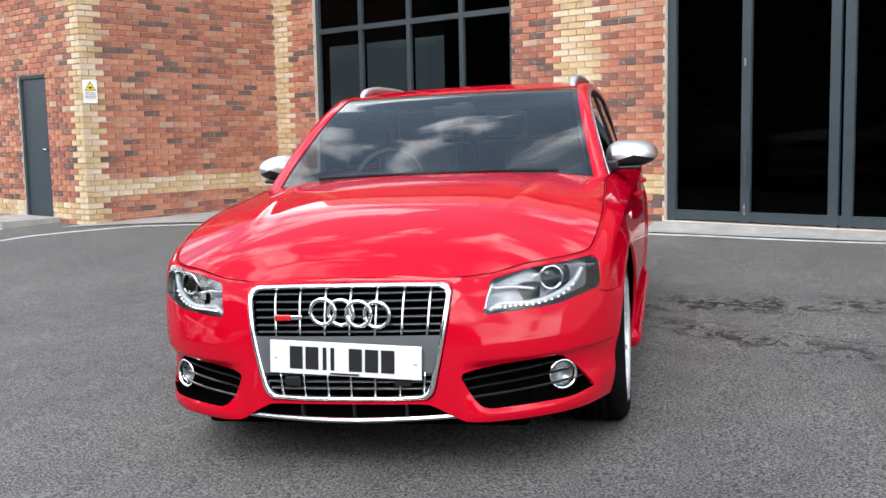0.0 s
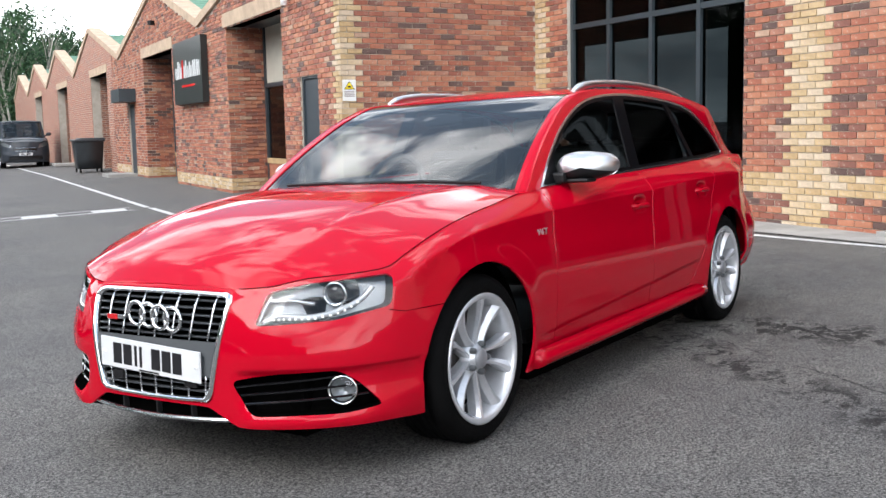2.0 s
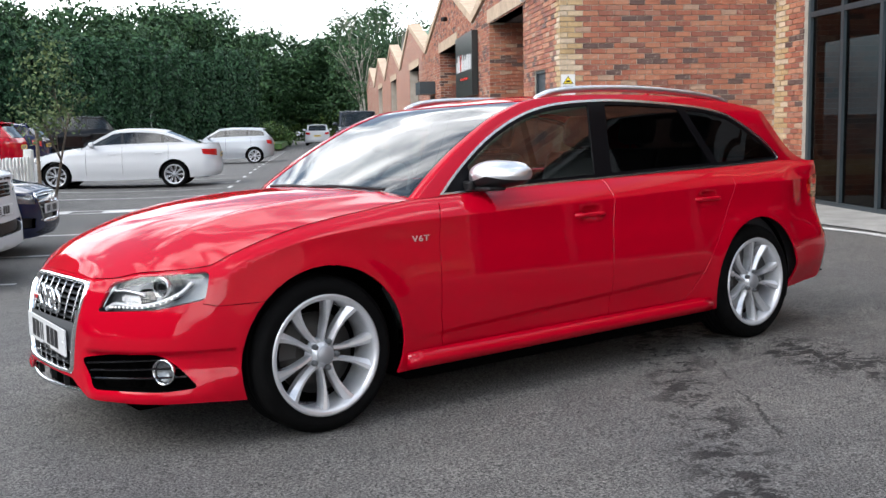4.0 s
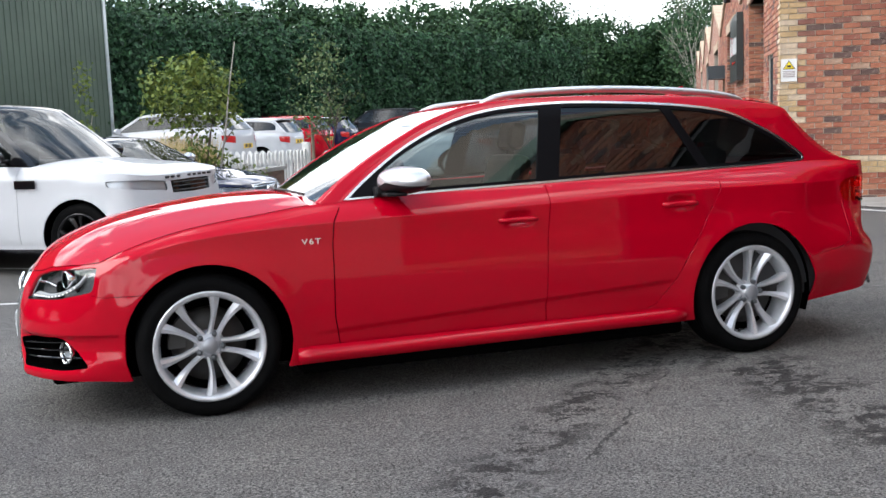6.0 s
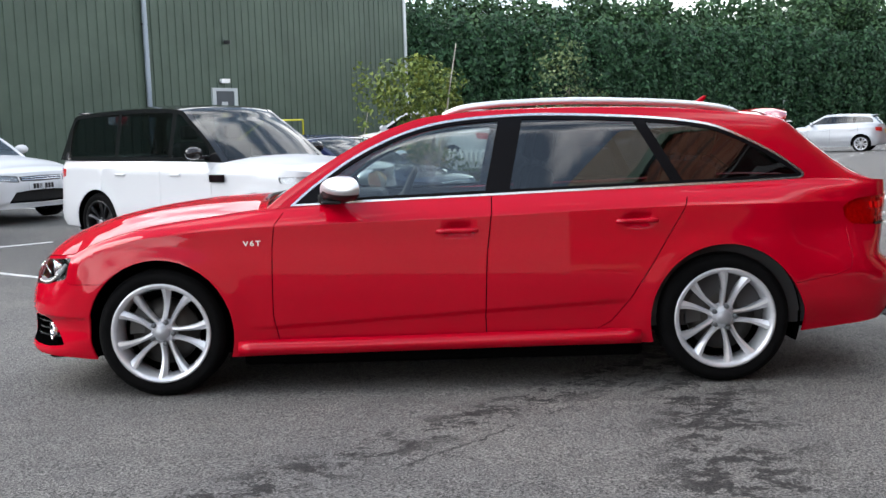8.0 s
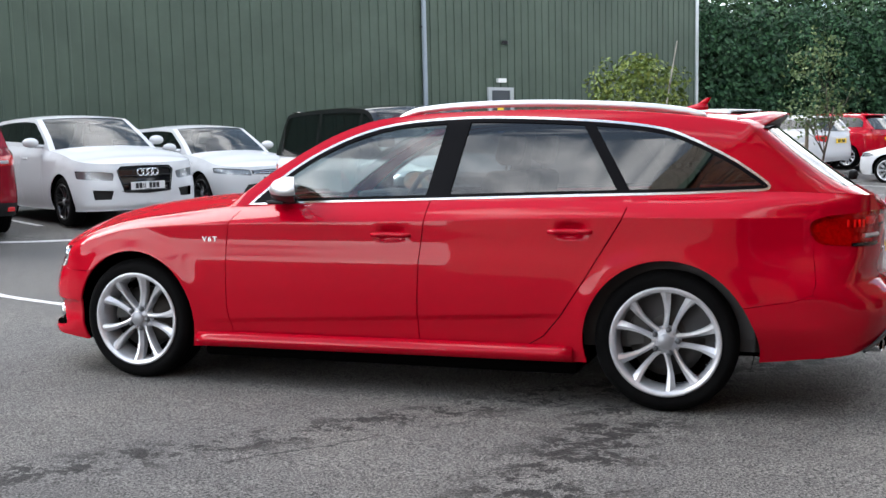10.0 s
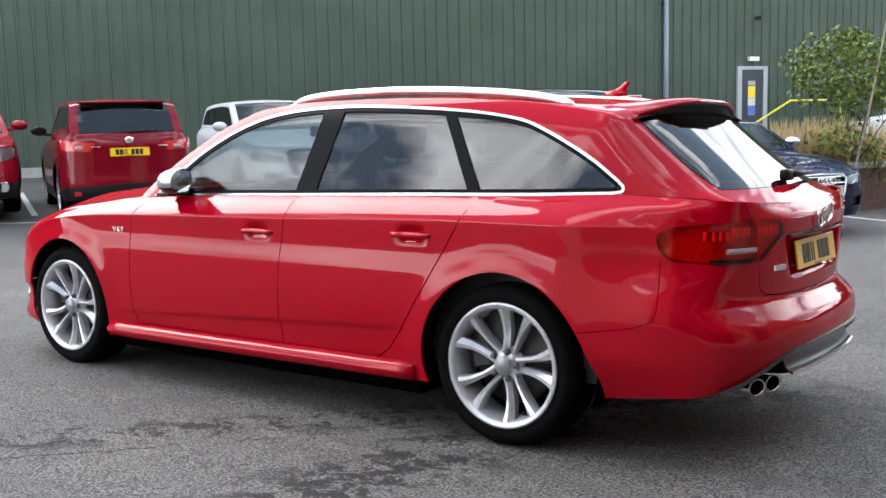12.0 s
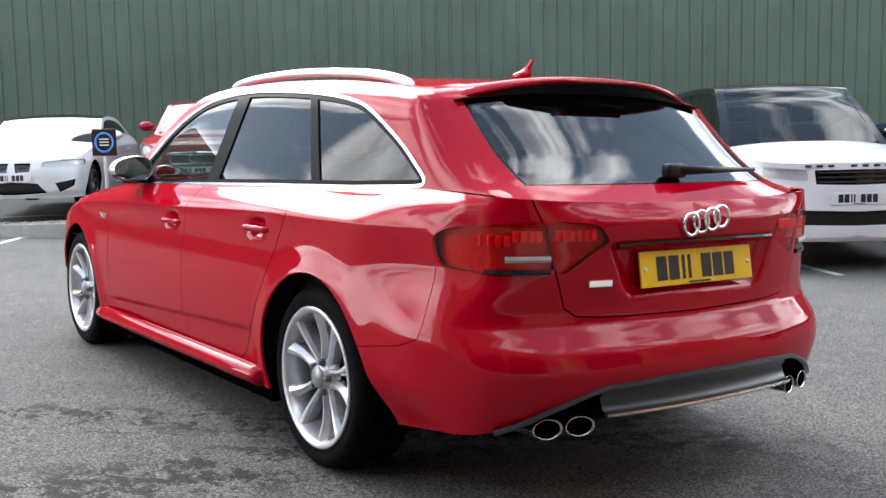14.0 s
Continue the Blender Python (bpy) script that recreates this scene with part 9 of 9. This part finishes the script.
def hedge():
    L = np.linalg.norm(H1 - H0)
    d = (H1 - H0) / L
    side = np.array([-d[1], d[0]])
    if side[1] < 0:
        side = -side
    ns = np.array(at(*side))

    def columns(t):
        """How far the row of conifers swells out at a length along it, 0 to 1."""
        return np.abs(np.sin(math.pi * (t + 0.8 * lumpy(np.stack([t, 0 * t, 0 * t], 1), 4.0, 0.21)) / 2.1))

    n = 6600
    t = rng.uniform(0, 1, n) * L
    z = rng.uniform(0, 1, n) ** 0.85
    swell = columns(t)
    crown = 5.15 + 0.75 * swell + 0.5 * lumpy(np.stack([t, 0 * t, 0 * t], 1), 21.0, 0.33)
    rough = lumpy(np.stack([t * 0.8, z * 5, 0 * t], 1), 9.0, 0.9)
    out = 0.55 * swell + 0.35 * rough + rng.uniform(-0.22, 0.22, n) - 1.0 * np.clip(z - 0.8, 0, 1) ** 1.2 * 4
    cen = np.array([at(*q) for q in H0 + d * t[:, None] + side * out[:, None]])
    cen[:, 2] = z * crown
    m = 700
    w3, z3 = rng.uniform(-2.4, 0.4, m), rng.uniform(0, 5.4, m)
    endc = np.array([at(*q) for q in H1 + d * rng.uniform(-0.2, 0.3, m)[:, None] + side * w3[:, None]])
    endc[:, 2] = z3
    cen, face = np.concatenate([cen, endc]), np.concatenate([np.tile(ns, (n, 1)), np.tile(np.array(at(*d)), (m, 1))])
    k = 17
    g = rng.normal(size=(len(cen), k, 3)) * [1, 1, 0.8]
    g /= np.linalg.norm(g, axis=2)[:, :, None]
    g = g + 0.55 * face[:, None] + [0, 0, 0.25]
    g /= np.linalg.norm(g, axis=2)[:, :, None]
    size = rng.uniform(0.22, 0.46, len(cen))[:, None, None]
    leaf = (cen[:, None] + g * size * rng.uniform(0.4, 1.0, (len(cen), k, 1)) * [1, 1, 1.25]).reshape(-1, 3)
    hd = thing("hedge", "tall clipped green conifer hedge with a ragged top", "hedge", Matrix.Identity(4), "", "stuff")
    part("foliage", leaf_cloud(leaf, g.reshape(-1, 3), rng.uniform(0.10, 0.24, len(leaf)), HEDGE_LEAF, rng, "foliage", 0.4), None, hd)
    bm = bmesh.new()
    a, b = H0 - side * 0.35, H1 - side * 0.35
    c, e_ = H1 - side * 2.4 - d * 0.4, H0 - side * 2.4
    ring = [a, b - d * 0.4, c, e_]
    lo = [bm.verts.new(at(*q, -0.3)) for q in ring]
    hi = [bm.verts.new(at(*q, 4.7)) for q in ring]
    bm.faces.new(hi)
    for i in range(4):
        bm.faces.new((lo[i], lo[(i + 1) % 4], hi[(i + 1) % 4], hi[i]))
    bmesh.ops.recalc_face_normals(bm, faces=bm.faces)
    part("core", bm, FOLIAGE_SHADE, hd)


hedge()


def limbs(bm, base, height, r0, rng, levels=3, spread=0.55, lean=0.0):
    """A tapered trunk with forking limbs; gives back the twig ends."""
    ends = []

    def grow(p, d, length, r, level):
        k = 4
        pts, rad = [p], [r]
        q, dd = p.copy(), d.copy()
        for i in range(k):
            dd = (dd + Vector(rng.normal(size=3)) * 0.10).normalized()
            q = q + dd * length / k
            pts.append(q.copy())
            rad.append(r * (1 - 0.55 * (i + 1) / k))
        add_tube(bm, pts, rad, 7 if level == 0 else 5)
        if level >= levels:
            ends.append(pts[-1])
            ends.append(pts[-2])
            return
        for j in range(3 if level else 5):
            f = rng.uniform(0.45, 1.0) if level == 0 else rng.uniform(0.35, 1.0)
            i = min(k, max(1, int(f * k)))
            side = Vector(rng.normal(size=3))
            side.z = abs(side.z) * 0.5
            nd = (dd * (1 - spread) + side.normalized() * spread).normalized()
            grow(pts[i], nd, length * rng.uniform(0.42, 0.62), rad[i] * 0.62, level + 1)
        ends.append(pts[-1])

    grow(Vector(base), Vector((lean, 0, 1)).normalized(), height, r0, 0)
    return ends


def tree(u, n, height, crown, leaves, leaf_size, mat, bark, label, seed, levels=3, trunk=0.25, clump=1.1, category="tree", z0=None, spread=0.55):
    r = np.random.default_rng(seed)
    base = at(u, n, gz(u, n) if z0 is None else z0)
    t = thing("tree", label, category, Matrix.Identity(4))
    bm = bmesh.new()
    ends = limbs(bm, base, height * (0.55 if spread > 0.4 else 0.8), trunk, r, levels, spread)
    part("trunk", finish(bm, "trunk", bark, True), None, t)
    if leaves:
        c = base + Vector((0, 0, height - crown[1]))
        e = np.array([tuple(q) for q in ends])
        m = 90
        g = r.normal(size=(m, 3))
        g /= np.linalg.norm(g, axis=1)[:, None]
        g *= r.uniform(0.45, 1.0, (m, 1)) ** 0.6
        cl = np.concatenate([np.array(c) + g * np.array([crown[0], crown[0], crown[1]]), e[r.integers(0, len(e), 30)]])
        pick = r.integers(0, len(cl), leaves)
        cs_ = r.uniform(0.5, 1.2, len(cl)) * clump
        off = r.normal(size=(leaves, 3))
        off /= np.linalg.norm(off, axis=1)[:, None]
        cen = cl[pick] + off * (r.uniform(0.3, 1, (leaves, 1)) ** 0.5) * cs_[pick][:, None] * np.array([1, 1, 0.75])
        keep = cen[:, 2] > base.z + height * 0.12
        part("crown", leaf_cloud(cen[keep], off[keep] + [0, 0, 0.4], r.uniform(0.6, 1.25, keep.sum()) * leaf_size, mat, r, "crown", 0.6), None, t)
    return t


far_trees = [(33.0, -25.5, 6.6), (36.5, -24.0, 7.0), (40.0, -22.4, 7.2), (43.5, -20.8, 7.4), (47.5, -19.0, 7.5), (51.5, -17.4, 7.9), (55.0, -15.6, 7.4), (58.5, -14.0, 8.5), (62.5, -12.2, 9.3), (66.5, -10.0, 9.8), (70.0, -8.5, 10.0), (86, -7.6, 9.6), (88, -4.6, 10.6), (90, -1.8, 9.0), (89, 1.0, 10.0), (88, 3.7, 12.2), (92, 6.8, 9.5), (100, 9, 11.5), (106, -9, 10.5), (118, 3, 10.5), (140, -6, 10.5), (145, 2, 11), (125, -14, 11), (96, 16, 11), (108, 14, 12), (70, 14, 8)]
for i, (u, n, h) in enumerate(far_trees):
    tree(u, n, h, (h * 0.34, h * 0.42), 17000, 0.25, TREE_LEAF, BARK, "tall dark green broadleaf tree at the edge of the yard", 40 + i, 2, 0.28, 1.5)
for i, (u, n, h) in enumerate([(78, 4.2, 11.5), (76, 2.9, 9.5), (81, 3.3, 10.5), (79.5, 2.2, 10.0)]):
    tree(u, n, h, (1.6, 3.6), 900, 0.24, TREE_LEAF, PALEBARK, "bare pale-barked birch with few leaves", 90 + i, 3, 0.10, 0.9, spread=0.34)
for i, (u, n, h) in enumerate([(72, -3.9, 1.6), (75, -4.6, 1.8), (90, -3.0, 2.8), (88, 0.6, 3.5)]):
    tree(u, n, h, (h * 0.6, h * 0.5), 2400, 0.2, SHRUB_LEAF, BARK, "rounded green shrub at the roadside", 120 + i, 1, 0.06, 0.6, "shrub")


def woods():
    """Far woods that close the view behind the nearer trees."""
    r = np.random.default_rng(3)
    n = 26000
    s = r.uniform(0, 1, n)
    a = np.array([24.0, -40.0]) + np.array([146.0, 30.0]) * s[:, None]
    h = 6.2 + 2.2 * np.array([noise.noise(Vector((q * 14, 3.1, 0))) for q in s]) + 1.0 * np.array([noise.noise(Vector((q * 45, 8.1, 0))) for q in s])
    z = h * r.uniform(0, 1, n)
    cen = np.array([at(*q) for q in a])
    cen[:, 2] = z
    cen += np.array(V) * (1.6 * r.normal(size=(n, 1)))
    w = thing("woodland", "dark green far woodland behind the hedge", "trees", Matrix.Identity(4), "", "stuff")
    part("foliage", leaf_cloud(cen, np.tile(np.array(V) + [0, 0, 0.3], (n, 1)), r.uniform(0.5, 1.1, n), TREE_LEAF, r, "foliage", 0.7), None, w)
    n = 16000
    s = r.uniform(0, 1, n)
    a = np.array([152.0, -16.0]) + np.array([-6.0, 44.0]) * s[:, None]
    h = 7.5 + 3.0 * np.array([noise.noise(Vector((q * 9, 1.1, 0))) for q in s])
    cen = np.array([at(*q) for q in a])
    cen[:, 2] = h * r.uniform(0, 1, n)
    cen += np.array(U) * (1.5 * r.normal(size=(n, 1)))
    part("foliage", leaf_cloud(cen, np.tile(-np.array(U) + [0, 0, 0.3], (n, 1)), r.uniform(0.6, 1.3, n), TREE_LEAF, r, "foliage", 0.7), None, w)
    # boxes coloured near-black to paint the shade deep in the woods
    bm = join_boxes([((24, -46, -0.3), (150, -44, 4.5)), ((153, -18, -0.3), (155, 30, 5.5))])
    part("shade", bm, FOLIAGE_SHADE, w)


woods()
bm = join_boxes([((60, -14, -0.2), (84, -3.2, 0.12)), ((66, 2.2, -0.2), (110, 9, 0.12))])
structure("grass", bm, material("grass_verge", (0.07, 0.14, 0.03), 0.9, noise_scale=3, color2=(0.04, 0.09, 0.02), bump=0.6, bump_scale=40), "short green grass verge", "grass")
# young trees tied to posts
tree(10.0, -6.4, 2.65, (0.74, 0.60), 2900, 0.078, YOUNG_LEAF, BARK, "young yellow-green tree beside the picket fence", 201, 3, 0.035, 0.34)
tree(14.6, -5.83, 3.3, (0.62, 1.1), 900, 0.075, SPARSE_LEAF, BARK, "thin young tree tied to a wooden post", 202, 3, 0.03, 0.3)
tree(18.5, -13.6, 3.2, (0.14, 1.1), 170, 0.11, YOUNG_LEAF, PALEBARK, "thin sapling with a few leaves", 203, 0, 0.02, 0.22)
tree(9.6, -5.9, 5.2, (0.2, 0.5), 0, 0.1, YOUNG_LEAF, PALEBARK, "bare leafless sapling stem", 204, 0, 0.02, 0.3)
WOOD = material("weathered_wood", (0.24, 0.19, 0.14), 0.85, noise_scale=10, color2=(0.14, 0.11, 0.08), bump=0.4, bump_scale=60)
for u, n in ((14.75, -6.1),):
    sp = thing("tree_stake", "weathered wooden tree stake", "post", un(u, n, gz(u, n)))
    part("stake", tube([(0, 0, 0), (0, 0, 1.45)], 0.035, 8), WOOD, sp)

# white picket fence round a bed
PICKET = material("white_picket", (0.72, 0.72, 0.70), 0.6, noise_scale=6, noise_amount=0.12)


def fence(a, b):
    a, b = np.array(a, float), np.array(b, float)
    L = np.linalg.norm(b - a)
    ang = math.degrees(math.atan2(*(np.array(at(*(b - a)))[1::-1])))
    f = thing("picket_fence", "white wooden picket fence with rounded tops", "fence", Matrix.Translation(at(*a, gz(*a))) @ pose(0, 0, 0, 0, 0, ang), "picket fences")
    for z in (0.28, 0.72):
        part("rail", box((0, 0.012, z - 0.035), (L, 0.04, z + 0.035), 0.004), PICKET, f)
    n = int(L / 0.145)
    me = None
    for k in range(n + 1):
        x = k * L / n
        if me is None:
            bm = bmesh.new()
            o = [(-0.045, -0.01, 0.06), (0.045, -0.01, 0.06), (0.045, -0.01, 0.88), (0.032, -0.01, 0.925), (0.0, -0.01, 0.945), (-0.032, -0.01, 0.925), (-0.045, -0.01, 0.88)]
            add_prism(bm, o, (0, 0.02, 0))
            bmesh.ops.recalc_face_normals(bm, faces=bm.faces)
            me = finish(bm, "picket", PICKET)
        p = new("picket", me)
        p.parent = f
        p.location = (x, 0, 0)
    for x in (0.0, L):
        part("post", box((x - 0.06, 0.0, 0), (x + 0.06, 0.12, 1.08), 0.01), PICKET, f)


fence((10.7, -6.9), (15.0, -6.3))
fence((10.7, -6.9), (10.5, -11.5))
fence((15.0, -6.3), (15.2, -10.5))


def picnic_table(u, n, turn):
    t = thing("picnic_table", "brown wooden picnic table with benches", "table", un(u, n, gz(u, n), turn), "picnic tables")
    for k in range(5):
        part("top_plank", box((-0.85, -0.36 + 0.145 * k, 0.72), (0.85, -0.23 + 0.145 * k, 0.76), 0.005), WOOD, t)
    for sg in (-1, 1):
        for k in range(2):
            part("bench_plank", box((-0.85, sg * 0.66 - 0.13 + 0.14 * k, 0.42), (0.85, sg * 0.66 - 0.01 + 0.14 * k, 0.46), 0.005), WOOD, t)
    for x in (-0.6, 0.6):
        for sg in (-1, 1):
            part("leg", tube([(x, sg * 0.62, 0), (x, sg * 0.2, 0.72)], 0.04, 6), WOOD, t)
        part("cross_beam", box((x - 0.03, -0.8, 0.36), (x + 0.03, 0.8, 0.42), 0.005), WOOD, t)


picnic_table(13.0, -8.3, 10)

# plume grass beside the fence
def plumes(u, n, radius, count, height):
    r = np.random.default_rng(int(u * 10))
    bm = bmesh.new()
    base = at(u, n, gz(u, n))
    for k in range(count):
        a, d = r.uniform(0, 2 * math.pi), radius * math.sqrt(r.uniform(0, 1))
        p0 = base + Vector((d * math.cos(a) * 0.5, d * math.sin(a) * 0.5, 0))
        tip = base + Vector((d * math.cos(a), d * math.sin(a), height * r.uniform(0.6, 1.0)))
        m = (p0 + tip) / 2 + Vector((0, 0, 0.12))
        add_tube(bm, [p0, m, tip], [0.004, 0.010, 0.001], 3, cap=False)
    g = thing("plume_grass", "straw-coloured feathery ornamental grass", "grass", Matrix.Identity(4), "", "stuff")
    part("blades", finish(bm, "blades", material("straw", (0.46, 0.36, 0.18), 0.8, island=0.3)), None, g)


for u, n, h in ((9.15, -7.05, 1.35), (9.65, -6.95, 1.40), (10.15, -6.85, 1.40), (10.6, -6.75, 1.35), (9.2, -8.3, 1.25)):
    plumes(u, n, 0.5, 520, h)
# low brick retaining wall of the bed
gw = fitting("retaining_wall", "low brown brick retaining wall with pale coping", "wall", "structure")
wall_box("wall_face", (9.95, -6.36, -0.25), (13.2, -6.16, 0.46), gw, material("bed_brick", (0.17, 0.10, 0.07), 0.9, noise_scale=16, color2=(0.09, 0.06, 0.05), bump=0.5, bump_scale=30))
for k in range(5):
    wall_box("coping_stone", (9.92 + 0.66 * k, -6.40, 0.46), (10.57 + 0.66 * k, -6.12, 0.53), gw, CONCRETE)
# low garden wall by the hedge, sign post
bm = join_boxes([((27.5, -17.2, -0.2), (33.0, -16.9, 1.25))])
structure("wall_garden", bm, material("garden_brick", (0.16, 0.11, 0.085), 0.9, noise_scale=14, color2=(0.10, 0.07, 0.06), bump=0.5, bump_scale=30), "low weathered brick garden wall", "wall")
rs = thing("road_sign", "small round sign on a pole by the hedge", "sign", un(53.0, -10.0, 0.0))
part("pole", tube([(0, 0, -0.2), (0, 0, 1.9)], 0.04, 8), material("pole_grey", (0.4, 0.4, 0.4), 0.5), rs)
bm = bmesh.new()
add_lathe(bm, [(0.0, -0.02), (0.26, -0.02), (0.26, 0.02), (0.0, 0.02)], 20, centre=(0, 0, 1.75))
part("disc", finish(bm, "disc", PALEFRAME), None, rs)

# ---- brickwork, course by course ----
BL, BH, JO = 0.215, 0.065, 0.010
PITCH_U, PITCH_Z = BL + JO, BH + JO


def brick_faces(origin, along, outward, u0, u1, z_lo, top, skip, buff, near, owner, seed, proud=0.012):
    """Lays stretcher courses on a wall face. near(u, z) picks the bricks that become parts; the rest is one joined part."""
    r = random.Random(seed)
    verts = {BRICK: [], BUFF: []}
    faces = {BRICK: [], BUFF: []}
    singles = []
    z, row = z_lo, 0
    while z < 5.4:
        shift = (PITCH_U / 2) * (row % 2)
        u = u0 - shift
        while u < u1:
            a, b = max(u, u0), min(u + BL, u1)
            u += PITCH_U
            if b - a < 0.04:
                continue
            m, zm = (a + b) / 2, z + BH / 2
            if z + BH > top(m) or skip(a + 0.01, zm) or skip(b - 0.01, zm):
                # cut bricks against openings
                if z + BH > top(m) or (skip(a + 0.01, zm) and skip(b - 0.01, zm)):
                    continue
                f = 0.5
                lo_, hi_ = a, b
                for _ in range(7):
                    mid = (lo_ + hi_) / 2
                    if skip(mid, zm) == skip(a + 0.01, zm):
                        lo_ = mid
                    else:
                        hi_ = mid
                if skip(a + 0.01, zm):
                    a = hi_
                else:
                    b = lo_
                if b - a < 0.03:
                    continue
                m = (a + b) / 2
            mat = BUFF if buff(m, zm, row) else BRICK
            d = proud + r.uniform(-0.003, 0.003)
            tilt = r.uniform(-0.0015, 0.0015)
            if near(m, zm) and len(singles) < 300:
                singles.append((a, b, z, d, mat))
            else:
                k = len(verts[mat])
                for uu, zz in ((a, z), (b, z), (b, z + BH), (a, z + BH)):
                    verts[mat].append(tuple(origin + along * uu + Vector((0, 0, zz))))
                for uu, zz in ((a + 0.002, z + 0.002), (b - 0.002, z + 0.002), (b - 0.002, z + BH - 0.002), (a + 0.002, z + BH - 0.002)):
                    verts[mat].append(tuple(origin + along * uu + outward * (d + tilt) + Vector((0, 0, zz))))
                faces[mat] += [(k + 4, k + 5, k + 6, k + 7)] + [(k + i, k + (i + 1) % 4, k + 4 + (i + 1) % 4, k + 4 + i) for i in range(4)]
        z += PITCH_Z
        row += 1
    for mat in (BRICK, BUFF):
        if faces[mat]:
            me = bpy.data.meshes.new("bricks")
            me.from_pydata(verts[mat], [], faces[mat])
            me.materials.append(mat)
            ob = part("bricks", me, None, owner)
            tagged(ob, kind="stuff")
    shared = {}
    for a, b, z, d, mat in singles:
        key = (round(b - a, 2), mat)
        if key not in shared:
            bm = bmesh.new()
            add_box(bm, (0, -0.03, 0), (key[0] if key[0] else 0.01, 0.0, BH), 0.0)
            shared[key] = finish(bm, "brick", mat)
        ob = new("brick", shared[key])
        ob.parent = owner
        m3 = Matrix((along, outward, Vector((0, 0, 1)))).transposed().to_4x4()
        ob.matrix_world = Matrix.Translation(origin + along * a + outward * d + Vector((0, 0, z))) @ m3


def quoin(u, centre, row, half=0.225):
    w = half + (0.1125 if row % 2 else 0.0)
    return abs(u - centre) < w


# return wall (along n)
def return_buff(n, z, row):
    return n < WALL_N + (0.34 if row % 2 else 0.225) or 0.44 < z < 0.67 or n > GLAZ_N - 0.005


brick_faces(at(CORNER_U + 0.012, 0.0), V, -U, WALL_N, GLAZ_N + 0.012, -0.03, lambda n: 5.4, lambda n, z: False, return_buff, lambda n, z: 0.3 < z < 2.2 and n < 4.6, wall_return, 11)


# unit front (along u)
def unit_buff(u, z, row):
    return u < CORNER_U + (0.34 if row % 2 else 0.225) or 0.08 < z < 0.31


brick_faces(at(0.0, WALL_N + 0.012), U, -V, CORNER_U, 28.5, -0.03, lambda u: gable(u) - 0.03, lambda u, z: in_opening(u, z, openings_w1), unit_buff, lambda u, z: 0.3 < z < 2.0 and u < 11.45, wall_units, 12)


# glazed front (along u)
def glaz_buff(u, z, row):
    w = 0.34 if row % 2 else 0.225
    return abs(u - 3.44) < w or u > CORNER_U - (0.40 if row % 2 else 0.29) or (0.44 < z < 0.67 and not (u > 8.2)) or (u < 3.44 and 0.30 < z < 0.67 and u > 2.95)


brick_faces(at(0.0, GLAZ_N + 0.012), U, -V, -7.0, CORNER_U, 0.0, lambda u: 5.4, lambda u, z: in_opening(u, z, glaz_ops), glaz_buff, lambda u, z: 2.2 < u < 4.3 and 0.2 < z < 2.3, wall_glazed, 13)

# reveals of the first two openings, and far units in coarser work
for a, b, c, d in openings_w1[1:3]:
    for uu, sgn in ((b, -1.0),):
        brick_faces(at(uu - 0.001, 0.0), V, -U, WALL_N, WALL_N + 0.75, -0.03, lambda n, d=d: d, lambda n, z: False, lambda n, z, row: 0.08 < z < 0.31, lambda n, z: False, wall_units, 14)


far_wall = wall_with_holes("wall_far", 28.5, 68.0, WALL_N - 0.002, 0.01, openings_w1, lambda u: gable(u) - 0.03, "distant red brick unit fronts")
far_wall.data.materials.clear()
far_wall.data.materials.append(far_brick_material())
